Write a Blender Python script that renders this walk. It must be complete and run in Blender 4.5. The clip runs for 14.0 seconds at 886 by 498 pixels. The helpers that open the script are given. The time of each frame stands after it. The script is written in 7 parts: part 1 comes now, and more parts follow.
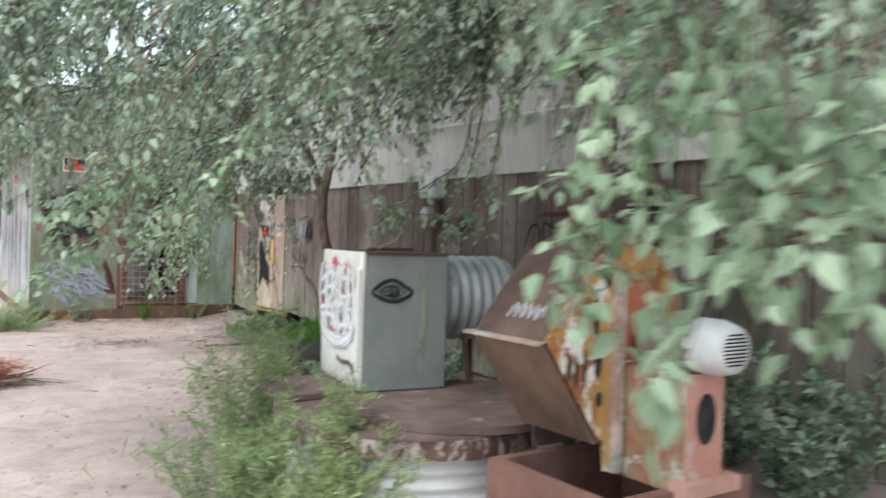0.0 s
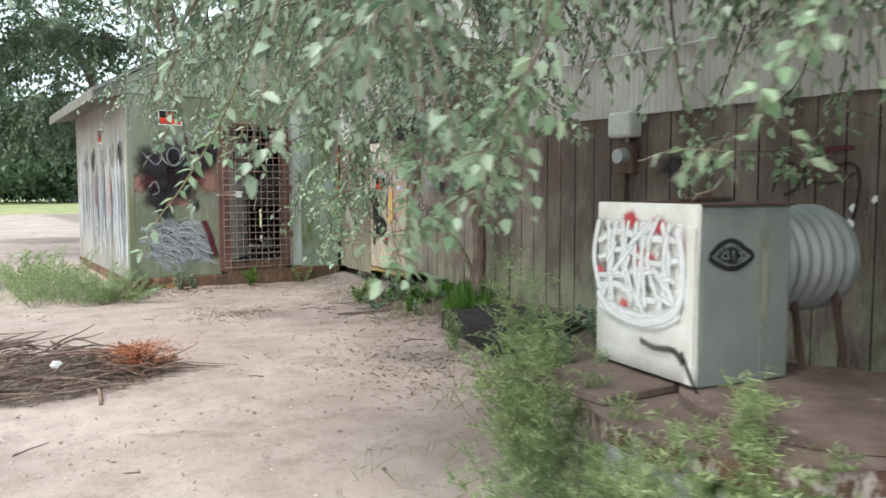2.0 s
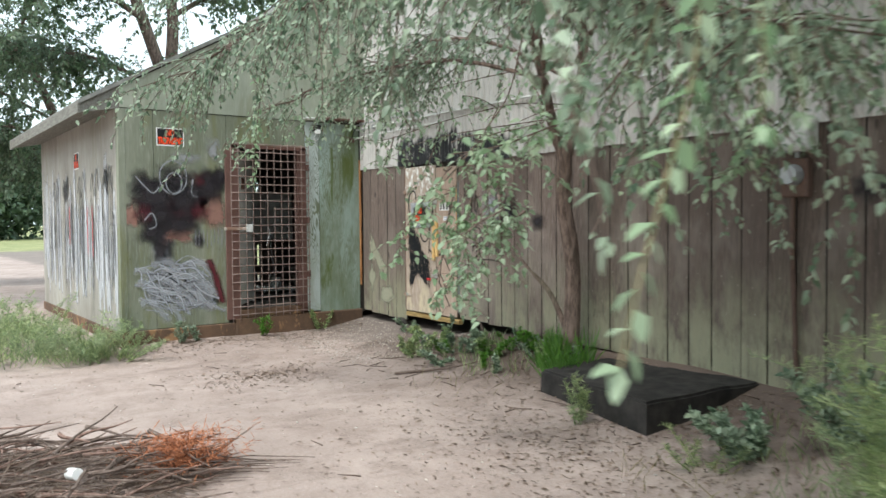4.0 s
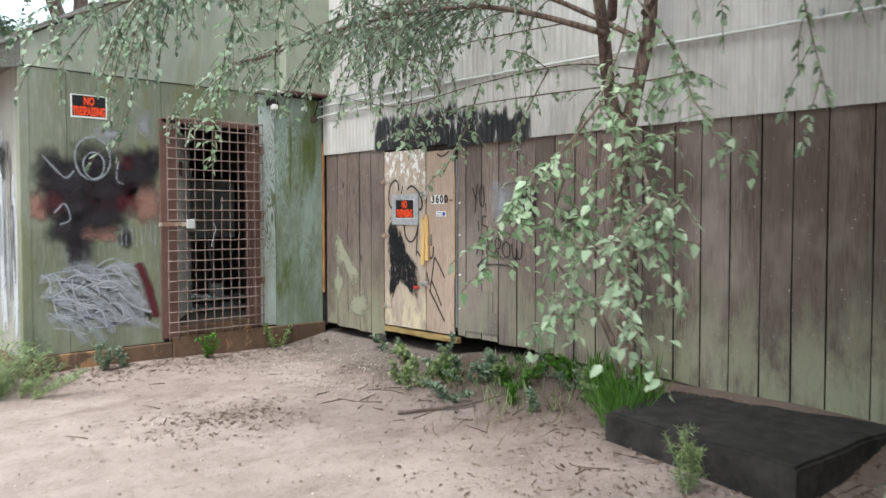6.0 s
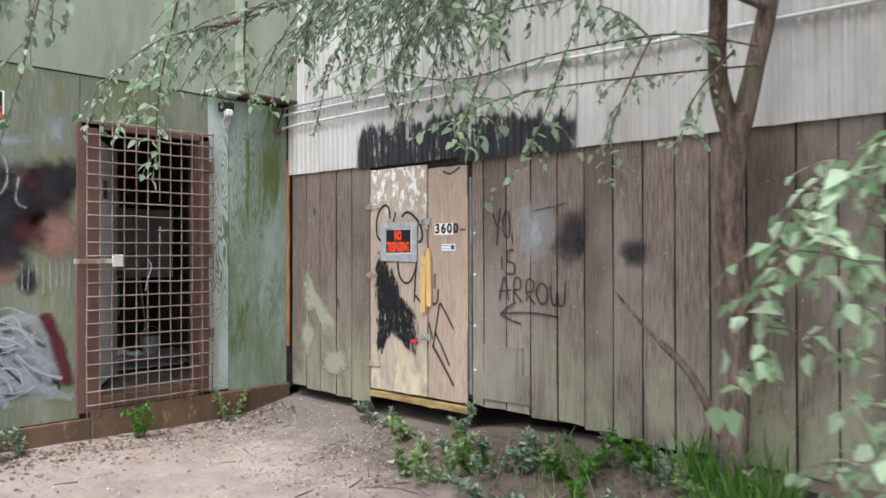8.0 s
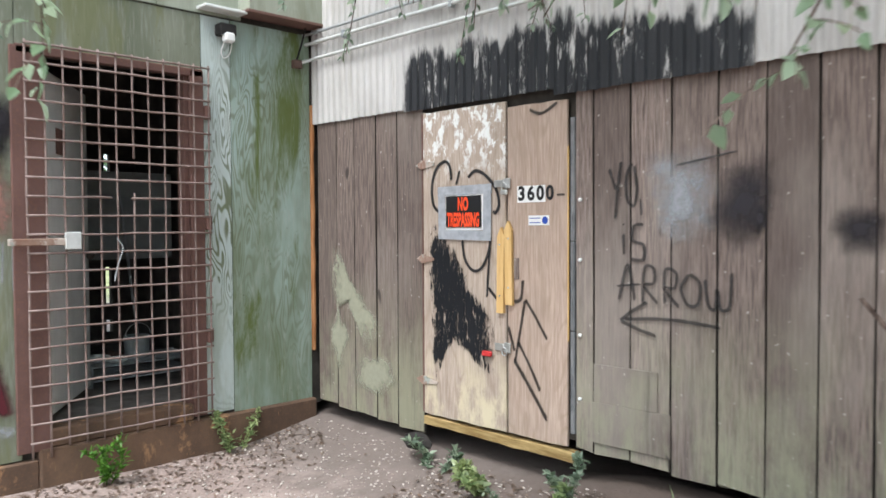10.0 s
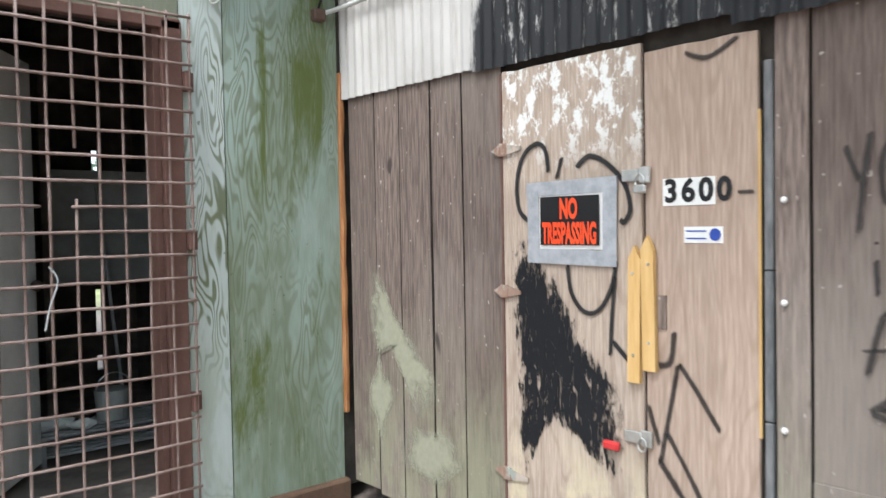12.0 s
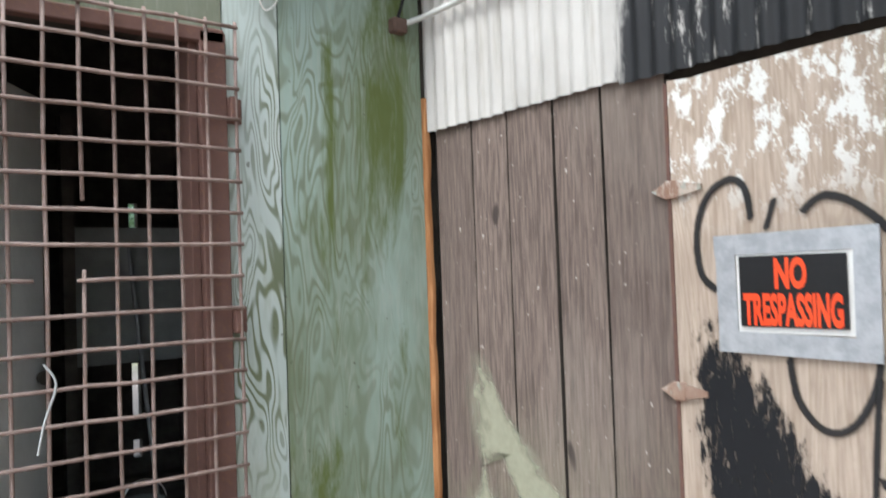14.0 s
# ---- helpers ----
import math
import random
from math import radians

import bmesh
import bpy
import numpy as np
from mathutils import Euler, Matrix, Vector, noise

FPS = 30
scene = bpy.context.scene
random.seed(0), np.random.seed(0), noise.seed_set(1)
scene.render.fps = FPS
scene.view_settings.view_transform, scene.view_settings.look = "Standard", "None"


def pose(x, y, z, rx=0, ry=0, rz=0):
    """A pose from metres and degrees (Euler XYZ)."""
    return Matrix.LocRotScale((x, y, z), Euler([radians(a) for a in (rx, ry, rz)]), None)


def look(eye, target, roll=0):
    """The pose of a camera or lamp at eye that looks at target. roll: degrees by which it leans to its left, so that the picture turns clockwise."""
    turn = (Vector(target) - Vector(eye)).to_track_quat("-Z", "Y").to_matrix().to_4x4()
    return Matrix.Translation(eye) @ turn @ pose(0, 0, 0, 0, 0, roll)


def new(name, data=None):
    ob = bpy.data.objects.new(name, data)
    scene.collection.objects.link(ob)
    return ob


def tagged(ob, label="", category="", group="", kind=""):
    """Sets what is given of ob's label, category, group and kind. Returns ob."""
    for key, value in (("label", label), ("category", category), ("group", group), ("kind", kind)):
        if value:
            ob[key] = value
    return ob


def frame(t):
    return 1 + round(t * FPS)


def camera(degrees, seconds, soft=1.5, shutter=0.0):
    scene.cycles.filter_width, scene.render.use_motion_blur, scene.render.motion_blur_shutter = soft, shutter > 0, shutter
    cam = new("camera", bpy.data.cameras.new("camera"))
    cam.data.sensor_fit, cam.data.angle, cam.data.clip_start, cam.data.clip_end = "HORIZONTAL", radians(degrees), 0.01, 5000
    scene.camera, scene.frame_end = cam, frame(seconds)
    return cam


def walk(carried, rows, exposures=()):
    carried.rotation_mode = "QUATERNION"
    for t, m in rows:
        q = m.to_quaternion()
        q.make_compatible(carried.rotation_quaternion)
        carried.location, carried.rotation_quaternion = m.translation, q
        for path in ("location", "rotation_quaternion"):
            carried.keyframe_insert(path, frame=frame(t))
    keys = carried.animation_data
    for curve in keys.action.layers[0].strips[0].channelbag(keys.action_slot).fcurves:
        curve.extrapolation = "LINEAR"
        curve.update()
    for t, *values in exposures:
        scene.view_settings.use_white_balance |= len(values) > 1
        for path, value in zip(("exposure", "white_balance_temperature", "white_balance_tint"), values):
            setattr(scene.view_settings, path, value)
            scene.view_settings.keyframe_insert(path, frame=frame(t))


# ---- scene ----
cam = camera(59.0, 14.0, 1.5, 0.6)
PATH = [
    (0, (-4.97, -14.195, 1.57), (-3.847, -12.541, 1.544), 1.8),
    (0.3, (-5.103, -13.896, 1.556), (-4.004, -12.226, 1.491), 1.5),
    (0.5, (-5.187, -13.706, 1.553), (-4.103, -12.027, 1.476), 2.0),
    (0.8, (-5.292, -13.408, 1.551), (-4.23, -11.716, 1.456), 1.6),
    (1, (-5.355, -13.195, 1.55), (-4.305, -11.495, 1.468), 1.2),
    (1.5, (-5.49, -12.696, 1.544), (-4.455, -10.988, 1.433), 0.8),
    (2, (-5.636, -12.237, 1.55), (-4.571, -10.551, 1.394), -0.1),
    (2.5, (-5.721, -11.716, 1.538), (-4.609, -10.059, 1.408), -0.7),
    (3, (-5.801, -11.157, 1.533), (-4.649, -9.528, 1.395), -0.1),
    (3.5, (-5.845, -10.524, 1.536), (-4.66, -8.916, 1.436), -0.1),
    (4, (-5.827, -10.008, 1.519), (-4.648, -8.394, 1.448), -0.5),
    (4.2, (-5.807, -9.812, 1.513), (-4.628, -8.199, 1.441), -0.5),
    (6.3, (-5.359, -7.763, 1.505), (-3.976, -6.32, 1.45), 0.4),
    (6.5, (-5.301, -7.575, 1.505), (-3.91, -6.138, 1.49), 0.6),
    (7, (-5.121, -7.125, 1.499), (-3.696, -5.722, 1.478), -0.1),
    (7.5, (-4.91, -6.711, 1.493), (-3.432, -5.363, 1.493), -0.1),
    (8, (-4.656, -6.331, 1.492), (-3.183, -4.979, 1.507), -0.1),
    (8.3, (-4.488, -6.096, 1.491), (-3.035, -4.721, 1.498), -1.0),
    (8.5, (-4.374, -5.943, 1.49), (-2.933, -4.556, 1.491), -1.6),
    (8.7, (-4.259, -5.804, 1.493), (-2.828, -4.407, 1.495), -1.4),
    (10.8, (-2.976, -4.3, 1.551), (-1.593, -2.858, 1.459), -0.1),
    (11, (-2.873, -4.189, 1.554), (-1.508, -2.729, 1.471), -0.1),
    (11.5, (-2.616, -3.837, 1.561), (-1.293, -2.339, 1.48), -0.6),
    (12, (-2.4, -3.517, 1.6), (-1.077, -2.018, 1.539), -1.0),
    (12.5, (-2.21, -3.207, 1.625), (-0.877, -1.718, 1.543), -0.6),
    (13, (-2.094, -2.928, 1.643), (-0.81, -1.397, 1.542), -1.1),
    (13.5, (-2.034, -2.726, 1.674), (-0.767, -1.18, 1.622), -2.1),
    (14, (-1.989, -2.615, 1.689), (-0.756, -1.041, 1.749), -2.0),
]
EXPOSURES = [(0.0, 1.05, 6250, 12), (1.5, 1.0, 6420, 9), (3.0, 0.93, 6430, 8), (4.2, 0.9, 6430, 8), (6.3, 1.05, 6350, 11), (8.7, 1.12, 6250, 13), (10.8, 1.3, 6200, 13), (14.0, 1.36, 6200, 12)]
walk(cam, [(t, look(eye, target, roll)) for t, eye, target, roll in PATH], EXPOSURES)

# ---- sky and sun: a bright overcast day ----
world = bpy.data.worlds.new("overcast_sky")
scene.world = world
world.use_nodes = True
wn = world.node_tree.nodes
sky = wn.new("ShaderNodeTexSky")
sky.sky_type = "NISHITA"
sky.sun_disc = False
sky.sun_elevation = radians(52)
sky.sun_rotation = radians(253)
sky.air_density, sky.dust_density, sky.ozone_density = 1.0, 6.0, 1.0
wash = wn.new("ShaderNodeMixRGB")
wash.inputs[0].default_value = 0.72
wash.inputs[2].default_value = (6.15, 7.25, 7.75, 1)
world.node_tree.links.new(sky.outputs[0], wash.inputs[1])
world.node_tree.links.new(wash.outputs[0], wn["Background"].inputs[0])
wn["Background"].inputs[1].default_value = 0.15
sun = new("sun", bpy.data.lights.new("sun", "SUN"))
sun.data.energy, sun.data.angle, sun.data.color = 1.5, radians(18), (0.97, 1.0, 0.97)
sun.matrix_world = look((-9, -4.8, 16), (0, -2, 0))


# ---- material helpers ----
class Mat:
    """A node material on object coordinates with chained colour layers."""

    def __init__(self, name, rough=0.85, metal=0.0):
        self.m = bpy.data.materials.new(name)
        self.m.use_nodes = True
        self.t = self.m.node_tree
        self.b = self.t.nodes["Principled BSDF"]
        self.b.inputs["Roughness"].default_value = rough
        self.b.inputs["Metallic"].default_value = metal
        self.b.inputs["Specular IOR Level"].default_value = 0.3
        self.co = self.t.nodes.new("ShaderNodeTexCoord").outputs["Object"]
        self.col = None
        self.relief = None

    def link(self, a, b):
        self.t.links.new(a, b)

    def node(self, kind, **inputs):
        n = self.t.nodes.new(kind)
        for k, v in inputs.items():
            key = int(k[1:]) if k[0] == "i" and k[1:].isdigit() else k
            if isinstance(v, bpy.types.NodeSocket):
                self.link(v, n.inputs[key])
            else:
                n.inputs[key].default_value = v
        return n

    def coords(self, stretch=(1, 1, 1), shuffle=False):
        n = self.node("ShaderNodeMapping", Vector=self.co, Scale=stretch)
        if shuffle:
            r = self.t.nodes.new("ShaderNodeObjectInfo").outputs["Random"]
            mul = self.node("ShaderNodeMath", i0=r, i1=37.0)
            mul.operation = "MULTIPLY"
            self.link(mul.outputs[0], n.inputs["Location"])
        return n.outputs[0]

    def noise(self, scale, stretch=(1, 1, 1), detail=5.0, rough=0.6, distort=0.0, shuffle=False):
        n = self.node("ShaderNodeTexNoise", Vector=self.coords(stretch, shuffle), Scale=scale, Detail=detail, Roughness=rough, Distortion=distort)
        return n.outputs[0]

    def ramp(self, fac, lo, hi):
        n = self.node("ShaderNodeMapRange", i0=fac, i1=lo, i2=hi)
        n.interpolation_type = "SMOOTHSTEP"
        return n.outputs[0]

    def math(self, op, a, b=0.0):
        n = self.node("ShaderNodeMath", i0=a, i1=b)
        n.operation = op
        return n.outputs[0]

    def axis(self, name):
        s = self.node("ShaderNodeSeparateXYZ", i0=self.co)
        return s.outputs[name]

    def random(self):
        return self.t.nodes.new("ShaderNodeObjectInfo").outputs["Random"]

    def island(self):
        return self.t.nodes.new("ShaderNodeNewGeometry").outputs["Random Per Island"]

    def mix(self, fac, a, b, blend="MIX"):
        n = self.t.nodes.new("ShaderNodeMixRGB")
        n.blend_type = blend
        for i, v in ((0, fac), (1, a), (2, b)):
            if isinstance(v, bpy.types.NodeSocket):
                self.link(v, n.inputs[i])
            elif i == 0:
                n.inputs[0].default_value = v
            else:
                n.inputs[i].default_value = (*v, 1)
        return n.outputs[0]

    def base(self, fac, a, b):
        self.col = self.mix(fac, a, b)
        return self

    def layer(self, fac, colour, blend="MIX"):
        self.col = self.mix(fac, self.col, colour, blend)
        return self

    def bump(self, height, strength=0.3, distance=0.01):
        n = self.node("ShaderNodeBump", Height=height, Strength=strength, Distance=distance)
        if self.relief is not None:
            self.link(self.relief, n.inputs["Normal"])
        self.relief = n.outputs[0]
        return self

    def gloss(self, fac, a, b):
        n = self.node("ShaderNodeMapRange", i0=fac, i3=a, i4=b)
        self.link(n.outputs[0], self.b.inputs["Roughness"])
        return self

    def alpha(self, fac):
        self.link(fac, self.b.inputs["Alpha"])
        return self

    def done(self):
        if self.col is not None:
            self.link(self.col, self.b.inputs["Base Color"])
        if self.relief is not None:
            self.link(self.relief, self.b.inputs["Normal"])
        return self.m


def grain_rings(k, scale, stretch, bands):
    """Contour lines of a slow noise, like the figure of rotary-cut plywood."""
    n = k.noise(scale, stretch, 2.0, 0.5, 0.4)
    s = k.math("MULTIPLY", n, bands)
    f = k.math("FRACT", s)
    return k.math("ABSOLUTE", k.math("SUBTRACT", f, 0.5))


def m_boards(name, grey, brown):
    k = Mat(name, 0.9)
    fine = k.noise(9, (12, 12, 0.7), 6, 0.65, 0, True)
    slow = k.noise(1.3, (1, 1, 0.5), 4, 0.6)
    k.base(k.ramp(fine, 0.3, 0.72), grey, brown)
    k.layer(k.math("MULTIPLY", k.random(), 0.75), (0.105, 0.08, 0.07))
    k.layer(k.math("MULTIPLY", k.ramp(slow, 0.45, 0.7), 0.5), (0.35, 0.305, 0.265))
    low = k.ramp(k.axis("Z"), 1.35, 0.3)
    patchy = k.ramp(k.noise(2.2, (1, 1.5, 0.6), 6, 0.72), 0.36, 0.62)
    k.layer(k.math("MULTIPLY", k.math("MULTIPLY", low, patchy), 0.75), (0.31, 0.31, 0.21))
    streak = k.ramp(k.noise(3.0, (3, 6, 0.35), 5, 0.7), 0.55, 0.8)
    k.layer(k.math("MULTIPLY", streak, 0.6), (0.05, 0.042, 0.038))
    pale = k.ramp(k.noise(14, (2, 3, 0.5), 4, 0.7), 0.66, 0.8)
    k.layer(k.math("MULTIPLY", pale, 0.5), (0.42, 0.39, 0.35))
    speck = k.ramp(k.noise(38, (1, 1, 0.8), 2, 0.5), 0.7, 0.75)
    k.layer(k.math("MULTIPLY", speck, 0.7), (0.5, 0.46, 0.42))
    knots = k.ramp(k.noise(5.5, (1, 1.6, 0.8), 1, 0.4), 0.74, 0.8)
    k.layer(k.math("MULTIPLY", knots, 0.8), (0.04, 0.032, 0.03))
    k.bump(fine, 0.5, 0.005)
    return k.done()


def m_green_ply(name, c1, c2, moss, moss_amount, rings, blotch):
    k = Mat(name, 0.8)
    slow = k.noise(1.6, (1, 1, 0.35), 5, 0.65)
    fine = k.noise(16, (4, 4, 0.4), 5, 0.6)
    k.base(k.ramp(slow, 0.3, 0.7), c1, c2)
    k.layer(k.math("MULTIPLY", k.ramp(fine, 0.45, 0.75), 0.3), (0.42, 0.43, 0.38))
    if rings:
        g = grain_rings(k, 2.6, (2.4, 1, 0.55), 18.0)
        soft = k.ramp(k.noise(1.3, (1, 1, 0.7), 3, 0.5), 0.36, 0.6)
        k.layer(k.math("MULTIPLY", k.math("MULTIPLY", k.ramp(g, 0.3, 0.08), soft), rings), (0.15, 0.175, 0.11))
        k.bump(g, 0.2, 0.003)
    wash_mask = k.ramp(k.noise(2.1, (1.6, 1, 0.3), 6, 0.7, 0.5), 0.5, 0.64)
    k.layer(k.math("MULTIPLY", wash_mask, moss_amount), moss)
    worn = k.ramp(k.noise(4.5, (2, 1, 0.35), 6, 0.75), 0.6, 0.72)
    k.layer(k.math("MULTIPLY", worn, blotch), (0.5, 0.52, 0.46))
    spots = k.ramp(k.noise(30, (1, 1, 1), 2, 0.5), 0.72, 0.78)
    k.layer(k.math("MULTIPLY", spots, 0.6), (0.06, 0.05, 0.03))
    k.bump(fine, 0.15, 0.003)
    return k.done()


def m_door(name, c1, c2, peel):
    k = Mat(name, 0.75)
    g = grain_rings(k, 2.2, (1, 1.8, 0.35), 16.0)
    fine = k.noise(18, (4, 5, 0.35), 5, 0.6)
    k.base(k.ramp(fine, 0.3, 0.7), c1, c2)
    k.layer(k.math("MULTIPLY", k.ramp(g, 0.2, 0.05), 0.28), (0.27, 0.19, 0.125))
    dirty = k.ramp(k.noise(1.8, (1, 1, 0.6), 5, 0.65), 0.45, 0.75)
    k.layer(k.math("MULTIPLY", dirty, 0.45), (0.3, 0.24, 0.19))
    if peel:
        up = k.ramp(k.axis("Z"), 1.75, 2.0)
        flake = k.ramp(k.noise(9, (1, 1.5, 0.9), 7, 0.78), 0.52, 0.55)
        k.layer(k.math("MULTIPLY", flake, up), (0.78, 0.78, 0.75))
        k.bump(flake, 0.4, 0.003)
        bare = k.ramp(k.axis("Z"), 0.85, 0.45)
        pale = k.ramp(k.noise(6, (1, 1, 0.5), 6, 0.7), 0.42, 0.6)
        k.layer(k.math("MULTIPLY", bare, pale), (0.62, 0.54, 0.38))
    k.bump(fine, 0.2, 0.003)
    return k.done()


def m_corrugated(name, paint):
    k = Mat(name, 0.55, 0.0)
    slow = k.noise(1.4, (1, 1, 0.6), 5, 0.65)
    k.base(k.ramp(slow, 0.3, 0.7), (0.4, 0.385, 0.365), (0.58, 0.565, 0.545))
    grime = k.ramp(k.noise(5, (1, 4, 0.25), 6, 0.7), 0.5, 0.75)
    k.layer(k.math("MULTIPLY", grime, 0.55), (0.27, 0.245, 0.2))
    rust = k.ramp(k.noise(7, (1, 2, 0.5), 6, 0.75), 0.68, 0.75)
    k.layer(k.math("MULTIPLY", rust, 0.7), (0.2, 0.1, 0.05))
    if paint:
        rag = k.math("MULTIPLY", k.math("SUBTRACT", k.noise(4, (1, 2.2, 0.5), 5, 0.65), 0.5), 0.5)
        z = k.math("ADD", k.axis("Z"), rag)
        y = k.math("ADD", k.axis("Y"), k.math("MULTIPLY", rag, 0.5))
        foot = k.math("ADD", z, k.math("MULTIPLY", k.ramp(y, -2.2, -3.3), 0.12))
        inside = k.math("MULTIPLY", k.ramp(foot, 2.63, 2.55), k.math("MULTIPLY", k.ramp(y, -1.02, -1.07), k.ramp(y, -3.42, -3.3)))
        worn = k.ramp(k.noise(12, (1, 1.6, 0.3), 6, 0.75), 0.32, 0.44)
        k.layer(k.math("MULTIPLY", inside, worn), (0.022, 0.023, 0.026))
    k.bump(k.noise(3, (1, 1, 1), 3, 0.5), 0.2, 0.01)
    return k.done()


def m_rust(name, c1=(0.075, 0.047, 0.039), c2=(0.145, 0.095, 0.078), paint=None, amount=0.5, rough=0.85, metal=0.1, scale=3.0):
    k = Mat(name, rough, metal)
    slow = k.noise(scale, (1, 1, 0.7), 6, 0.7)
    fine = k.noise(60, (1, 1, 1), 4, 0.7)
    k.base(k.ramp(slow, 0.3, 0.7), c1, c2)
    k.layer(k.math("MULTIPLY", k.ramp(fine, 0.5, 0.75), 0.4), (0.26, 0.13, 0.06))
    if paint:
        for i, c in enumerate(paint):
            f = k.ramp(k.noise(scale * 1.7 + i, (1, 1, 0.5 + 0.2 * i), 7, 0.72, 0.3), 0.62 - 0.25 * amount, 0.68 - 0.25 * amount)
            k.layer(f, c)
            k.bump(f, 0.2, 0.002)
    k.bump(fine, 0.3, 0.003)
    return k.done()


def m_galv():
    k = Mat("galvanised_steel", 0.5, 0.35)
    slow = k.noise(3, (1, 1, 1), 5, 0.65)
    k.base(k.ramp(slow, 0.3, 0.7), (0.3, 0.32, 0.325), (0.46, 0.475, 0.48))
    k.layer(k.math("MULTIPLY", k.ramp(k.noise(6, (1, 1, 0.3), 6, 0.7), 0.6, 0.75), 0.7), (0.16, 0.11, 0.08))
    return k.done()


def m_plain(name, c1, c2, scale=8.0, rough=0.7, metal=0.0, relief=0.2, stretch=(1, 1, 1)):
    k = Mat(name, rough, metal)
    n = k.noise(scale, stretch, 6, 0.65)
    k.base(k.ramp(n, 0.3, 0.7), c1, c2)
    k.bump(n, relief, 0.004)
    return k.done()


def m_ground():
    k = Mat("dirt_yard", 0.95)
    slow = k.noise(0.5, (1, 1, 1), 6, 0.6)
    mid = k.noise(3.2, (1, 1, 1), 7, 0.7)
    fine = k.noise(55, (1, 1, 1), 5, 0.7)
    k.base(k.ramp(slow, 0.3, 0.7), (0.29, 0.222, 0.195), (0.42, 0.335, 0.3))
    k.layer(k.math("MULTIPLY", k.ramp(mid, 0.42, 0.66), 0.6), (0.23, 0.172, 0.148))
    k.layer(k.math("MULTIPLY", k.ramp(fine, 0.4, 0.75), 0.4), (0.5, 0.42, 0.385))
    k.layer(k.math("MULTIPLY", k.ramp(k.noise(20, (1, 1, 1), 4, 0.8), 0.59, 0.68), 0.75), (0.14, 0.1, 0.08))
    k.layer(k.math("MULTIPLY", k.ramp(k.noise(1.1, (1, 1.6, 1), 7, 0.75, 0.8), 0.52, 0.66), 0.5), (0.2, 0.145, 0.125))
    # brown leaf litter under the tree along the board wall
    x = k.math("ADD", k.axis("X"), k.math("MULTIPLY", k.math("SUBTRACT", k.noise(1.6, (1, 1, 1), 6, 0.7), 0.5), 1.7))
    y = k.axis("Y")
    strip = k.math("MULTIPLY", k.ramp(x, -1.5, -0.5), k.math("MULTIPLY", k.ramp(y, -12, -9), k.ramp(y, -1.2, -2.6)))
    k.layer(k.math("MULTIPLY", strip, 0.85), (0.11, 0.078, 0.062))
    # Drab grey-brown ground, stronger towards the wall by the doors.
    drab = k.math("MULTIPLY", k.ramp(x, -1.15, -0.45), k.ramp(y, -3.2, -1.6))
    k.layer(k.math("MULTIPLY", drab, 0.75), (0.15, 0.125, 0.11))
    # grass far off
    far = k.math("MAXIMUM", k.ramp(k.math("ADD", y, k.math("MULTIPLY", slow, 14.0)), 44, 50), k.ramp(k.math("ADD", k.axis("X"), k.math("MULTIPLY", mid, 2.0)), 3, 5))
    grass = k.mix(k.ramp(k.noise(0.6, (1, 1, 1), 7, 0.75), 0.3, 0.7), (0.14, 0.17, 0.06), (0.34, 0.33, 0.17))
    k.layer(far, grass)
    k.bump(mid, 0.6, 0.04)
    k.bump(fine, 0.5, 0.008)
    return k.done()


def m_leaf(name, dark, light, pale=0.25):
    k = Mat(name, 0.38)
    r = k.math("POWER", k.island(), 1.25)
    k.base(r, dark, light)
    back = k.ramp(k.noise(1.1, (1, 1, 1), 2, 0.5), 0.4, 0.65)
    k.layer(k.math("MULTIPLY", back, pale), (0.31, 0.39, 0.29))
    k.b.inputs["Specular IOR Level"].default_value = 0.65
    m = k.done()
    # some light passes through a leaf
    t = m.node_tree
    thin = t.nodes.new("ShaderNodeBsdfTranslucent")
    t.links.new(k.col, thin.inputs["Color"])
    both = t.nodes.new("ShaderNodeMixShader")
    both.inputs[0].default_value = 0.48
    t.links.new(k.b.outputs[0], both.inputs[1])
    t.links.new(thin.outputs[0], both.inputs[2])
    t.links.new(both.outputs[0], t.nodes["Material Output"].inputs["Surface"])
    return m


def m_bark():
    k = Mat("bark", 0.95)
    n = k.noise(9, (3, 3, 0.6), 7, 0.75)
    k.base(k.ramp(n, 0.35, 0.65), (0.075, 0.052, 0.042), (0.24, 0.175, 0.145))
    k.layer(k.math("MULTIPLY", k.ramp(k.noise(2, (1, 1, 1), 4, 0.6), 0.5, 0.7), 0.35), (0.17, 0.17, 0.11))
    k.bump(n, 0.9, 0.015)
    return k.done()


def m_spray(name, colour, soft=0.35, rag=0.35, scale=22.0, strength=1.0, rough=0.6, stretch=(1, 1, 1), dry=False):
    """Spray or brush paint on a thin skin: U runs from 0 in the middle to 1 at the edge."""
    k = Mat(name, rough)
    k.base(k.noise(40), tuple(c * 0.8 for c in colour), tuple(min(1, c * 1.2) for c in colour))
    uv = k.t.nodes.new("ShaderNodeTexCoord").outputs["UV"]
    u = k.node("ShaderNodeSeparateXYZ", i0=uv).outputs["X"]
    n = k.math("MULTIPLY", k.math("SUBTRACT", k.noise(scale, stretch, 6, 0.75), 0.5), rag * 2)
    f = k.ramp(k.math("ADD", u, n), 1.0 - rag * 0.4, 1.0 - rag * 0.4 - soft)
    if dry:
        gaps = k.ramp(k.noise(12, (1, 3.4, 0.7), 5, 0.72, 1.2), 0.37, 0.44)
        f = k.math("MULTIPLY", f, gaps)
    return k.alpha(k.math("MULTIPLY", f, strength)).done()


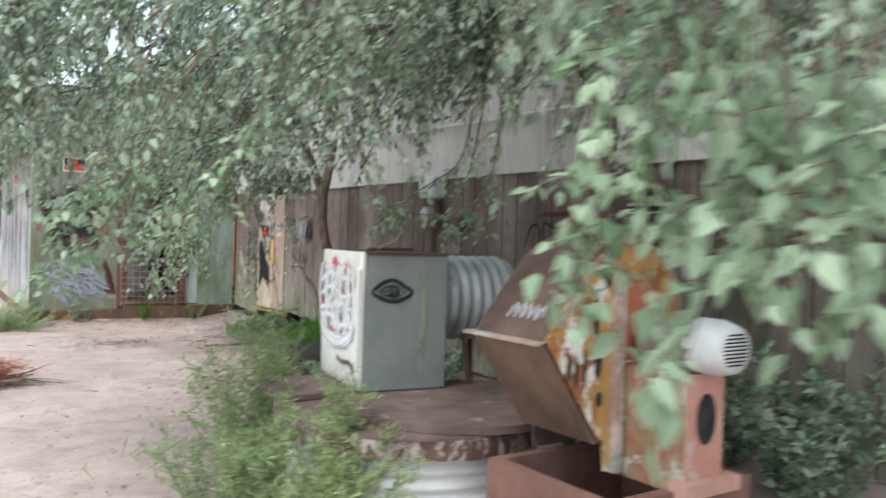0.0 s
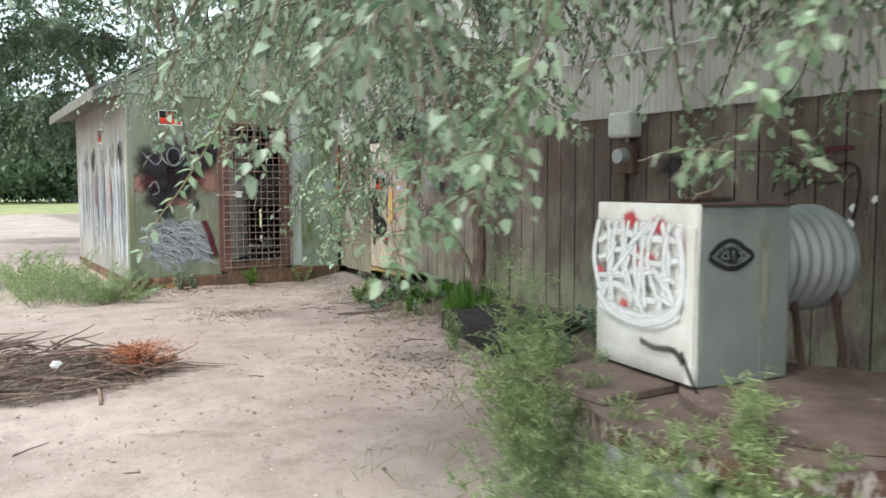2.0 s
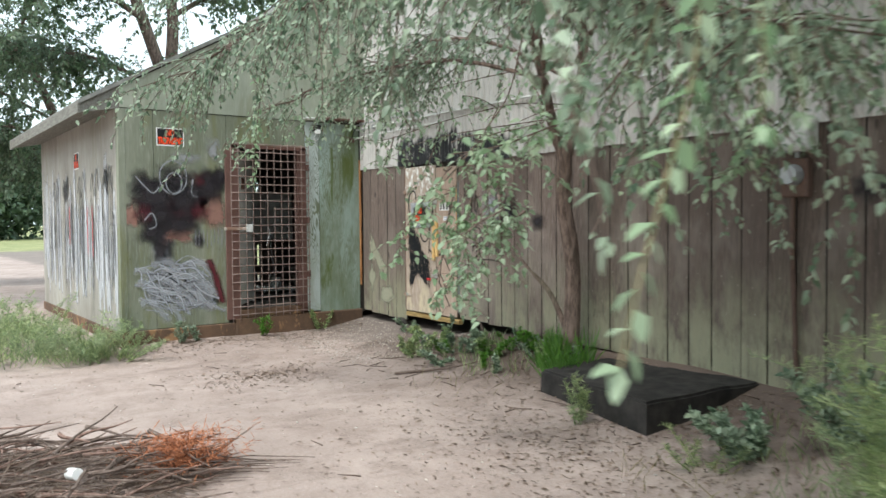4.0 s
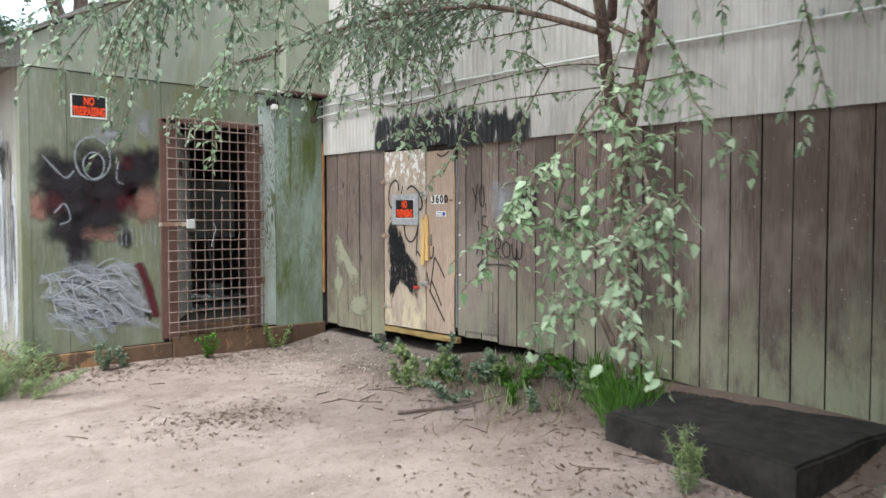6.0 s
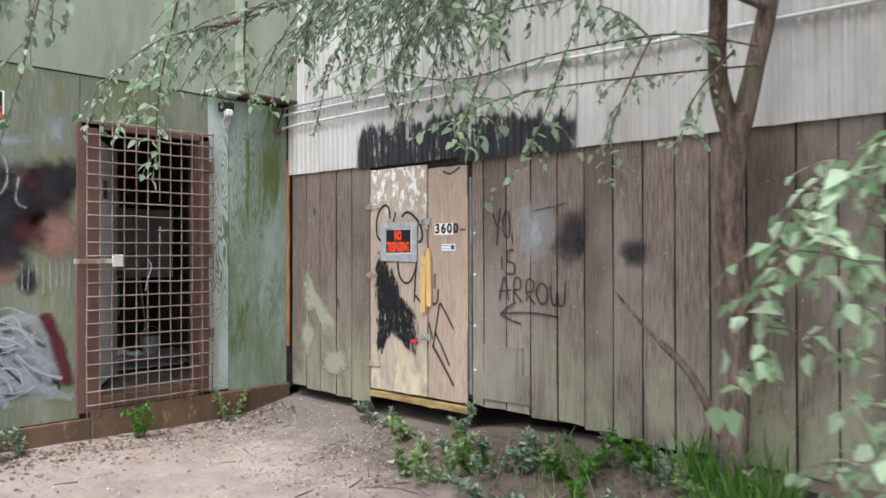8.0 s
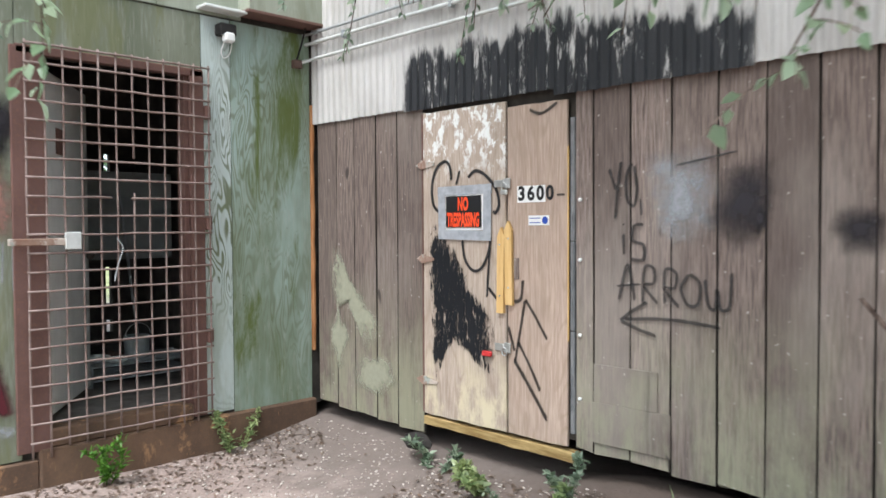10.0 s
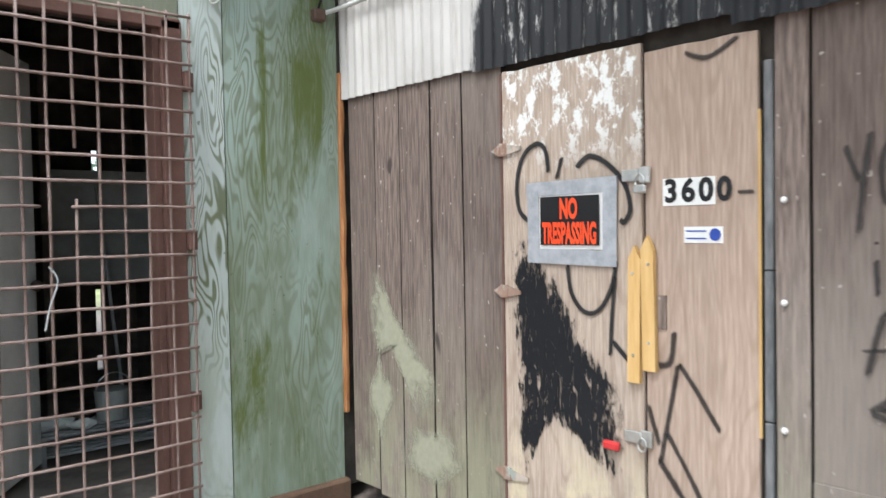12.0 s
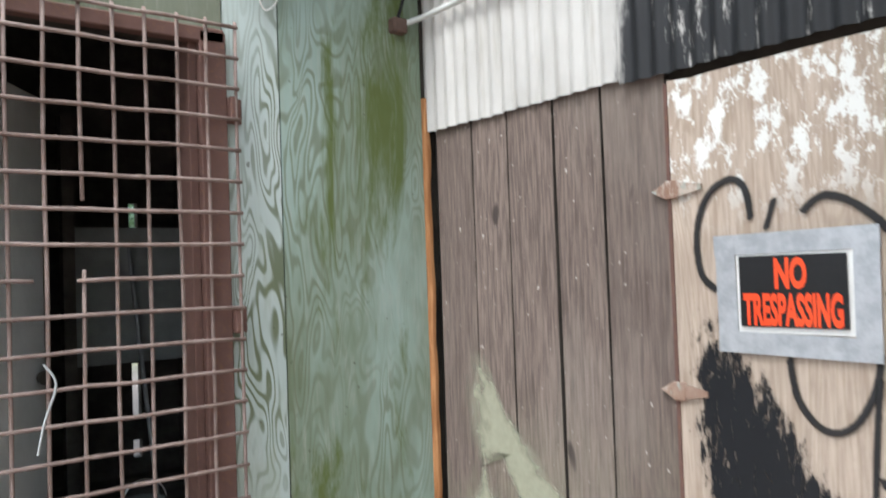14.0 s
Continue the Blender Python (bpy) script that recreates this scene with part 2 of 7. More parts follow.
BOARD = m_boards("weathered_board", (0.09, 0.067, 0.058), (0.34, 0.264, 0.228))
# Darker copy of BOARD; the tree crowns' shade is put into its colour.
BOARD_SHADED = m_boards("shaded_board", (0.045, 0.035, 0.029), (0.175, 0.133, 0.11))
OLIVE = m_green_ply("olive_painted_plywood", (0.14, 0.155, 0.105), (0.245, 0.26, 0.2), (0.16, 0.165, 0.05), 0.45, 0.0, 0.35)
# Upper sheets' olive is raised; sky glare is put into the colour.
OLIVE_UP = m_green_ply("olive_upper_plywood", (0.25, 0.275, 0.215), (0.37, 0.39, 0.315), (0.15, 0.16, 0.08), 0.3, 0.0, 0.15)
BLUE_PLY = m_green_ply("blue_green_plywood", (0.43, 0.5, 0.475), (0.57, 0.64, 0.62), (0.24, 0.27, 0.15), 0.3, 1.0, 0.3)
MOSS_PLY = m_green_ply("mossy_plywood", (0.16, 0.2, 0.125), (0.36, 0.46, 0.42), (0.1, 0.13, 0.032), 0.92, 0.7, 0.25)
SIDE_PLY = m_green_ply("grey_side_plywood", (0.25, 0.23, 0.2), (0.4, 0.38, 0.34), (0.2, 0.19, 0.12), 0.3, 0.0, 0.4)
DOOR_A = m_door("peeling_plywood", (0.39, 0.305, 0.245), (0.54, 0.448, 0.37), True)
DOOR_B = m_door("bare_plywood", (0.385, 0.28, 0.22), (0.52, 0.4, 0.325), False)
CORR = m_corrugated("white_corrugated", False)
CORR_BLACK = m_corrugated("white_corrugated_sprayed", True)
GALV = m_galv()
RUST = m_rust("brown_rust")
RUST_MESH = m_rust("rusty_wire", (0.19, 0.135, 0.117), (0.34, 0.26, 0.235), None, 0, 0.7, 0.1, 8)
RUST_POST = m_rust("red_brown_painted_steel", (0.12, 0.065, 0.054), (0.19, 0.105, 0.088), None, 0, 0.8, 0.05, 2)
RUST_PAINTED = m_rust("rust_with_flaking_paint", (0.16, 0.075, 0.035), (0.33, 0.16, 0.06), [(0.36, 0.13, 0.075), (0.42, 0.31, 0.12), (0.6, 0.58, 0.52)], 0.35, 0.75)
PALE_RUST = m_rust("pale_painted_rust", (0.25, 0.14, 0.1), (0.4, 0.3, 0.24), [(0.5, 0.42, 0.36), (0.35, 0.37, 0.33)], 0.45, 0.75)
ORANGE_PLATE = m_rust("orange_painted_plate", (0.36, 0.2, 0.06), (0.52, 0.33, 0.12), [(0.68, 0.66, 0.6), (0.3, 0.12, 0.05)], 0.45, 0.7)
SILL = m_rust("wet_orange_sill", (0.085, 0.055, 0.04), (0.175, 0.108, 0.07), [(0.33, 0.19, 0.1)], 0.26, 0.9, 0.0, 2)
CONCRETE = m_plain("dark_concrete", (0.016, 0.015, 0.014), (0.045, 0.04, 0.037), 6, 0.95, 0, 0.5)
DISC = m_rust("brown_lid", (0.1, 0.07, 0.06), (0.2, 0.145, 0.128), [(0.33, 0.27, 0.23)], 0.1, 0.9, 0.0, 2.5)
LIDEDGE = m_rust("broken_lid_edge", (0.08, 0.045, 0.035), (0.17, 0.1, 0.075), [(0.42, 0.36, 0.32)], 0.45, 0.95, 0, 6)
BOX_GREY = m_rust("grey_green_box_paint", (0.2, 0.225, 0.215), (0.29, 0.315, 0.3), [(0.17, 0.155, 0.13)], 0.16, 0.6, 0.0, 2)
BOX_WHITE = m_plain("chalky_white_paint", (0.66, 0.63, 0.58), (0.8, 0.78, 0.74), 5, 0.6)
WHITE_RING = m_plain("white_painted_culvert", (0.6, 0.59, 0.56), (0.76, 0.75, 0.73), 4, 0.6)
PALE = m_plain("pale_grey_paint", (0.66, 0.68, 0.66), (0.79, 0.8, 0.78), 4, 0.6)
PLASTIC_WHITE = m_plain("grey_white_plastic", (0.5, 0.51, 0.49), (0.62, 0.63, 0.61), 10, 0.5)
# Dark framing wood; it also colours the shade inside the board joints.
DARK = m_plain("dark_wood_and_joint_shade", (0.03, 0.026, 0.022), (0.07, 0.06, 0.05), 5, 0.9)
# Inner wood raised above DARK, in place of light reaching the room.
INSIDE = m_plain("lightened_inner_wood", (0.1, 0.09, 0.08), (0.2, 0.18, 0.16), 5, 0.9)
DUSTY = m_plain("dusty_grey_board", (0.26, 0.28, 0.27), (0.38, 0.4, 0.385), 4, 0.8)
STEEL = m_plain("bright_hasp_steel", (0.55, 0.55, 0.53), (0.72, 0.72, 0.7), 20, 0.35, 0.8, 0.1)
PICKET = m_plain("fresh_yellow_pine", (0.62, 0.38, 0.14), (0.74, 0.5, 0.22), 14, 0.6, 0, 0.2, (3, 3, 0.3))
ORANGE_WOOD = m_plain("orange_raw_lumber", (0.27, 0.11, 0.04), (0.43, 0.21, 0.09), 20, 0.85, 0, 0.4, (3, 3, 0.3))
YELLOW_WOOD = m_plain("weathered_yellow_sill", (0.22, 0.14, 0.05), (0.45, 0.32, 0.14), 12, 0.85, 0, 0.4, (3, 0.4, 3))
TAPE = m_plain("grey_duct_tape", (0.38, 0.4, 0.43), (0.52, 0.54, 0.57), 25, 0.35, 0.25, 0.3)
SIGN_WHITE = m_plain("white_sign_plastic", (0.8, 0.8, 0.78), (0.86, 0.86, 0.84), 4, 0.4, 0, 0.05)
SIGN_BLACK = m_plain("black_sign_ink", (0.012, 0.012, 0.013), (0.02, 0.02, 0.022), 4, 0.45, 0, 0.05)
SIGN_RED = m_plain("fluorescent_orange_ink", (0.9, 0.075, 0.02), (0.95, 0.1, 0.03), 4, 0.5, 0, 0.05)
INK_BLUE = m_plain("blue_ink", (0.03, 0.07, 0.35), (0.04, 0.09, 0.4), 4, 0.5, 0, 0.05)
RED_PLASTIC = m_plain("red_lock_body", (0.5, 0.03, 0.03), (0.6, 0.05, 0.05), 8, 0.4)
# Black for painted marks, and for the shade inside holes and slots.
BLACK_GAP = m_plain("black_paint_and_hollows", (0.012, 0.012, 0.013), (0.04, 0.037, 0.035), 8, 0.8)
STRIP = m_plain("blue_grey_flashing", (0.1, 0.105, 0.11), (0.26, 0.26, 0.26), 12, 0.6, 0, 0.2, (1, 1, 0.3))
BARK = m_bark()
SHOOT = m_plain("young_shoot", (0.12, 0.11, 0.055), (0.24, 0.2, 0.11), 20, 0.7)
LEAF = m_leaf("elm_leaf", (0.07, 0.13, 0.07), (0.55, 0.66, 0.49), 0.5)
# Paler copy of LEAF: light on the outer shoots is put into the colour.
SPRIG_LEAF = m_leaf("lit_elm_leaf", (0.2, 0.33, 0.17), (0.58, 0.71, 0.5), 0.45)
LEAF_FAR = m_leaf("distant_leaf", (0.045, 0.09, 0.045), (0.17, 0.25, 0.13), 0.4)
WEED = m_leaf("feathery_weed", (0.17, 0.25, 0.095), (0.54, 0.62, 0.31), 0.35)
GRASS = m_leaf("bright_grass", (0.07, 0.2, 0.02), (0.17, 0.36, 0.05), 0.1)
STRAW = m_leaf("dry_grass", (0.3, 0.26, 0.14), (0.45, 0.4, 0.22), 0.1)
STICK = m_plain("dead_branch", (0.09, 0.062, 0.05), (0.22, 0.165, 0.14), 20, 0.9)
STICK_RED = m_plain("reddish_dead_branch", (0.13, 0.075, 0.058), (0.3, 0.2, 0.165), 20, 0.9)
NEEDLE = m_plain("orange_dead_needles", (0.3, 0.1, 0.045), (0.5, 0.2, 0.1), 20, 0.9)
LITTER = m_leaf("leaf_litter", (0.13, 0.092, 0.068), (0.31, 0.225, 0.17), 0.0)
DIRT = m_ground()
FASCIA = m_plain("weathered_fascia", (0.13, 0.125, 0.11), (0.23, 0.225, 0.2), 9, 0.9, 0, 0.3, (4, 0.5, 4))
ROOFING = m_plain("grey_roof_felt", (0.17, 0.17, 0.16), (0.28, 0.28, 0.26), 8, 0.9)

SP_BLACK = m_spray("black_spray", (0.02, 0.02, 0.022), 0.5, 0.3, 30, 0.92)
SP_FADED = m_spray("faded_black_spray", (0.028, 0.026, 0.026), 0.6, 0.42, 22, 0.78)
SP_DARKBLOT = m_spray("dark_blot_spray", (0.026, 0.022, 0.026), 0.8, 0.32, 7, 0.95)
SP_GREYBLOT = m_spray("grey_blot_spray", (0.36, 0.37, 0.39), 0.8, 0.7, 8, 0.75)
SP_MAROON = m_spray("maroon_spray", (0.1, 0.016, 0.024), 0.75, 0.35, 8, 0.92)
SP_SALMON = m_spray("salmon_spray", (0.33, 0.18, 0.145), 0.6, 0.4, 7, 0.85)
SP_WHITE = m_spray("white_spray", (0.6, 0.61, 0.64), 0.7, 0.5, 16, 0.75)
SP_WASH = m_spray("soft_pale_spray", (0.46, 0.48, 0.52), 0.7, 0.6, 11, 0.45)
SP_LATTICE = m_spray("thick_white_spray", (0.78, 0.78, 0.79), 0.5, 0.25, 30, 0.97)
SP_SCRIBBLE = m_spray("thin_white_spray", (0.56, 0.58, 0.62), 0.8, 0.5, 16, 0.55)
SP_RED = m_spray("red_spray", (0.55, 0.05, 0.06), 0.5, 0.45, 25, 0.85)
BRUSH_BLACK = m_spray("brushed_black_paint", (0.016, 0.017, 0.02), 0.16, 0.6, 15, 1.0, 0.4, (1, 2.6, 0.8), True)
MILDEW = m_spray("pale_mildew", (0.4, 0.4, 0.3), 0.5, 0.5, 7, 0.75, 0.9)


# ---- geometry helpers ----
def flush(bm, name, material, smooth=False):
    me = bpy.data.meshes.new(name)
    bm.normal_update()
    bm.to_mesh(me)
    bm.free()
    if material is not None:
        me.materials.append(material)
    if smooth:
        for p in me.polygons:
            p.use_smooth = True
    return me


def hang(ob, parent):
    ob.parent = parent
    base = parent.matrix_basis if parent.parent is None else parent.parent.matrix_basis @ parent.matrix_parent_inverse @ parent.matrix_basis
    ob.matrix_parent_inverse = base.inverted()


def part(name, bm, material, parent, label="", smooth=False):
    """One mesh object under a thing or a part; the mesh is laid out in world metres."""
    me = bm if isinstance(bm, bpy.types.Mesh) else flush(bm, name, material, smooth)
    ob = new(name, me)
    hang(ob, parent)
    if label:
        ob["label"] = label
    return ob


def thing(name, at, label, category, group="", kind=""):
    ob = new(name)
    ob.location = at
    ob.empty_display_size = 0.1
    ob.matrix_basis = Matrix.Translation(at)
    return tagged(ob, label, category, group, kind)


def solid(name, bm, material, label, category, group="", kind="", smooth=False):
    return tagged(new(name, flush(bm, name, material, smooth)), label, category, group, kind)


def box(bm, lo, hi, m=None, bevel=0.0):
    c = [(lo[i] + hi[i]) / 2 for i in range(3)]
    s = [abs(hi[i] - lo[i]) for i in range(3)]
    mat = Matrix.Translation(c) @ Matrix.Diagonal((*s, 1))
    made = bmesh.ops.create_cube(bm, size=1.0, matrix=(m @ mat) if m else mat)
    if bevel:
        edges = {e for v in made["verts"] for e in v.link_edges}
        bmesh.ops.bevel(bm, geom=list(edges), offset=bevel, segments=1, affect="EDGES", profile=0.5)
    return bm


def tube(bm, pts, radii, sides=8, cap=True):
    pts = [Vector(p) for p in pts]
    if not hasattr(radii, "__len__"):
        radii = [radii] * len(pts)
    rings = []
    side = Vector((0.31, 0.22, 0.92))
    for i, p in enumerate(pts):
        d = (pts[min(i + 1, len(pts) - 1)] - pts[max(i - 1, 0)]).normalized()
        a = d.cross(side)
        if a.length < 0.05:
            a = d.cross(Vector((1, 0, 0)))
        a.normalize()
        b = d.cross(a)
        rings.append([bm.verts.new(p + (a * math.cos(t) + b * math.sin(t)) * radii[i]) for t in (2 * math.pi * k / sides for k in range(sides))])
    for r, s in zip(rings, rings[1:]):
        for k in range(sides):
            bm.faces.new((r[k], r[(k + 1) % sides], s[(k + 1) % sides], s[k]))
    if cap:
        bm.faces.new(rings[0][::-1])
        bm.faces.new(rings[-1])
    return bm


def prism(bm, outline, to3, depth):
    """An outline in (a, b), mapped by to3(a, b, d), pushed from d = 0 to d = depth."""
    f = [bm.verts.new(to3(a, b, 0)) for a, b in outline]
    g = [bm.verts.new(to3(a, b, depth)) for a, b in outline]
    bm.faces.new(f)
    bm.faces.new(g[::-1])
    n = len(f)
    for i in range(n):
        bm.faces.new((f[i], g[i], g[(i + 1) % n], f[(i + 1) % n]))
    bmesh.ops.recalc_face_normals(bm, faces=bm.faces[:])
    return bm


def spline(pts, n=8):
    """A smooth line through the points."""
    p = [Vector(q) for q in pts]
    out = []
    for i in range(len(p) - 1):
        a, b, c, d = p[max(i - 1, 0)], p[i], p[i + 1], p[min(i + 2, len(p) - 1)]
        for k in range(n):
            t = k / n
            out.append(0.5 * ((2 * b) + (c - a) * t + (2 * a - 5 * b + 4 * c - d) * t * t + (3 * b - a - 3 * c + d) * t ** 3))
    out.append(p[-1])
    return out


def on_boards(a, b, d=0.0):
    return Vector((-0.009 - d, a, b))


def on_door(a, b, d=0.0):
    return Vector((-0.019 - d, a, b))


def on_shed(a, b, d=0.0):
    return Vector((a, -0.012 - d, b))


def on_side(a, b, d=0.0):
    return Vector((-3.372 - d, a, b))


def stroke(bm, pts, width, to3, n=6, lift=0.0):
    """A ribbon of paint along a line; U is 1 at the rims and 0 along the middle."""
    uv = bm.loops.layers.uv.verify()
    line = spline([(p[0], p[1], 0) for p in pts], n) if n > 1 else [Vector((p[0], p[1], 0)) for p in pts]
    rows = []
    for i, p in enumerate(line):
        d = line[min(i + 1, len(line) - 1)] - line[max(i - 1, 0)]
        d = d.normalized() if d.length else Vector((1, 0, 0))
        s = Vector((-d.y, d.x, 0)) * width / 2
        end = 1.0 if i in (0, len(line) - 1) else 0.0
        rows.append([(bm.verts.new(to3(q.x, q.y, lift)), u) for q, u in ((p - s, 1.0), (p, end * 0.75), (p + s, 1.0))])
    for r, s in zip(rows, rows[1:]):
        for k in (0, 1):
            quad = (r[k], r[k + 1], s[k + 1], s[k])
            f = bm.faces.new([v for v, _ in quad])
            for loop, (_, u) in zip(f.loops, quad):
                loop[uv].uv = (u, 0)
    return bm


def blot(bm, outline, to3, lift=0.0):
    """A patch of paint: a fan with U 0 in the middle and 1 at the rim."""
    uv = bm.loops.layers.uv.verify()
    n = len(outline)
    ca, cb = sum(p[0] for p in outline) / n, sum(p[1] for p in outline) / n
    mid = bm.verts.new(to3(ca, cb, lift))
    inner = [bm.verts.new(to3(ca + 0.6 * (a - ca), cb + 0.6 * (b - cb), lift)) for a, b in outline]
    rim = [bm.verts.new(to3(a, b, lift)) for a, b in outline]
    for i in range(n):
        j = (i + 1) % n
        for vs, us in (((mid, inner[i], inner[j]), (0, 0.55, 0.55)), ((inner[i], rim[i], rim[j], inner[j]), (0.55, 1, 1, 0.55))):
            f = bm.faces.new(vs)
            for loop, u in zip(f.loops, us):
                loop[uv].uv = (u, 0)
    return bm


def oval(a, b, ra, rb, n=18, turn=0.0, rough=0.15, seed=1):
    r = random.Random(seed)
    out = []
    for i in range(n):
        t = 2 * math.pi * i / n
        k = 1 + r.uniform(-rough, rough)
        x, y = ra * k * math.cos(t), rb * k * math.sin(t)
        out.append((a + x * math.cos(turn) - y * math.sin(turn), b + x * math.sin(turn) + y * math.cos(turn)))
    return out


def text_mesh(words, size, to3, a, b, lift, squeeze=1.0, bold=0.0):
    """Lettering from the built-in font, centred on (a, b) of a wall."""
    cu = bpy.data.curves.new("lettering", "FONT")
    cu.body, cu.size, cu.align_x, cu.align_y, cu.offset, cu.resolution_u = words, size, "CENTER", "CENTER", bold, 3
    tmp = bpy.data.objects.new("lettering", cu)
    me = bpy.data.meshes.new_from_object(tmp)
    for v in me.vertices:
        v.co = to3(a + v.co.x * squeeze, b + v.co.y, lift)
    bpy.data.objects.remove(tmp)
    bpy.data.curves.remove(cu)
    return me


def paint(name, material, parent, label="", strokes=(), blots=(), to3=None, lift=0.0):
    bm = bmesh.new()
    for i, outline in enumerate(blots):
        blot(bm, outline, to3, lift + 0.00012 * i)
    for i, (width, pts) in enumerate(strokes):
        stroke(bm, pts, width, to3, 6, lift + 0.00012 * (i + len(blots)))
    return part(name, bm, material, parent, label)

# ---- ground ----
def ground_z(x, y):
    """Height of the yard: nearly flat, banked up towards the two walls."""
    d = max(0.0, -x)
    bank = 0.19 * max(0.0, 1 - d / 1.7) ** 1.5 if y < 0.6 else 0.1
    if -3.8 < x < 0.2 and y < 0.3:
        s = max(0.0, 1 - max(0.0, -y) / 1.3) ** 1.5
        bank = max(bank, 0.1 * s * min(1.0, (x + 3.8) / 0.8))
    if -7.5 < y < -2.2 and x < 0.3:
        bank += 0.09 * max(0.0, 1 - d / 0.7) * min(1.0, (-2.2 - y) / 0.5, (y + 7.5) / 1.5)
    near = 1.0 if abs(x) < 40 and abs(y) < 60 else 0.0
    wob = 0.035 * noise.noise((x * 0.55, y * 0.55, 0.3)) + 0.012 * noise.noise((x * 2.7, y * 2.7, 2.1))
    return -0.07 + bank + wob * near


def spaced(lo, a, b, hi, step, growth=1.22):
    mid = list(np.arange(a, b + 1e-6, step))
    left, right, s = [], [], step
    v = a
    while v > lo:
        s *= growth
        v -= s
        left.append(max(v, lo))
    s, v = step, mid[-1]
    while v < hi:
        s *= growth
        v += s
        right.append(min(v, hi))
    return left[::-1] + mid + right


def build_ground():
    xs, ys = spaced(-600, -9, 0.4, 600, 0.09), spaced(-300, -14.5, 1.0, 900, 0.09)
    verts = [(x, y, ground_z(x, y)) for y in ys for x in xs]
    w = len(xs)
    faces = [(j * w + i, j * w + i + 1, (j + 1) * w + i + 1, (j + 1) * w + i) for j in range(len(ys) - 1) for i in range(w - 1)]
    me = bpy.data.meshes.new("ground")
    me.from_pydata(verts, [], faces)
    me.materials.append(DIRT)
    for p in me.polygons:
        p.use_smooth = True
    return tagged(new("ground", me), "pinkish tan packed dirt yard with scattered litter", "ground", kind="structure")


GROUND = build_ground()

# ---- long board wall of the main building (its face is x = 0) ----
rnd = random.Random(5)
WALL_BACK = box(bmesh.new(), (0.03, -17.9, 0.36), (0.16, -0.02, 5.0))
WALL = solid("wall_1", WALL_BACK, DARK, "long wall of weathered vertical boards under white corrugated metal", "wall", kind="structure")


def board(y0, y1, z0, z1, lean=0.0, material=BOARD, name="board"):
    bm = bmesh.new()
    x = rnd.uniform(-0.003, 0.002)
    box(bm, (x, min(y0, y1) + 0.005, z0), (0.026, max(y0, y1) - 0.005, z1), None, 0.002)
    bmesh.ops.subdivide_edges(bm, edges=[e for e in bm.edges if abs(e.verts[0].co.z - e.verts[1].co.z) > 1], cuts=5)
    for v in bm.verts:
        if v.co.z < z0 + 0.03:
            v.co.z += rnd.uniform(-0.014, 0.01)
        v.co.y += lean * (v.co.z - 1.2) + 0.002 * math.sin(v.co.z * 3 + y0 * 7)
    return bm, material, name


def shaded_sides(ob):
    """Gives board sides DARK, so the joints' shade is in their colour."""
    ob.data.materials.append(DARK)
    for f in ob.data.polygons:
        if abs(f.normal.y) > 0.9:
            f.material_index = 1
    return ob


EDGES = [-0.05, -0.28, -0.485, -0.72, -0.935, -1.19]
for a, b in zip(EDGES, EDGES[1:]):
    shaded_sides(part("board", *board(a, b, 0.235 + 0.04 * a, 2.33)[:2], WALL))
EDGES = [-2.365, -2.48, -2.70, -2.925, -3.16, -3.385, -3.61, -3.83, -4.055, -4.285]
while EDGES[-1] > -17.8:
    EDGES.append(EDGES[-1] - rnd.choice((0.225, 0.232, 0.24, 0.285)))
for a, b in zip(EDGES, EDGES[1:]):
    low = 0.335 - 0.045 * min(4.0, -2.4 - a) + rnd.uniform(-0.01, 0.01)
    # Boards past y -4.5 take the copy coloured for canopy shade.
    shaded_sides(part("board", *board(a, b, low, 2.32, 0.0, BOARD if a > -4.5 else BOARD_SHADED)[:2], WALL))
# low patch boards nailed over the foot of the wall right of the doors
for a, b, c, d in ((-2.48, -2.93, 0.385, 0.60), (-2.49, -2.86, 0.60, 0.80)):
    bm = bmesh.new()
    box(bm, (-0.012, b, c), (-0.004, a, d), None, 0.002)
    part("patch_board", bm, BOARD, WALL)
# black strip and nail heads beside the doors
part("edge_strip", box(bmesh.new(), (-0.009, -2.327, 0.9), (0.0, -2.319, 1.95), None, 0.002), PICKET, WALL, "thin yellow edge strip")
for z0, z1 in ((0.40, 0.953), (0.957, 1.437), (1.44, 2.1)):
    bm = box(bmesh.new(), (-0.003, -2.362, z0), (0.02, -2.334, z1), None, 0.004)
    part("flashing_strip", bm, STRIP, WALL, "worn blue-grey strip beside the doors")
for z in (0.60, 0.94, 1.34, 1.66):
    bm = bmesh.new()
    bmesh.ops.create_uvsphere(bm, u_segments=8, v_segments=5, radius=0.011, matrix=Matrix.Translation((-0.006, -2.40, z)))
    part("screw_cap", bm, SIGN_WHITE, WALL)


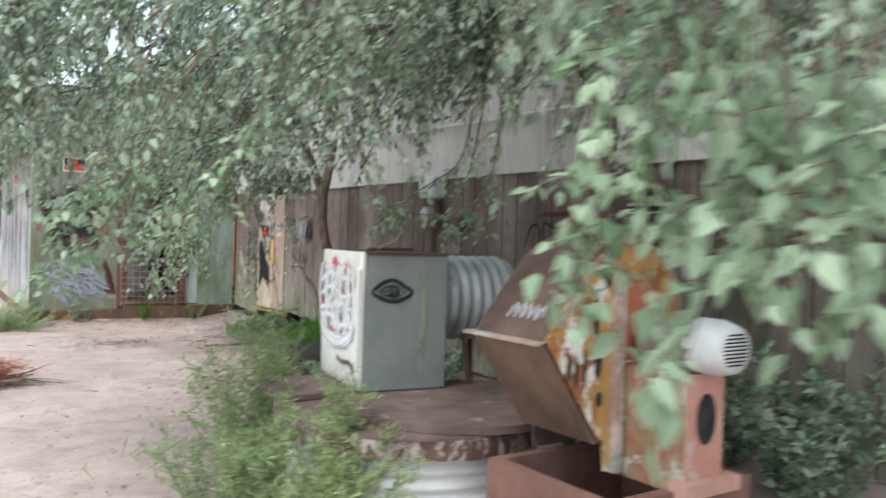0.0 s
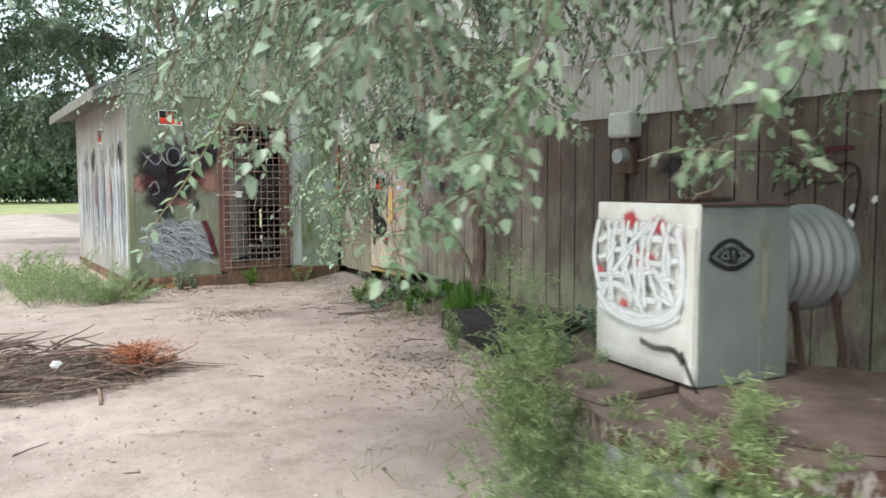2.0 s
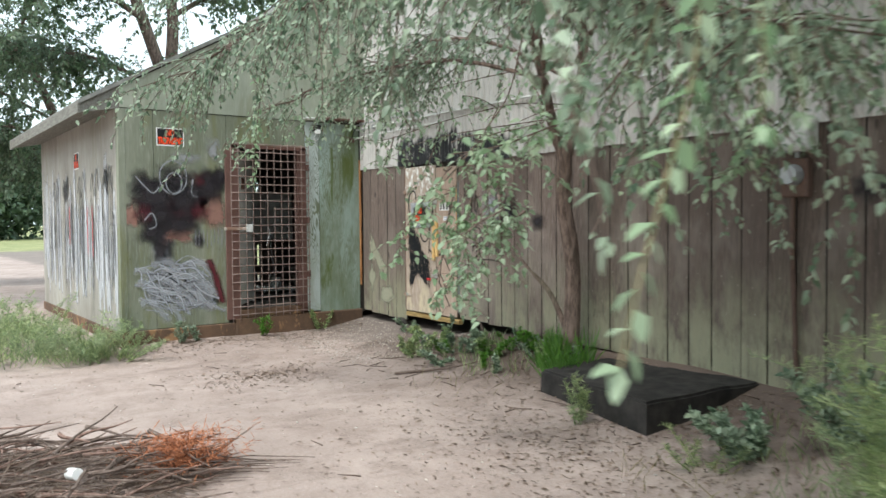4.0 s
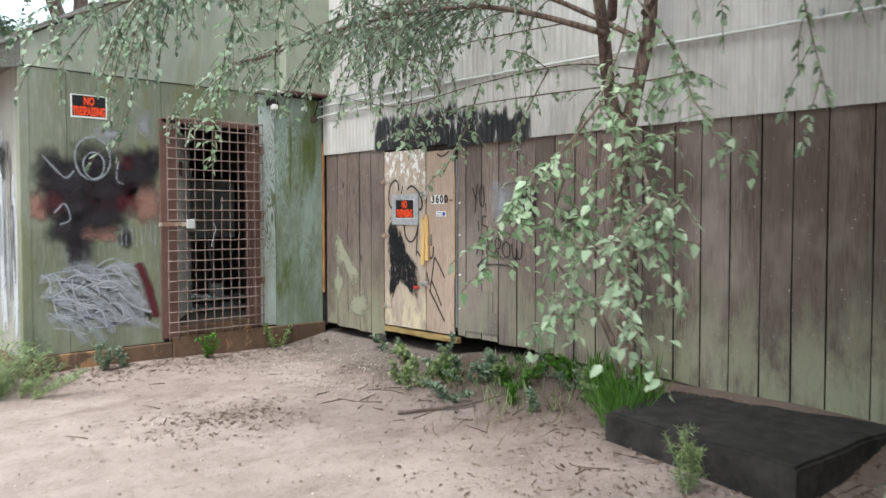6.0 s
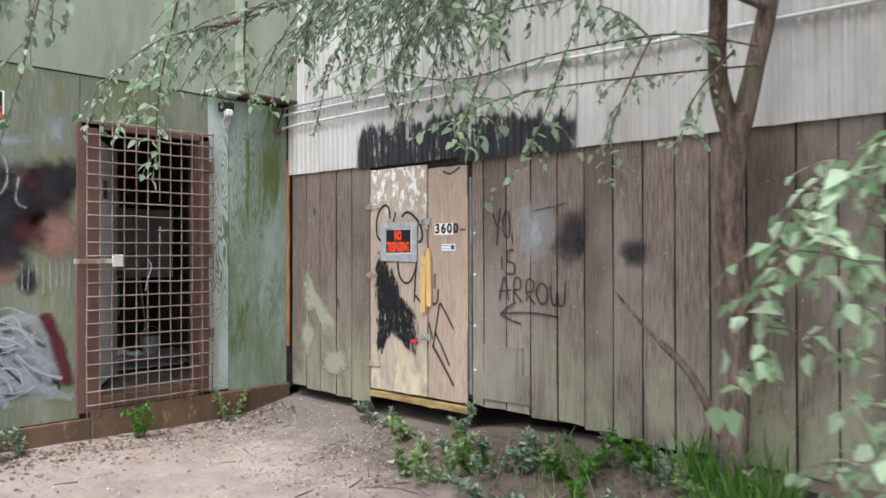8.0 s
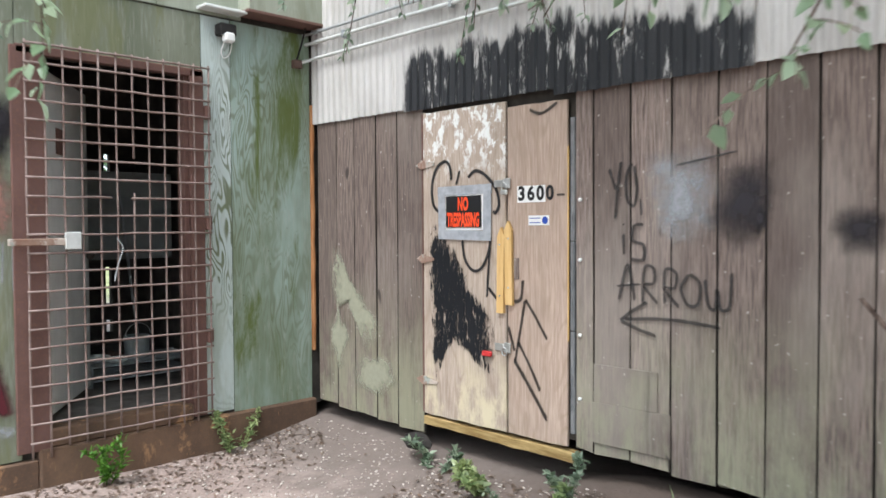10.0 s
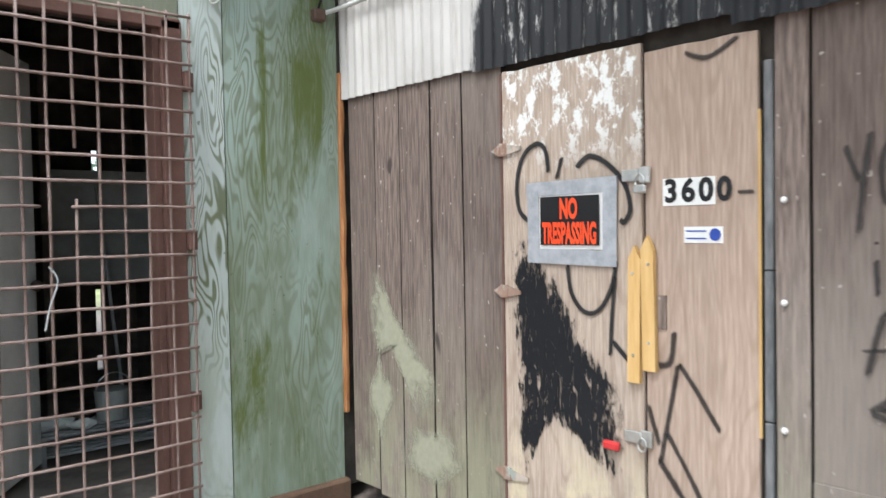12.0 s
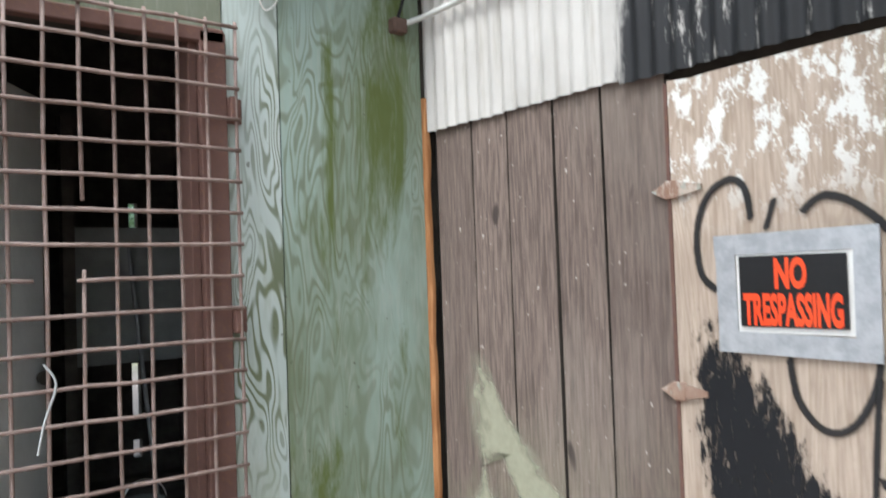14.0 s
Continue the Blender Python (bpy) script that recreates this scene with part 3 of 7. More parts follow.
def corrugated(y0, y1, z0, z1, x, material, name="corrugated_sheet", pitch=0.068, amp=0.015, ragged=0.006):
    bm = bmesh.new()
    n = max(2, int(abs(y1 - y0) / pitch * 8))
    zs = [z0, z0 + 0.25, z0 + 0.6, (z0 + z1) / 2 + 0.2, z1]
    grid = []
    for i in range(n + 1):
        y = y0 + (y1 - y0) * i / n
        off = x - amp * (1 - math.cos(2 * math.pi * y / pitch)) / 2
        jag = ragged * noise.noise((y * 5, 1.7, z0))
        grid.append([bm.verts.new((off + 0.004 * noise.noise((y * 1.5, z * 1.5, 4)), y, z + (jag if k == 0 else 0))) for k, z in enumerate(zs)])
    for a, b in zip(grid, grid[1:]):
        for k in range(len(zs) - 1):
            bm.faces.new((a[k], b[k], b[k + 1], a[k + 1]))
    return bm


part("corrugated_sheet", corrugated(0.0, -1.06, 2.275, 5.0, -0.012, CORR), CORR_BLACK, WALL, "white corrugated sheet", True)
part("corrugated_sheet", corrugated(-1.04, -2.26, 2.26, 5.0, -0.018, CORR), CORR_BLACK, WALL, "corrugated sheet sprayed black along its foot", True)
part("corrugated_sheet", corrugated(-2.24, -3.34, 2.225, 5.0, -0.024, CORR), CORR_BLACK, WALL, "corrugated sheet sprayed black along its foot", True)
y = -3.32
while y > -17.5:
    part("corrugated_sheet", corrugated(y, y - 1.1, 2.245 + rnd.uniform(-0.01, 0.01), 5.0, -0.014 - 0.006 * rnd.random(), CORR), CORR, WALL, "", True)
    y -= 1.07
# conduits along the corrugated metal
CONDUIT = thing("conduit", (-0.06, -0.2, 2.86), "pair of grey conduits strapped along the corrugated wall", "pipe")
part("pipe", tube(bmesh.new(), spline([(-0.10, 0.01, 2.84), (-0.055, -0.25, 2.86), (-0.055, -3, 2.86), (-0.055, -6, 2.83), (-0.055, -10, 2.80), (-0.055, -16, 2.80)], 6), 0.013, 8), PLASTIC_WHITE, CONDUIT, "", True)
part("pipe", tube(bmesh.new(), spline([(-0.16, -0.015, 2.70), (-0.06, -0.12, 2.74), (-0.055, -0.5, 2.745), (-0.055, -1.15, 2.75), (-0.055, -2.2, 2.755)], 6), 0.012, 8), PLASTIC_WHITE, CONDUIT, "", True)
part("pipe", tube(bmesh.new(), spline([(-0.09, 0.0, 2.92), (-0.055, -0.2, 2.93), (-0.055, -1.4, 2.94)], 6), 0.01, 8), GALV, CONDUIT, "", True)
for y in (-0.45, -1.5, -2.9, -4.4, -5.9, -7.4):
    part("strap", box(bmesh.new(), (-0.072, y - 0.012, 2.835), (-0.03, y + 0.012, 2.89), None, 0.003), GALV, CONDUIT)
bm = box(bmesh.new(), (-0.19, -0.05, 2.67), (-0.12, 0.0, 2.73), None, 0.006)
part("junction_box", bm, RUST, CONDUIT, "rusty junction box")

# ---- double plywood doors ----
DOOR = thing("door_1", (0, -1.76, 0.32), "closed pair of weathered plywood doors with hasps and a taped sign", "door", kind="structure")


def leaf(y0, y1, z0, z1, x, material, label):
    bm = box(bmesh.new(), (x, y1, z0), (x + 0.02, y0, z1), None, 0.003)
    bmesh.ops.subdivide_edges(bm, edges=[e for e in bm.edges if e.calc_length() > 0.3], cuts=8, use_grid_fill=True)
    for v in bm.verts:
        if v.co.z < z0 + 0.02 or v.co.z > z1 - 0.02:
            v.co.z += 0.008 * noise.noise((v.co.y * 9, v.co.z, 1))
    return part("leaf", bm, material, DOOR, label)


LEAF_A = leaf(-1.203, -1.890, 0.325, 2.235, -0.014, DOOR_A, "plywood leaf with peeling white paint and black brushed paint")
LEAF_B = leaf(-1.900, -2.318, 0.325, 2.20, -0.008, DOOR_B, "bare brown plywood leaf with spray marks")
part("leaf_edge", box(bmesh.new(), (-0.02, -1.206, 0.34), (0.0, -1.196, 2.23)), RUST_POST, LEAF_A)
bm = box(bmesh.new(), (-0.012, -2.36, 0.255), (0.06, -1.19, 0.312), None, 0.006)
bmesh.ops.subdivide_edges(bm, edges=[e for e in bm.edges if e.calc_length() > 0.5], cuts=10)
for v in bm.verts:
    v.co.z += 0.012 * noise.noise((v.co.y * 6, 0, v.co.z * 4)) - 0.012 * (-1.2 - v.co.y)
part("threshold", bm, YELLOW_WOOD, DOOR, "weathered yellow timber threshold")
for z, w in ((1.91, 1.0), (1.315, 0.9), (0.54, 1.2)):
    bm = bmesh.new()
    box(bm, (-0.028, -1.235 * 1, z - 0.028), (-0.017, -1.19, z + 0.028), None, 0.003)
    prism(bm, [(-1.23, z - 0.022), (-1.23 - 0.085 * w, z - 0.008), (-1.23 - 0.085 * w, z + 0.008), (-1.23, z + 0.022)], lambda a, b, d: Vector((-0.021 - d, a, b)), 0.005)
    prism(bm, [(-1.185, z - 0.026), (-1.185 + 0.05 * w, z), (-1.185, z + 0.026)], lambda a, b, d: Vector((-0.007 - d, a, b)), 0.008)
    part("hinge", bm, PALE_RUST, LEAF_A, "rusty strap hinge")
# two new pickets used as handles
for a, z0, z1, lean in ((-1.862, 1.02, 1.515, -0.008), (-1.928, 1.07, 1.55, 0.006)):
    bm = bmesh.new()
    w = 0.026
    out = [(a - w, z0), (a + w, z0), (a + w + lean, z1 - 0.05), (a + lean, z1), (a - w + lean, z1 - 0.05)]
    prism(bm, out, lambda p, q, d: Vector((-0.016 - d, p, q)), 0.02)
    pk = part("handle", bm, PICKET, LEAF_A if a > -1.89 else LEAF_B, "pointed yellow pine picket")
    bm = bmesh.new()
    bmesh.ops.create_uvsphere(bm, u_segments=6, v_segments=4, radius=0.006, matrix=Matrix.Translation((-0.037, a, z1 - 0.1)))
    bmesh.ops.create_uvsphere(bm, u_segments=6, v_segments=4, radius=0.006, matrix=Matrix.Translation((-0.037, a, z0 + 0.1)))
    part("screw", bm, STEEL, pk)
part("wood_block", box(bmesh.new(), (-0.016, -1.985, 1.22), (-0.008, -1.935, 1.34)), BOARD, LEAF_B)
# hasps
for z, red in ((1.765, False), (0.82, True)):
    bm = bmesh.new()
    box(bm, (-0.027, -1.93, z - 0.028), (-0.015, -1.885, z + 0.03), None, 0.003)
    box(bm, (-0.030, -1.885, z - 0.02), (-0.020, -1.815, z + 0.022), None, 0.003)
    hasp = part("hasp", bm, STEEL, LEAF_B, "bright steel hasp")
    bm = bmesh.new()
    loop = [(-0.035, -1.895 + 0.018 * math.cos(t), z - 0.02 + 0.024 * math.sin(t)) for t in np.linspace(0, math.pi * 2, 13)]
    tube(bm, loop, 0.0035, 6, False)
    part("shackle", bm, STEEL, hasp)
    if red:
        bm = box(bmesh.new(), (-0.05, -1.80, z - 0.062), (-0.026, -1.73, z - 0.03), None, 0.006)
        part("padlock", bm, RED_PLASTIC, hasp, "small red padlock")
    else:
        part("padlock", box(bmesh.new(), (-0.05, -1.925, z - 0.065), (-0.03, -1.875, z - 0.035), None, 0.006), STEEL, hasp, "steel padlock")


def warning_sign(parent, to3, a, b, w, h, flip, lift, taped):
    """Black and orange NO TRESPASSING sign with a white rim."""
    s = -1 if flip else 1
    if taped:
        r2 = random.Random(3)
        for dx, dy, ww, hh, t in ((0, h / 2 + 0.026, w + 0.13, 0.056, 0.012), (0, -h / 2 - 0.03, w + 0.12, 0.058, -0.015), (-w / 2 - 0.03, 0, 0.06, h + 0.1, 0.012), (w / 2 + 0.031, 0, 0.062, h + 0.11, -0.012)):
            c, q = math.cos(t), math.sin(t)
            lift2 = lift + 0.005 + r2.random() * 0.003
            pts = [(a + s * (dx + x * c - y * q), b + dy + x * q + y * c) for x, y in ((-ww / 2, -hh / 2), (ww / 2, -hh / 2), (ww / 2, hh / 2), (-ww / 2, hh / 2))]
            part("tape", prism(bmesh.new(), pts, lambda p, v, d: to3(p, v, lift2 + d), 0.002), TAPE, parent, "wrinkled grey duct tape")
    rect = lambda x0, y0, x1, y1, l, t: prism(bmesh.new(), [(a + s * x0, b + y0), (a + s * x1, b + y0), (a + s * x1, b + y1), (a + s * x0, b + y1)], lambda p, v, d: to3(p, v, l + d), t)
    part("sign_sheet", rect(-w / 2, -h / 2, w / 2, h / 2, lift, 0.002 if not taped else 0.004), SIGN_WHITE, parent)
    k = 0.92
    top = lift + (0.002 if not taped else 0.012)
    part("sign_ground", rect(-w / 2 * k, -h / 2 * k + 0.008, w / 2 * k, h / 2 * k, top, 0.001), SIGN_BLACK, parent)
    for words, dy, sz, sq in (("NO", 0.048 * h / 0.22, 0.108, 0.5), ("TRESPASSING", -0.05 * h / 0.22, 0.115, 0.375)):
        me = text_mesh(words, sz * h / 0.22, to3, a, b + dy, top + 0.003, s * sq * w / 0.3, 0.0048)
        me.materials.append(SIGN_RED)
        part("lettering", me, None, parent, "fluorescent orange lettering " + words)


SIGN_A = thing("warning_sign", (-0.02, -1.57, 1.60), "no trespassing sign fixed with grey duct tape to the door", "sign", "warning signs")
warning_sign(SIGN_A, on_door, -1.57, 1.605, 0.315, 0.215, True, 0.0, True)

# house number tiles and a small sticker on the bare leaf
NUMBER = thing("house_number", (-0.02, -2.1, 1.84), "house number 3600 on white adhesive tiles", "number")
for i, d in enumerate("3600"):
    y = -2.008 - 0.066 * i
    if i < 3:
        bm = prism(bmesh.new(), [(y + 0.0332, 1.653), (y - 0.0332, 1.653), (y - 0.0332, 1.747), (y + 0.0332, 1.747)], lambda p, q, dd: Vector((-0.009 - dd, p, q)), 0.002)
        part("tile", bm, SIGN_WHITE, NUMBER)
    me = text_mesh(d, 0.108, lambda p, q, dd: Vector((-0.013, p, q)), y, 1.70, 0, -0.98, 0.004)
    me.materials.append(SIGN_BLACK)
    part("digit", me, None, NUMBER, "black digit " + d)
STICKER = thing("sticker", (-0.02, -2.13, 1.68), "small white alarm sticker with blue bars", "sticker")
part("sheet", prism(bmesh.new(), [(-2.055, 1.525), (-2.2, 1.525), (-2.2, 1.58), (-2.055, 1.58)], lambda p, q, d: Vector((-0.0095 - d, p, q)), 0.001), SIGN_WHITE, STICKER)
for y0, y1, z in ((-2.065, -2.14, 1.565), (-2.065, -2.14, 1.54)):
    part("bar", prism(bmesh.new(), [(y0, z - 0.0025), (y1, z - 0.0025), (y1, z + 0.0025), (y0, z + 0.0025)], lambda p, q, d: Vector((-0.012 - d, p, q)), 0.0005), INK_BLUE, STICKER)
part("badge", prism(bmesh.new(), oval(-2.172, 1.553, 0.021, 0.021, 12, 0, 0), lambda p, q, d: Vector((-0.012 - d, p, q)), 0.0005), INK_BLUE, STICKER)

# paint on the doors
lift_b = lambda a, b, d=0.0: Vector((-0.0115 - d, a, b))
paint("brushed_paint", BRUSH_BLACK, LEAF_A, "ragged black brushed paint", (), [[(-1.21, 1.66), (-1.28, 1.64), (-1.47, 1.48), (-1.57, 1.33), (-1.66, 1.17), (-1.76, 1.07), (-1.86, 1.0), (-1.87, 0.80), (-1.84, 0.58), (-1.75, 0.58), (-1.64, 0.68), (-1.5, 0.76), (-1.4, 0.70), (-1.3, 0.50), (-1.23, 0.58), (-1.23, 0.85), (-1.24, 1.02), (-1.20, 1.2), (-1.21, 1.4)]], on_door, 0.0)
paint("spray_marks", SP_BLACK, LEAF_A, "black spray scrawl", [
    (0.032, [(-1.46, 1.80), (-1.445, 1.89), (-1.40, 1.92), (-1.33, 1.88), (-1.29, 1.78), (-1.30, 1.66), (-1.35, 1.61)]),
    (0.026, [(-1.53, 1.86), (-1.50, 1.77)]), (0.032, [(-1.60, 1.81), (-1.66, 1.85), (-1.74, 1.82), (-1.82, 1.74), (-1.845, 1.65), (-1.82, 1.60), (-1.80, 1.61)]),
    (0.03, [(-1.55, 1.44), (-1.57, 1.33), (-1.63, 1.26), (-1.70, 1.27), (-1.76, 1.36), (-1.78, 1.46)]), (0.026, [(-1.775, 1.40), (-1.76, 1.25), (-1.75, 1.10)]), (0.03, [(-1.76, 1.16), (-1.87, 1.06)])], (), on_door, 0.001)
paint("spray_marks", SP_FADED, LEAF_B, "black spray lines", [
    (0.04, [(-1.95, 1.09), (-2.0, 1.11), (-2.015, 1.22)]), (0.034, [(-1.955, 0.74), (-1.995, 0.93), (-2.03, 1.11)]), (0.034, [(-2.03, 1.11), (-2.10, 1.02), (-2.19, 0.89)]),
    (0.036, [(-1.905, 0.95), (-1.955, 0.80)]), (0.036, [(-1.98, 0.86), (-2.06, 0.74), (-2.14, 0.60)]), (0.044, [(-1.945, 0.76), (-2.05, 0.63), (-2.19, 0.44)]), (0.03, [(-2.06, 2.17), (-2.15, 2.14), (-2.26, 2.19)]), (0.022, [(-2.25, 1.69), (-2.31, 1.69)])], (), lift_b)
lettering_place = lambda a, b, d=0.0: on_boards(-2.64 + (a + 2.57) * 0.86, 1.04 + (b - 1.09) * 0.87, d)
paint("spray_lettering", SP_FADED, WALL, "faded black words YO, IS ARROW with an arrow below", [
    # YO,
    (0.036, [(-2.50, 1.98), (-2.55, 1.85)]), (0.036, [(-2.585, 2.02), (-2.56, 1.86), (-2.545, 1.68)]),
    (0.036, [(-2.66, 2.0), (-2.62, 1.93), (-2.625, 1.80), (-2.67, 1.76), (-2.69, 1.86), (-2.67, 1.99)]), (0.022, [(-2.71, 1.80), (-2.72, 1.70)]),
    # IS
    (0.034, [(-2.60, 1.60), (-2.605, 1.47)]), (0.024, [(-2.60, 1.655), (-2.603, 1.645)]),
    (0.036, [(-2.735, 1.65), (-2.67, 1.64), (-2.665, 1.56), (-2.735, 1.53), (-2.73, 1.45), (-2.65, 1.45)]),
    # ARROW
    (0.036, [(-2.57, 1.20), (-2.63, 1.42), (-2.68, 1.20)]), (0.024, [(-2.55, 1.29), (-2.72, 1.31)]),
    (0.034, [(-2.73, 1.20), (-2.74, 1.40), (-2.80, 1.40), (-2.80, 1.32), (-2.74, 1.30), (-2.83, 1.20)]),
    (0.034, [(-2.87, 1.20), (-2.87, 1.39), (-2.94, 1.38), (-2.93, 1.30), (-2.87, 1.29), (-2.96, 1.19)]),
    (0.036, [(-3.02, 1.38), (-2.97, 1.30), (-3.01, 1.21), (-3.07, 1.22), (-3.08, 1.33), (-3.02, 1.38)]),
    (0.036, [(-3.11, 1.36), (-3.13, 1.22), (-3.17, 1.20), (-3.18, 1.30), (-3.2, 1.20), (-3.25, 1.22), (-3.26, 1.40)]),
    # arrow
    (0.036, [(-3.21, 1.10), (-2.9, 1.12), (-2.60, 1.10)]), (0.036, [(-2.76, 1.21), (-2.66, 1.15), (-2.58, 1.09)]), (0.036, [(-2.58, 1.09), (-2.70, 1.05), (-2.82, 1.02)]), (0.022, [(-2.92, 1.97), (-3.3, 2.03)])], (), lettering_place)
paint("spray_haze", SP_GREYBLOT, WALL, "pale grey painted-over patch", (), [[(-2.74, 1.98), (-2.95, 2.0), (-3.2, 1.97), (-3.26, 1.7), (-3.24, 1.38), (-3.02, 1.3), (-2.78, 1.34), (-2.72, 1.66)], [(-2.8, 1.9), (-3.0, 1.92), (-3.18, 1.86), (-3.16, 1.5), (-2.96, 1.42), (-2.78, 1.5)]], on_boards, -0.002)
paint("spray_haze", SP_DARKBLOT, WALL, "black spray cloud", (), [oval(-3.27, 1.62, 0.2, 0.32, 16, 0.1, 0.2, 4), oval(-3.77, 1.5, 0.16, 0.13, 12, 0, 0.2, 5), oval(-3.36, 1.55, 0.06, 0.12, 12, 0, 0.2, 7)], on_boards, -0.001)
paint("mildew_streak", MILDEW, WALL, "pale green mildew streak", (), [[(-0.16, 1.52), (-0.27, 1.50), (-0.42, 1.24), (-0.62, 1.04), (-0.88, 0.78), (-0.86, 0.66), (-0.65, 0.55), (-0.5, 0.78), (-0.36, 1.0), (-0.2, 0.9), (-0.12, 1.1)], oval(-0.3, 0.72, 0.14, 0.3, 12, 0, 0.25, 9), oval(-0.7, 0.5, 0.3, 0.2, 12, 0, 0.25, 10)], on_boards)

# ---- green plywood shed (its front is y = 0) ----
SHED = thing("wall_2", (-1.6, 0.05, 0.2), "green mossy plywood front of a shed with graffiti and a barred doorway", "wall", kind="structure")
OPEN_L, OPEN_R, OPEN_B, OPEN_T = -1.88, -0.99, 0.36, 2.52


def roof_z(x):
    return 3.2 + 0.56 * (x + 3.35)


def panel(x0, x1, z0, z1, material, label, y=0.0, sloped=False, thick=0.015):
    bm = bmesh.new()
    out = [(x0 + 0.003, z0), (x1 - 0.003, z0), (x1 - 0.003, roof_z(x1) - 0.02 if sloped else z1), (x0 + 0.003, roof_z(x0) - 0.02 if sloped else z1)]
    prism(bm, out, lambda a, b, d: Vector((a, y - d, b)), thick * 0.6)
    return part("panel", bm, material, SHED, label)


bm = bmesh.new()
for lo, hi in (((-3.35, 0.012, 0.16), (OPEN_L, 0.10, 2.95)), ((OPEN_R, 0.012, 0.16), (-0.0, 0.10, 2.95)), ((OPEN_L, 0.012, OPEN_T), (OPEN_R, 0.10, 2.95))):
    box(bm, lo, hi)
prism(bm, [(-3.35, 2.95), (0.0, 2.95), (0.0, roof_z(0)), (-3.35, roof_z(-3.35))], lambda a, b, d: Vector((a, 0.012 + d, b)), 0.088)
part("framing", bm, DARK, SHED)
panel(-3.37, -2.965, 0.20, 2.925, OLIVE, "olive green plywood sheet with white and black graffiti")
panel(-2.965, -2.03, 0.205, 2.925, OLIVE, "olive green plywood sheet with red and black graffiti")
panel(-2.03, -0.9, 2.55, 2.925, OLIVE, "olive plywood over the doorway")
panel(-0.9, -0.685, 0.27, 2.925, BLUE_PLY, "blue-green weathered plywood strip with wavy grain")
panel(-0.685, -0.035, 0.25, 2.925, MOSS_PLY, "mossy green plywood sheet with wavy grain")
panel(-3.37, -2.4, 2.935, 0, OLIVE_UP, "olive upper plywood sheet", -0.008, True)
panel(-2.4, -1.2, 2.935, 0, OLIVE_UP, "olive upper plywood sheet", -0.008, True)
panel(-1.2, -0.6, 2.935, 0, OLIVE_UP, "olive upper plywood sheet", -0.008, True)
bm = box(bmesh.new(), (-0.62, -0.16, 2.985), (-0.02, 0.0, 5.0), None, 0.004)
part("boxed_upper_panel", bm, OLIVE_UP, SHED, "boxed-out olive plywood above the corner")
part("drip_strip", box(bmesh.new(), (-0.64, -0.175, 2.965), (-0.015, 0.0, 2.985), None, 0.003), RUST_POST, SHED)
# foot of the shed
bm = box(bmesh.new(), (-3.38, -0.035, -0.1), (-1.95, 0.06, 0.195), None, 0.008)
part("sill", bm, SILL, SHED, "damp orange-brown timber sill")
bm = box(bmesh.new(), (-1.95, -0.05, -0.1), (-0.02, 0.06, 0.25), None, 0.012)
part("sill", bm, SILL, SHED, "dark damp timber sill")
part("threshold", box(bmesh.new(), (OPEN_L, -0.03, 0.25), (OPEN_R, 0.1, 0.36), None, 0.01), SILL, SHED)
part("door_jamb", box(bmesh.new(), (-2.06, -0.03, 0.24), (OPEN_L, 0.02, 2.55), None, 0.004), RUST_POST, SHED, "red-brown door jamb")
part("door_jamb", box(bmesh.new(), (OPEN_R, -0.03, 0.27), (-0.895, 0.02, 2.55), None, 0.004), RUST_POST, SHED, "red-brown door jamb")
part("jamb_reveal", box(bmesh.new(), (OPEN_R - 0.03, 0.0, 0.36), (OPEN_R, 0.1, 2.52), None, 0.003), RUST_POST, SHED, "red-brown reveal")
part("lintel", box(bmesh.new(), (-2.03, -0.03, 2.51), (-0.9, 0.02, 2.56), None, 0.004), RUST_POST, SHED)
bm = box(bmesh.new(), (-0.036, -0.03, 0.6), (-0.008, 0.01, 2.42), None, 0.006)
bmesh.ops.subdivide_edges(bm, edges=[e for e in bm.edges if e.calc_length() > 1], cuts=24)
for v in bm.verts:
    v.co.x += 0.008 * noise.noise((1, v.co.z * 7, v.co.y * 20))
part("corner_strip", bm, ORANGE_WOOD, SHED, "split orange raw timber in the corner")
part("corner_gap", box(bmesh.new(), (-0.03, 0.0, 0.2), (0.04, 0.09, 2.95)), DARK, SHED)

# barred gate of welded wire
GATE = thing("wire_gate", (-1.45, -0.05, 0.24), "rusty welded wire mesh gate fixed over the doorway", "gate")
for i in range(12):
    x = -1.99 + 0.1015 * i
    wob = [Vector((x + 0.006 * noise.noise((x * 9, z * 2, 0)), -0.052 + 0.008 * noise.noise((x * 5, z * 1.5, 7)), z)) for z in np.linspace(0.205 if i < 2 else 0.25, 2.585, 12)]
    if i == 6:
        part("wire", tube(bmesh.new(), wob[:8], 0.0068, 6), RUST_MESH, GATE, "", True)
        part("wire", tube(bmesh.new(), wob[8:], 0.0068, 6), RUST_MESH, GATE, "", True)
    else:
        part("wire", tube(bmesh.new(), wob, 0.0068, 6), RUST_MESH, GATE, "", True)
for j in range(22):
    z = 0.30 + 0.108 * j
    spans = ((-2.0, -1.52), (-1.40, -0.865)) if j == 13 else ((-2.0, -0.865),)
    for a, b in spans:
        line = [Vector((x, -0.0625 + 0.006 * noise.noise((x * 5, z * 3, 2)), z + 0.007 * noise.noise((x * 6, z * 3, 9)))) for x in np.linspace(a, b, 10)]
        part("wire", tube(bmesh.new(), line, 0.0068, 6), RUST_MESH, GATE, "", True)
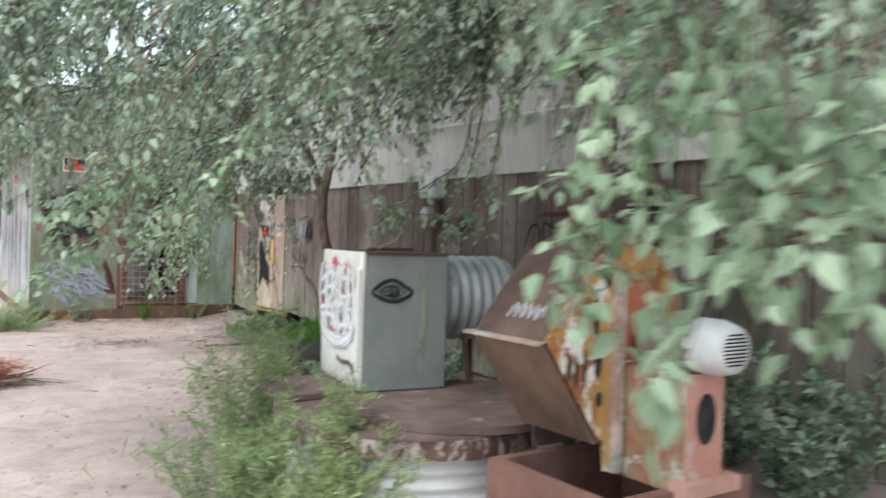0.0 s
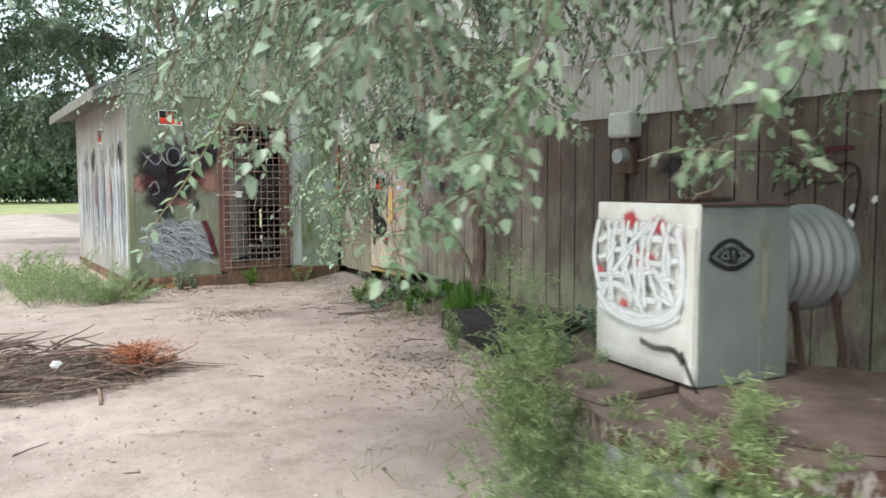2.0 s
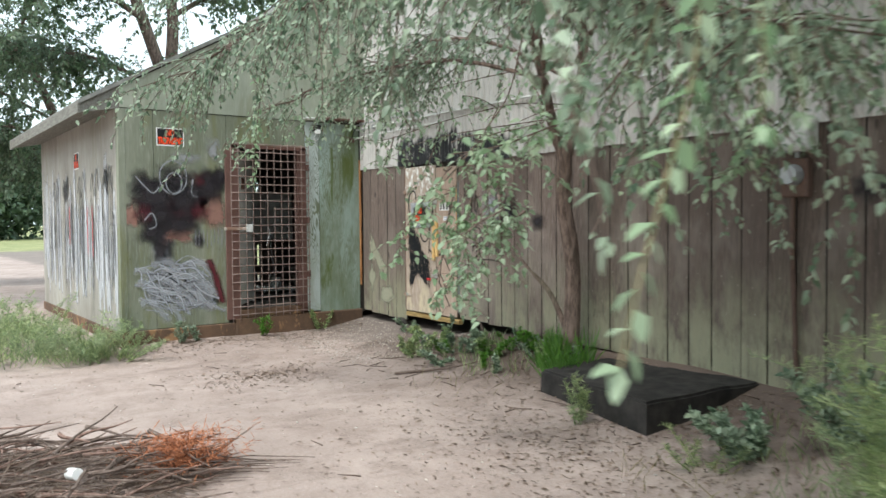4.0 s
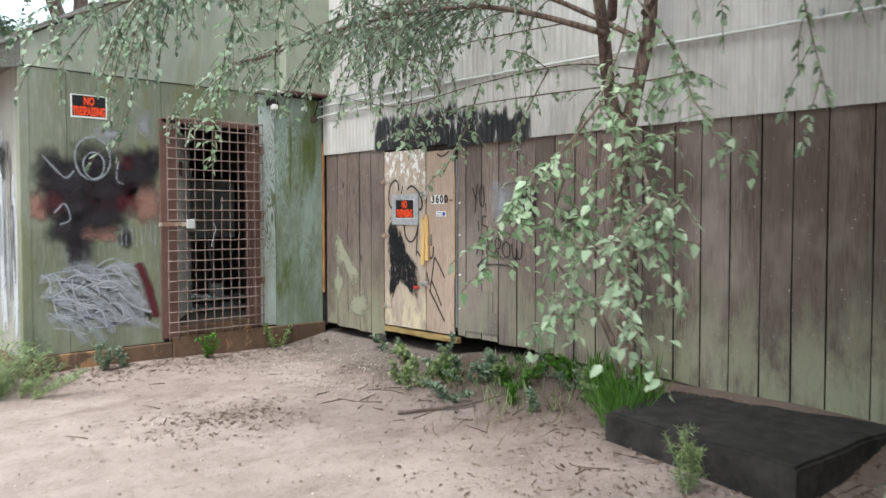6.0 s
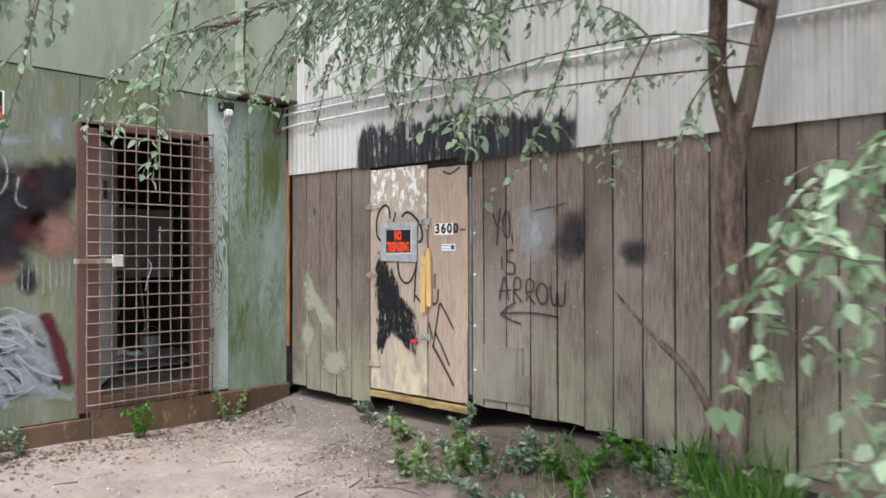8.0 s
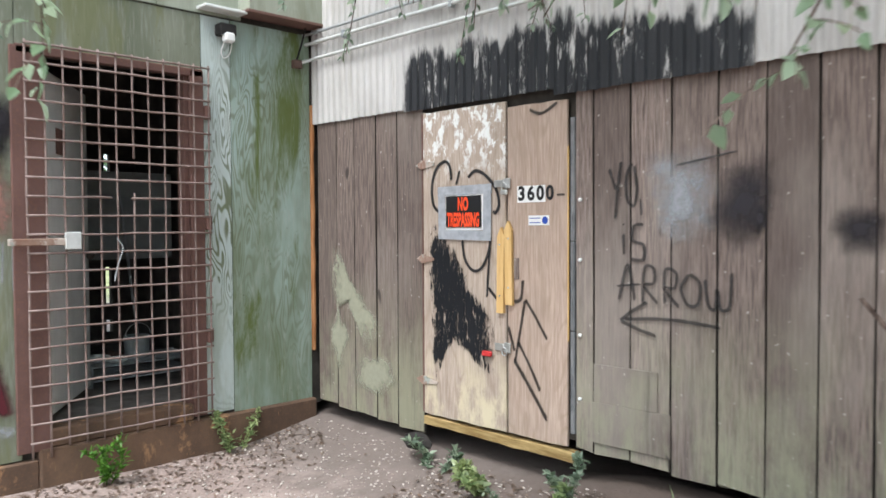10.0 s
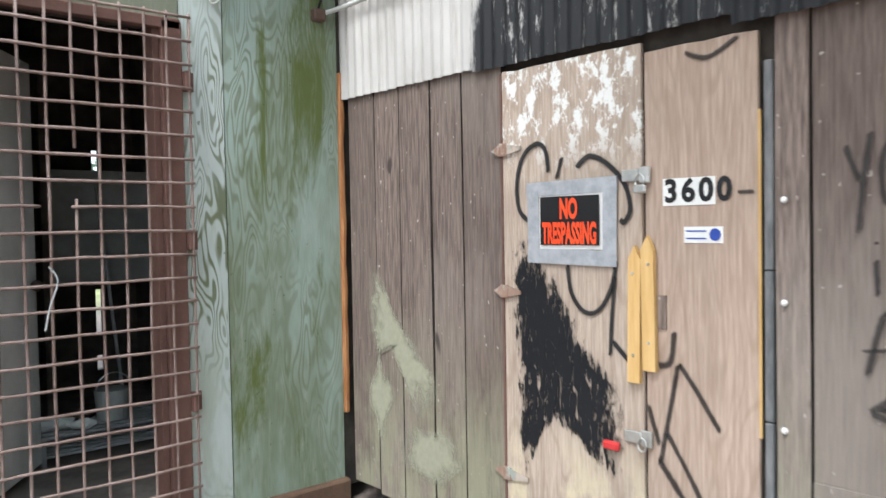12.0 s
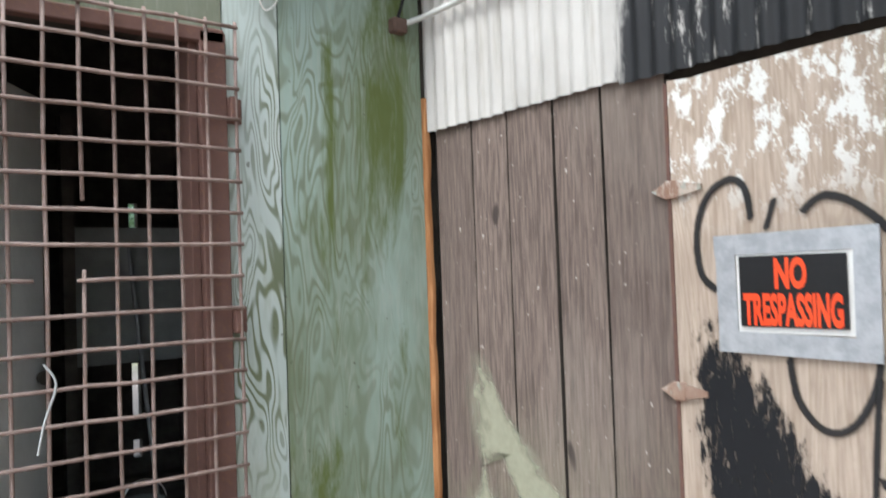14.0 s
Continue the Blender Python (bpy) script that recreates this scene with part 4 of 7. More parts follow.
for z in (2.28, 1.55, 0.8):
    bm = box(bmesh.new(), (-0.895, -0.06, z - 0.045), (-0.875, -0.01, z + 0.045), None, 0.004)
    box(bm, (-0.878, -0.024, z - 0.045), (-0.84, -0.012, z + 0.045), None, 0.003)
    part("hinge", bm, RUST_POST, GATE, "rusty gate hinge")
part("latch_bar", box(bmesh.new(), (-2.10, -0.085, 1.425), (-1.72, -0.068, 1.465), None, 0.004), PALE_RUST, GATE, "rusty latch bar")
part("latch_plate", box(bmesh.new(), (-1.80, -0.09, 1.40), (-1.71, -0.07, 1.50), None, 0.004), PLASTIC_WHITE, GATE, "white latch plate")
part("tie_wire", tube(bmesh.new(), spline([(-1.50, -0.075, 1.46), (-1.47, -0.09, 1.40), (-1.50, -0.085, 1.30), (-1.52, -0.08, 1.2)], 5), 0.004, 5), GALV, GATE)

# inside the shed: an open door leaf, boarded window with bright slits, shelf and clutter
LEAF_C = thing("door_2", (-1.87, 0.1, 0.38), "pale grey painted door standing open inside the shed", "door", kind="structure")
rot = pose(-1.86, 0.11, 0, 0, 0, 56)
bm = box(bmesh.new(), (0, -0.02, 0.40), (0.96, 0.02, 2.46), rot, 0.003)
part("door_leaf", bm, PALE, LEAF_C)
bm = box(bmesh.new(), (0.22, -0.03, 1.98), (0.4, -0.018, 2.14), rot, 0.003)
part("vent_plate", bm, RUST_POST, LEAF_C)
bm = bmesh.new()
bmesh.ops.create_uvsphere(bm, u_segments=10, v_segments=6, radius=0.03, matrix=rot @ Matrix.Translation((0.88, -0.05, 1.33)))
part("door_knob", bm, DARK, LEAF_C, "", True)
INNER = thing("wall_4", (-1.7, 3.05, 0.3), "dark interior walls of the shed with a boarded back window", "wall", kind="structure")
bm = bmesh.new()
for lo, hi in (((-3.35, 3.05, 0.0), (-0.34, 3.12, 3.1)), ((-0.28, 3.05, 0.0), (0.03, 3.12, 5.0)), ((-0.34, 3.05, 0.0), (-0.28, 3.12, 0.48)), ((-0.34, 3.05, 0.6), (-0.28, 3.12, 0.76)),
               ((-0.34, 3.05, 1.13), (-0.28, 3.12, 2.0)), ((-0.34, 3.05, 2.25), (-0.28, 3.12, 4.7)), ((-2.2, 3.05, 3.1), (-0.34, 3.12, 3.75)), ((-1.2, 3.05, 3.75), (-0.34, 3.12, 4.3))):
    box(bm, lo, hi)
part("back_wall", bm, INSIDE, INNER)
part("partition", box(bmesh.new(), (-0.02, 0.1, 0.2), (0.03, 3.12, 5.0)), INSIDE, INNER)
part("floor_slab", box(bmesh.new(), (-3.33, 0.1, 0.1), (-0.03, 3.05, 0.36)), INSIDE, INNER, "concrete floor, coloured lighter in place of light")
part("divider", box(bmesh.new(), (-0.98, 1.9, 1.25), (-0.2, 1.95, 2.0)), DUSTY, INNER, "grey panel hung inside the shed")
part("divider_post", box(bmesh.new(), (-1.02, 1.88, 0.36), (-0.96, 1.96, 2.6)), INSIDE, INNER)
SHELF = thing("shelf", (-0.9, 1.2, 0.36), "low slatted metal shelf with clutter inside the dark shed", "shelf")
for z in (0.40, 0.50):
    for i in range(7):
        part("slat", box(bmesh.new(), (-1.3, 0.95 + 0.07 * i, z), (-0.45, 0.985 + 0.07 * i, z + 0.015), None, 0.003), GALV, SHELF)
for x, y in ((-1.285, 0.96), (-0.465, 0.96), (-1.285, 1.39), (-0.465, 1.39)):
    part("leg", box(bmesh.new(), (x - 0.014, y - 0.014, 0.36), (x + 0.014, y + 0.014, 0.52)), GALV, SHELF)
bm = bmesh.new()
bmesh.ops.create_cone(bm, cap_ends=True, segments=20, radius1=0.085, radius2=0.1, depth=0.17, matrix=Matrix.Translation((-0.86, 1.15, 0.601)))
PAIL = solid("bucket", bm, DUSTY, "grey plastic bucket on the shelf inside the shed", "bucket")
part("bail", tube(bmesh.new(), [(-0.86 + 0.1 * math.cos(t), 1.12, 0.685 + 0.1 * math.sin(t)) for t in np.linspace(0.1, 3.04, 13)], 0.004, 5), STEEL, PAIL, "wire handle")
cl = random.Random(12)
for x, y, w, label, m in ((-1.18, 1.1, 0.07, "crumpled pale rag on the shelf", SIGN_WHITE), (-1.06, 1.02, 0.05, "small pale scrap on the shelf", PALE), (-1.0, 1.25, 0.06, "rusty scrap of metal on the shelf", RUST)):
    bm = bmesh.new()
    bmesh.ops.create_icosphere(bm, subdivisions=3, radius=w, matrix=Matrix.Translation((x, y, 0.515 + w * 0.45)) @ Matrix.Diagonal((1.3, 0.9, 0.5, 1)))
    for v in bm.verts:
        v.co += Vector((noise.noise(v.co * 22), noise.noise(v.co * 22 + Vector((5, 0, 0))), 0.6 * noise.noise(v.co * 26 + Vector((0, 5, 0))))) * w * 0.45
        v.co.z = max(v.co.z, 0.5155)
    solid("scrap", bm, m, label, "scrap")
PIPE = solid("leaning_pipe", tube(bmesh.new(), [(-0.62, 1.62, 0.36), (-0.66, 1.75, 1.2), (-0.69, 1.86, 1.9)], 0.012, 8), GALV, "thin grey pipe leaning inside the shed", "pipe")

# side wall and roof of the shed
SIDE = thing("wall_3", (-3.36, 2.6, 0.1), "grey plywood side of the shed covered in dripping graffiti", "wall", kind="structure")
part("framing", box(bmesh.new(), (-3.35, 0.1, 0.0), (-3.26, 5.2, 2.98)), DARK, SIDE)
for a, b in ((-0.0, 1.22), (1.225, 2.44), (2.445, 3.66), (3.665, 5.3)):
    part("panel", box(bmesh.new(), (-3.37, a, 0.16), (-3.355, b, 2.98), None, 0.002), SIDE_PLY, SIDE)
part("corner_board", box(bmesh.new(), (-3.385, -0.014, 0.2), (-3.30, 0.10, 2.92), None, 0.003), OLIVE, SIDE, "olive corner board")
part("sill", box(bmesh.new(), (-3.39, 0.0, -0.1), (-3.3, 5.3, 0.17), None, 0.006), SILL, SIDE)
ROOF = thing("roof", (-1.7, 2.6, 3.2), "weathered grey shed roof with a plywood fascia", "roof", kind="structure")
bm = prism(bmesh.new(), [(-3.82, roof_z(-3.82)), (0.05, roof_z(0.05)), (0.05, roof_z(0.05) + 0.05), (-3.82, roof_z(-3.82) + 0.05)], lambda a, b, d: Vector((a, -0.05 + d, b)), 5.6)
part("deck", bm, ROOFING, ROOF)
bm = box(bmesh.new(), (-3.83, -0.03, roof_z(-3.82) - 0.11), (-3.80, 5.5, roof_z(-3.82) + 0.03), None, 0.003)
part("fascia", bm, FASCIA, ROOF, "weathered grey fascia board")
bm = prism(bmesh.new(), [(-3.82, roof_z(-3.82) - 0.1), (-3.36, 2.92), (-3.36, roof_z(-3.36)), (-3.82, roof_z(-3.82))], lambda a, b, d: Vector((a, -0.02 + d, b)), 0.03)
part("soffit_end", bm, FASCIA, ROOF)
part("soffit", prism(bmesh.new(), [(-3.80, roof_z(-3.82) - 0.09), (-3.37, 2.935), (-3.37, 2.95), (-3.80, roof_z(-3.82) - 0.075)], lambda a, b, d: Vector((a, 0.01 + d, b)), 5.4), FASCIA, ROOF)

# lamp and cable at the top of the doorway
LAMP = thing("floodlight", (-0.74, -0.02, 2.84), "small white floodlight with a round sensor on the shed wall", "lamp")
part("body", box(bmesh.new(), (-0.80, -0.10, 2.80), (-0.68, -0.012, 2.88), None, 0.008), BLACK_GAP, LAMP)
part("lens", box(bmesh.new(), (-0.775, -0.125, 2.755), (-0.705, -0.06, 2.815), None, 0.01), SIGN_WHITE, LAMP, "white sensor head")
part("cover_board", box(bmesh.new(), (-0.93, -0.14, 2.955), (-0.62, -0.0, 2.972), None, 0.003), PALE, LAMP)
part("cable", tube(bmesh.new(), spline([(-0.74, -0.05, 2.78), (-0.77, -0.045, 2.70), (-0.74, -0.03, 2.66), (-0.70, -0.04, 2.7), (-0.69, -0.05, 2.79)], 6), 0.004, 5), SIGN_WHITE, LAMP)
part("cable", tube(bmesh.new(), spline([(-0.06, -0.06, 3.3), (-0.1, -0.05, 2.95), (-0.16, -0.03, 2.72)], 6), 0.007, 5), BLACK_GAP, LAMP)

# signs on the shed
SIGN_B = thing("warning_sign", (-2.75, -0.02, 2.6), "no trespassing sign screwed to the green plywood", "sign", "warning signs")
warning_sign(SIGN_B, on_shed, -2.755, 2.603, 0.345, 0.225, False, 0.0, False)
SIGN_C = thing("warning_sign", (-3.38, 2.4, 2.45), "no trespassing sign on the shed's side wall", "sign", "warning signs")
warning_sign(SIGN_C, on_side, 2.42, 2.44, 0.33, 0.24, True, 0.0, False)

# graffiti on the shed front
gr = random.Random(11)
paint("spray_cloud", SP_DARKBLOT, SHED, "black and grey spray cloud", (), [oval(-2.70, 2.02, 0.42, 0.36, 20, 0.1, 0.3, 1), oval(-3.08, 1.98, 0.3, 0.28, 16, 0, 0.35, 2), oval(-2.2, 2.08, 0.22, 0.24, 14, 0, 0.2, 6), oval(-2.62, 1.62, 0.4, 0.3, 16, 0.3, 0.35, 8), oval(-3.0, 1.6, 0.3, 0.3, 16, 0.3, 0.35, 13), oval(-2.85, 1.3, 0.25, 0.3, 14, 0.3, 0.35, 14)], on_shed)
paint("spray_cloud", SP_MAROON, SHED, "dark red spray cloud", (), [oval(-3.05, 1.75, 0.26, 0.3, 18, 0.3, 0.35, 3), oval(-2.55, 1.68, 0.36, 0.28, 18, 0.3, 0.35, 4), oval(-2.36, 2.02, 0.2, 0.28, 16, 0.3, 0.3, 12)], on_shed, 0.002)
paint("spray_cloud", SP_SALMON, SHED, "salmon spray cloud", (), [oval(-2.2, 1.66, 0.2, 0.36, 16, 0.1, 0.2, 5), oval(-3.25, 1.62, 0.14, 0.22, 14, 0, 0.25, 9), oval(-2.66, 1.38, 0.3, 0.14, 14, 0.1, 0.3, 10)], on_shed, 0.001)
paint("spray_cloud", SP_DARKBLOT, SHED, "dark overspray", (), [oval(-2.62, 1.78, 0.26, 0.2, 16, 0.4, 0.35, 61), oval(-2.9, 1.62, 0.2, 0.2, 16, 0.4, 0.35, 62), oval(-2.12, 2.14, 0.16, 0.2, 14, 0, 0.2, 63)], on_shed, 0.004)
paint("spray_rings", SP_WASH, SHED, "grey spray rings", [(0.055, oval(-2.73, 2.1, 0.17, 0.21, 16, 0, 0.02, 1) + [(-2.56, 2.1)]), (0.05, oval(-2.72, 2.03, 0.1, 0.13, 14, 0, 0.02, 1) + [(-2.62, 2.03)]), (0.05, [(-3.2, 2.12), (-3.08, 1.98), (-2.98, 1.9), (-2.9, 1.98)]), (0.05, [(-2.48, 2.1), (-2.5, 1.9), (-2.42, 1.85)]), (0.05, [(-3.1, 1.55), (-3.0, 1.65), (-2.95, 1.5), (-3.05, 1.45)])], (), on_shed, 0.006)
paint("spray_scrawl", SP_GREYBLOT, SHED, "pale grey spray field", (), [oval(-2.85, 0.72, 0.5, 0.4, 20, 0, 0.3, 71), oval(-2.4, 0.68, 0.4, 0.4, 18, 0, 0.3, 72), oval(-2.9, 1.18, 0.3, 0.25, 16, 0, 0.3, 73), oval(-2.2, 2.45, 0.16, 0.32, 14, 0.1, 0.3, 21), oval(-2.55, 2.35, 0.3, 0.15, 14, 0.1, 0.3, 74)], on_shed)
fans = []
for i in range(26):
    a, b = gr.uniform(-3.25, -2.5), gr.uniform(0.5, 1.0)
    fans.append((gr.uniform(0.1, 0.24), [(a, b), (a + gr.uniform(0.12, 0.25), b + gr.uniform(-0.06, 0.08)), (a + gr.uniform(0.3, 0.55), b - gr.uniform(0.05, 0.3))]))
paint("spray_scrawl", SP_WASH, SHED, "soft white spray scrawl", fans + [(0.05, [(-3.22, 0.95), (-2.95, 1.0), (-2.7, 0.9), (-2.5, 0.72), (-2.32, 0.48)]), (0.06, [(-3.18, 0.62), (-2.95, 0.48), (-2.6, 0.42), (-2.3, 0.52)])], (), on_shed, 0.005)
paint("spray_drips", SP_WASH, SHED, "faint pale drips under the salmon cloud", [(0.03, [(-2.46 + 0.05 * i, 1.46), (-2.46 + 0.05 * i + gr.uniform(-0.01, 0.01), gr.uniform(1.1, 1.28))]) for i in range(9)], (), on_shed, 0.006)
paint("spray_scrawl", SP_FADED, SHED, "thin black spray lines", [(0.025, [(-3.1, 0.9), (-2.85, 0.86), (-2.6, 0.68), (-2.45, 0.52)]), (0.02, [(-2.95, 0.72), (-2.9, 0.58), (-2.75, 0.5)])], (), on_shed, 0.008)
paint("spray_bar", SP_MAROON, SHED, "dark red slash", [(0.16, [(-2.30, 1.06), (-2.2, 0.8), (-2.12, 0.46)])], (), on_shed, 0.009)
paint("spray_dots", SP_DARKBLOT, SHED, "dark spray dots", (), [oval(-2.42, 1.3, 0.13, 0.15, 12, 0, 0.1, 31), oval(-2.9, 1.15, 0.14, 0.22, 12, 0, 0.3, 32)], on_shed, 0.003)
scribble = []
for i in range(34):
    a, b = gr.uniform(-3.25, -2.5), gr.uniform(0.45, 1.05)
    w, t = gr.uniform(0.2, 0.5), gr.gauss(-0.35, 0.35)
    bow = gr.uniform(-0.1, 0.1)
    mid = (a + w * 0.5 * math.cos(t) - bow * math.sin(t), b + w * 0.5 * math.sin(t) + bow)
    scribble.append((gr.uniform(0.025, 0.07), [(a, b), mid, (a + w * math.cos(t), max(0.36, b + w * math.sin(t)))]))
paint("spray_scrawl", SP_SCRIBBLE, SHED, "overlapping white spray strokes", scribble, (), on_shed, 0.007)
paint("spray_cloud", SP_DARKBLOT, SHED, "smoky black spray between the colours", (), [oval(-2.95, 1.85, 0.42, 0.4, 20, 0, 0.2, 101), oval(-2.5, 1.9, 0.34, 0.24, 18, 0.2, 0.2, 102), oval(-3.0, 1.42, 0.26, 0.26, 16, 0, 0.25, 103), oval(-2.26, 2.0, 0.24, 0.34, 16, 0, 0.2, 104), oval(-2.66, 1.5, 0.36, 0.26, 16, 0, 0.2, 105)], on_shed, 0.0025)
# dripping graffiti on the shed side
sgr = random.Random(21)
paint("spray_field", SP_GREYBLOT, SIDE, "pale grey spray field", (), [oval(0.5 + 0.55 * i, 1.2 + sgr.uniform(-0.2, 0.2), 0.5, sgr.uniform(0.8, 1.1), 18, 0, 0.3, 80 + i) for i in range(9)], on_side)
paint("spray_drips", SP_WHITE, SIDE, "white dripping spray", [(sgr.uniform(0.06, 0.22), [(y, sgr.uniform(1.5, 2.5)), (y + sgr.uniform(-0.06, 0.06), 1.2), (y + sgr.uniform(-0.04, 0.04), sgr.uniform(0.25, 1.0))]) for y in [0.1 + 5.0 * sgr.random() for _ in range(62)]], (), on_side, 0.001)
paint("spray_drips", SP_FADED, SIDE, "black dripping spray", [(sgr.uniform(0.025, 0.075), [(y, sgr.uniform(1.6, 2.3)), (y + sgr.uniform(-0.08, 0.08), 1.5), (y + sgr.uniform(-0.04, 0.04), sgr.uniform(0.4, 1.3))]) for y in [0.2 + 4.8 * sgr.random() for _ in range(44)]] + [(0.07, [(y, 1.95), (y + 0.12, 2.25), (y + 0.26, 1.9), (y + 0.36, 2.2), (y + 0.5, 1.95)]) for y in (0.3, 1.0, 1.8, 2.9, 3.7)], [oval(0.6, 2.1, 0.25, 0.2, 14, 0, 0.3, 95), oval(3.2, 2.0, 0.3, 0.25, 14, 0, 0.3, 96)], on_side, 0.012)
paint("spray_drips", SP_RED, SIDE, "red dripping spray", [(0.06, [(y, 1.8), (y, sgr.uniform(0.9, 1.3))]) for y in (1.4, 1.7, 2.9)], (), on_side, 0.02)

# main building's other sides and roof, never seen in full
SHELL = thing("wall_5", (6, -9, 0), "plain outer walls of the main building", "wall", kind="structure")
part("far_wall", box(bmesh.new(), (8.0, -17.9, -0.1), (8.15, 3.12, 5.0)), CORR, SHELL)
part("end_wall", box(bmesh.new(), (0.03, -18.05, -0.1), (8.15, -17.9, 5.0)), CORR, SHELL)
part("end_wall", box(bmesh.new(), (0.05, 3.12, -0.1), (8.15, 3.27, 5.0)), CORR, SHELL)
part("roof_deck", box(bmesh.new(), (-0.3, -18.2, 5.0), (8.4, 3.4, 5.1)), ROOFING, SHELL)

# ---- things along the board wall ----
METER = thing("electric_meter", (-0.08, -6.75, 1.6), "grey-white meter box over a dark electric meter on the board wall", "meter")
bm = box(bmesh.new(), (-0.16, -6.88, 2.03), (0.0, -6.59, 2.27), None, 0.012)
part("cabinet", bm, PLASTIC_WHITE, METER)
part("cabinet_lid", box(bmesh.new(), (-0.172, -6.875, 2.05), (-0.16, -6.595, 2.25), None, 0.005), PLASTIC_WHITE, METER)
part("meter_base", box(bmesh.new(), (-0.09, -6.84, 1.68), (-0.004, -6.62, 1.98), None, 0.012), RUST, METER, "dark meter base")
bm = bmesh.new()
bmesh.ops.create_cone(bm, cap_ends=True, segments=20, radius1=0.085, radius2=0.07, depth=0.1, matrix=Matrix.Translation((-0.13, -6.73, 1.85)) @ Euler((0, radians(-90), 0)).to_matrix().to_4x4())
part("meter_glass", bm, GALV, METER, "round meter face")
part("conduit", tube(bmesh.new(), [(-0.04, -6.73, 1.98), (-0.04, -6.73, 2.04)], 0.02, 8), GALV, METER)
part("conduit", tube(bmesh.new(), spline([(-0.04, -6.70, 1.68), (-0.04, -6.70, 1.2), (-0.03, -6.72, 0.5), (-0.03, -6.72, 0.25)], 4), 0.018, 8), RUST, METER)

PANE = thing("window_1", (-0.02, -9.86, 1.7), "small dark window with a light cross bar in the board wall", "window", kind="structure")
part("pane", box(bmesh.new(), (-0.008, -10.08, 1.45), (-0.005, -9.65, 1.92)), BLACK_GAP, PANE)
for lo, hi in (((-0.03, -9.83, 1.3), (-0.008, -9.80, 2.25)), ((-0.028, -10.1, 1.89), (-0.008, -9.63, 1.915)), ((-0.028, -10.08, 1.83), (-0.008, -9.65, 1.842))):
    part("bar", box(bmesh.new(), lo, hi, None, 0.002), GALV, PANE)
paint("spray_marks", SP_GREYBLOT, WALL, "pale spray marks", (), [oval(-7.9, 1.35, 0.1, 0.16, 12, 0, 0.3, 41), oval(-7.5, 1.3, 0.06, 0.08, 12, 0, 0.3, 43)], on_boards)
for y, z, s in ((-8.97, 1.4, 0.055), (-8.95, 1.28, 0.06), (-9.4, 1.5, 0.055), (-9.13, 1.46, 0.04)):
    paint("paint_splat", SP_LATTICE, WALL, "pale pink paint splat", (), [oval(y, z, s * 0.8, s, 12, 0.4, 0.35, int(y * -100))], on_boards)
paint("spray_marks", SP_DARKBLOT, WALL, "dark spray marks", (), [oval(-7.3, 1.75, 0.3, 0.2, 14, 0, 0.3, 45)], on_boards, 0.001)
paint("spray_marks", SP_FADED, WALL, "black curling spray lines", [(0.05, [(-8.3, 1.5), (-8.38, 1.7), (-8.5, 1.72), (-8.52, 1.55), (-8.4, 1.48)]), (0.05, [(-8.6, 1.52), (-8.58, 1.74), (-8.75, 1.7), (-8.95, 1.72), (-9.02, 1.6), (-8.98, 1.3)]), (0.04, [(-8.62, 1.6), (-8.8, 1.58), (-9.0, 1.66)])], (), on_boards, 0.001)
paint("spray_marks", SP_MAROON, WALL, "dull red spray bar", [(0.07, [(-8.55, 1.84), (-8.75, 1.83), (-8.98, 1.84)])], (), on_boards, 0.002)

# concrete step against the wall
STEP_OUT = [(-1.30, -6.30), (-0.01, -6.42), (-0.01, -4.86), (-1.02, -4.90)]
bm = prism(bmesh.new(), STEP_OUT, lambda a, b, d: Vector((a, b, -0.12 + d)), 0.31)
bmesh.ops.bevel(bm, geom=[e for e in bm.edges if min(v.co.z for v in e.verts) > 0.1], offset=0.02, segments=2, affect="EDGES")
bmesh.ops.subdivide_edges(bm, edges=[e for e in bm.edges if e.calc_length() > 0.6], cuts=14, use_grid_fill=True)
for v in bm.verts:
    v.co += Vector((noise.noise(v.co * 5), noise.noise(v.co * 5 + Vector((9, 0, 0))), noise.noise(v.co * 4 + Vector((0, 7, 0))))) * 0.014
solid("concrete_step", bm, CONCRETE, "dark stained concrete step against the board wall", "step")

# ---- culvert ring with lids, painted box and drum ----
PIT = thing("culvert_well", (-2.25, -9.9, -0.1), "white corrugated culvert ring topped with rusty brown lids", "well")


def ring_wave(bm, c, r, z0, z1, pitch, amp, seg=56, steps=36):
    rows = []
    for k in range(steps + 1):
        z = z0 + (z1 - z0) * k / steps
        rr = r + amp * math.sin(2 * math.pi * z / pitch)
        rows.append([bm.verts.new((c[0] + rr * math.cos(t), c[1] + rr * math.sin(t), z)) for t in (2 * math.pi * i / seg for i in range(seg))])
    for a, b in zip(rows, rows[1:]):
        for i in range(seg):
            bm.faces.new((a[i], a[(i + 1) % seg], b[(i + 1) % seg], b[i]))
    return bm


def lid(bm, c, r, z0, z1, seed, rough):
    n = 72
    rr = [r * (1 + rough * noise.noise((3 * math.cos(2 * math.pi * i / n), 3 * math.sin(2 * math.pi * i / n), seed)) + 0.4 * rough * noise.noise((14 * math.cos(2 * math.pi * i / n), 14 * math.sin(2 * math.pi * i / n), seed))) for i in range(n)]
    out = [(c[0] + rr[i] * math.cos(2 * math.pi * i / n), c[1] + rr[i] * math.sin(2 * math.pi * i / n)) for i in range(n)]
    prism(bm, out, lambda a, b, d: Vector((a, b, z0 + d)), z1 - z0)
    return bm


part("ring", ring_wave(bmesh.new(), (-2.25, -9.9), 0.80, -0.12, 0.38, 0.085, 0.013), WHITE_RING, PIT, "white painted corrugated ring", True)
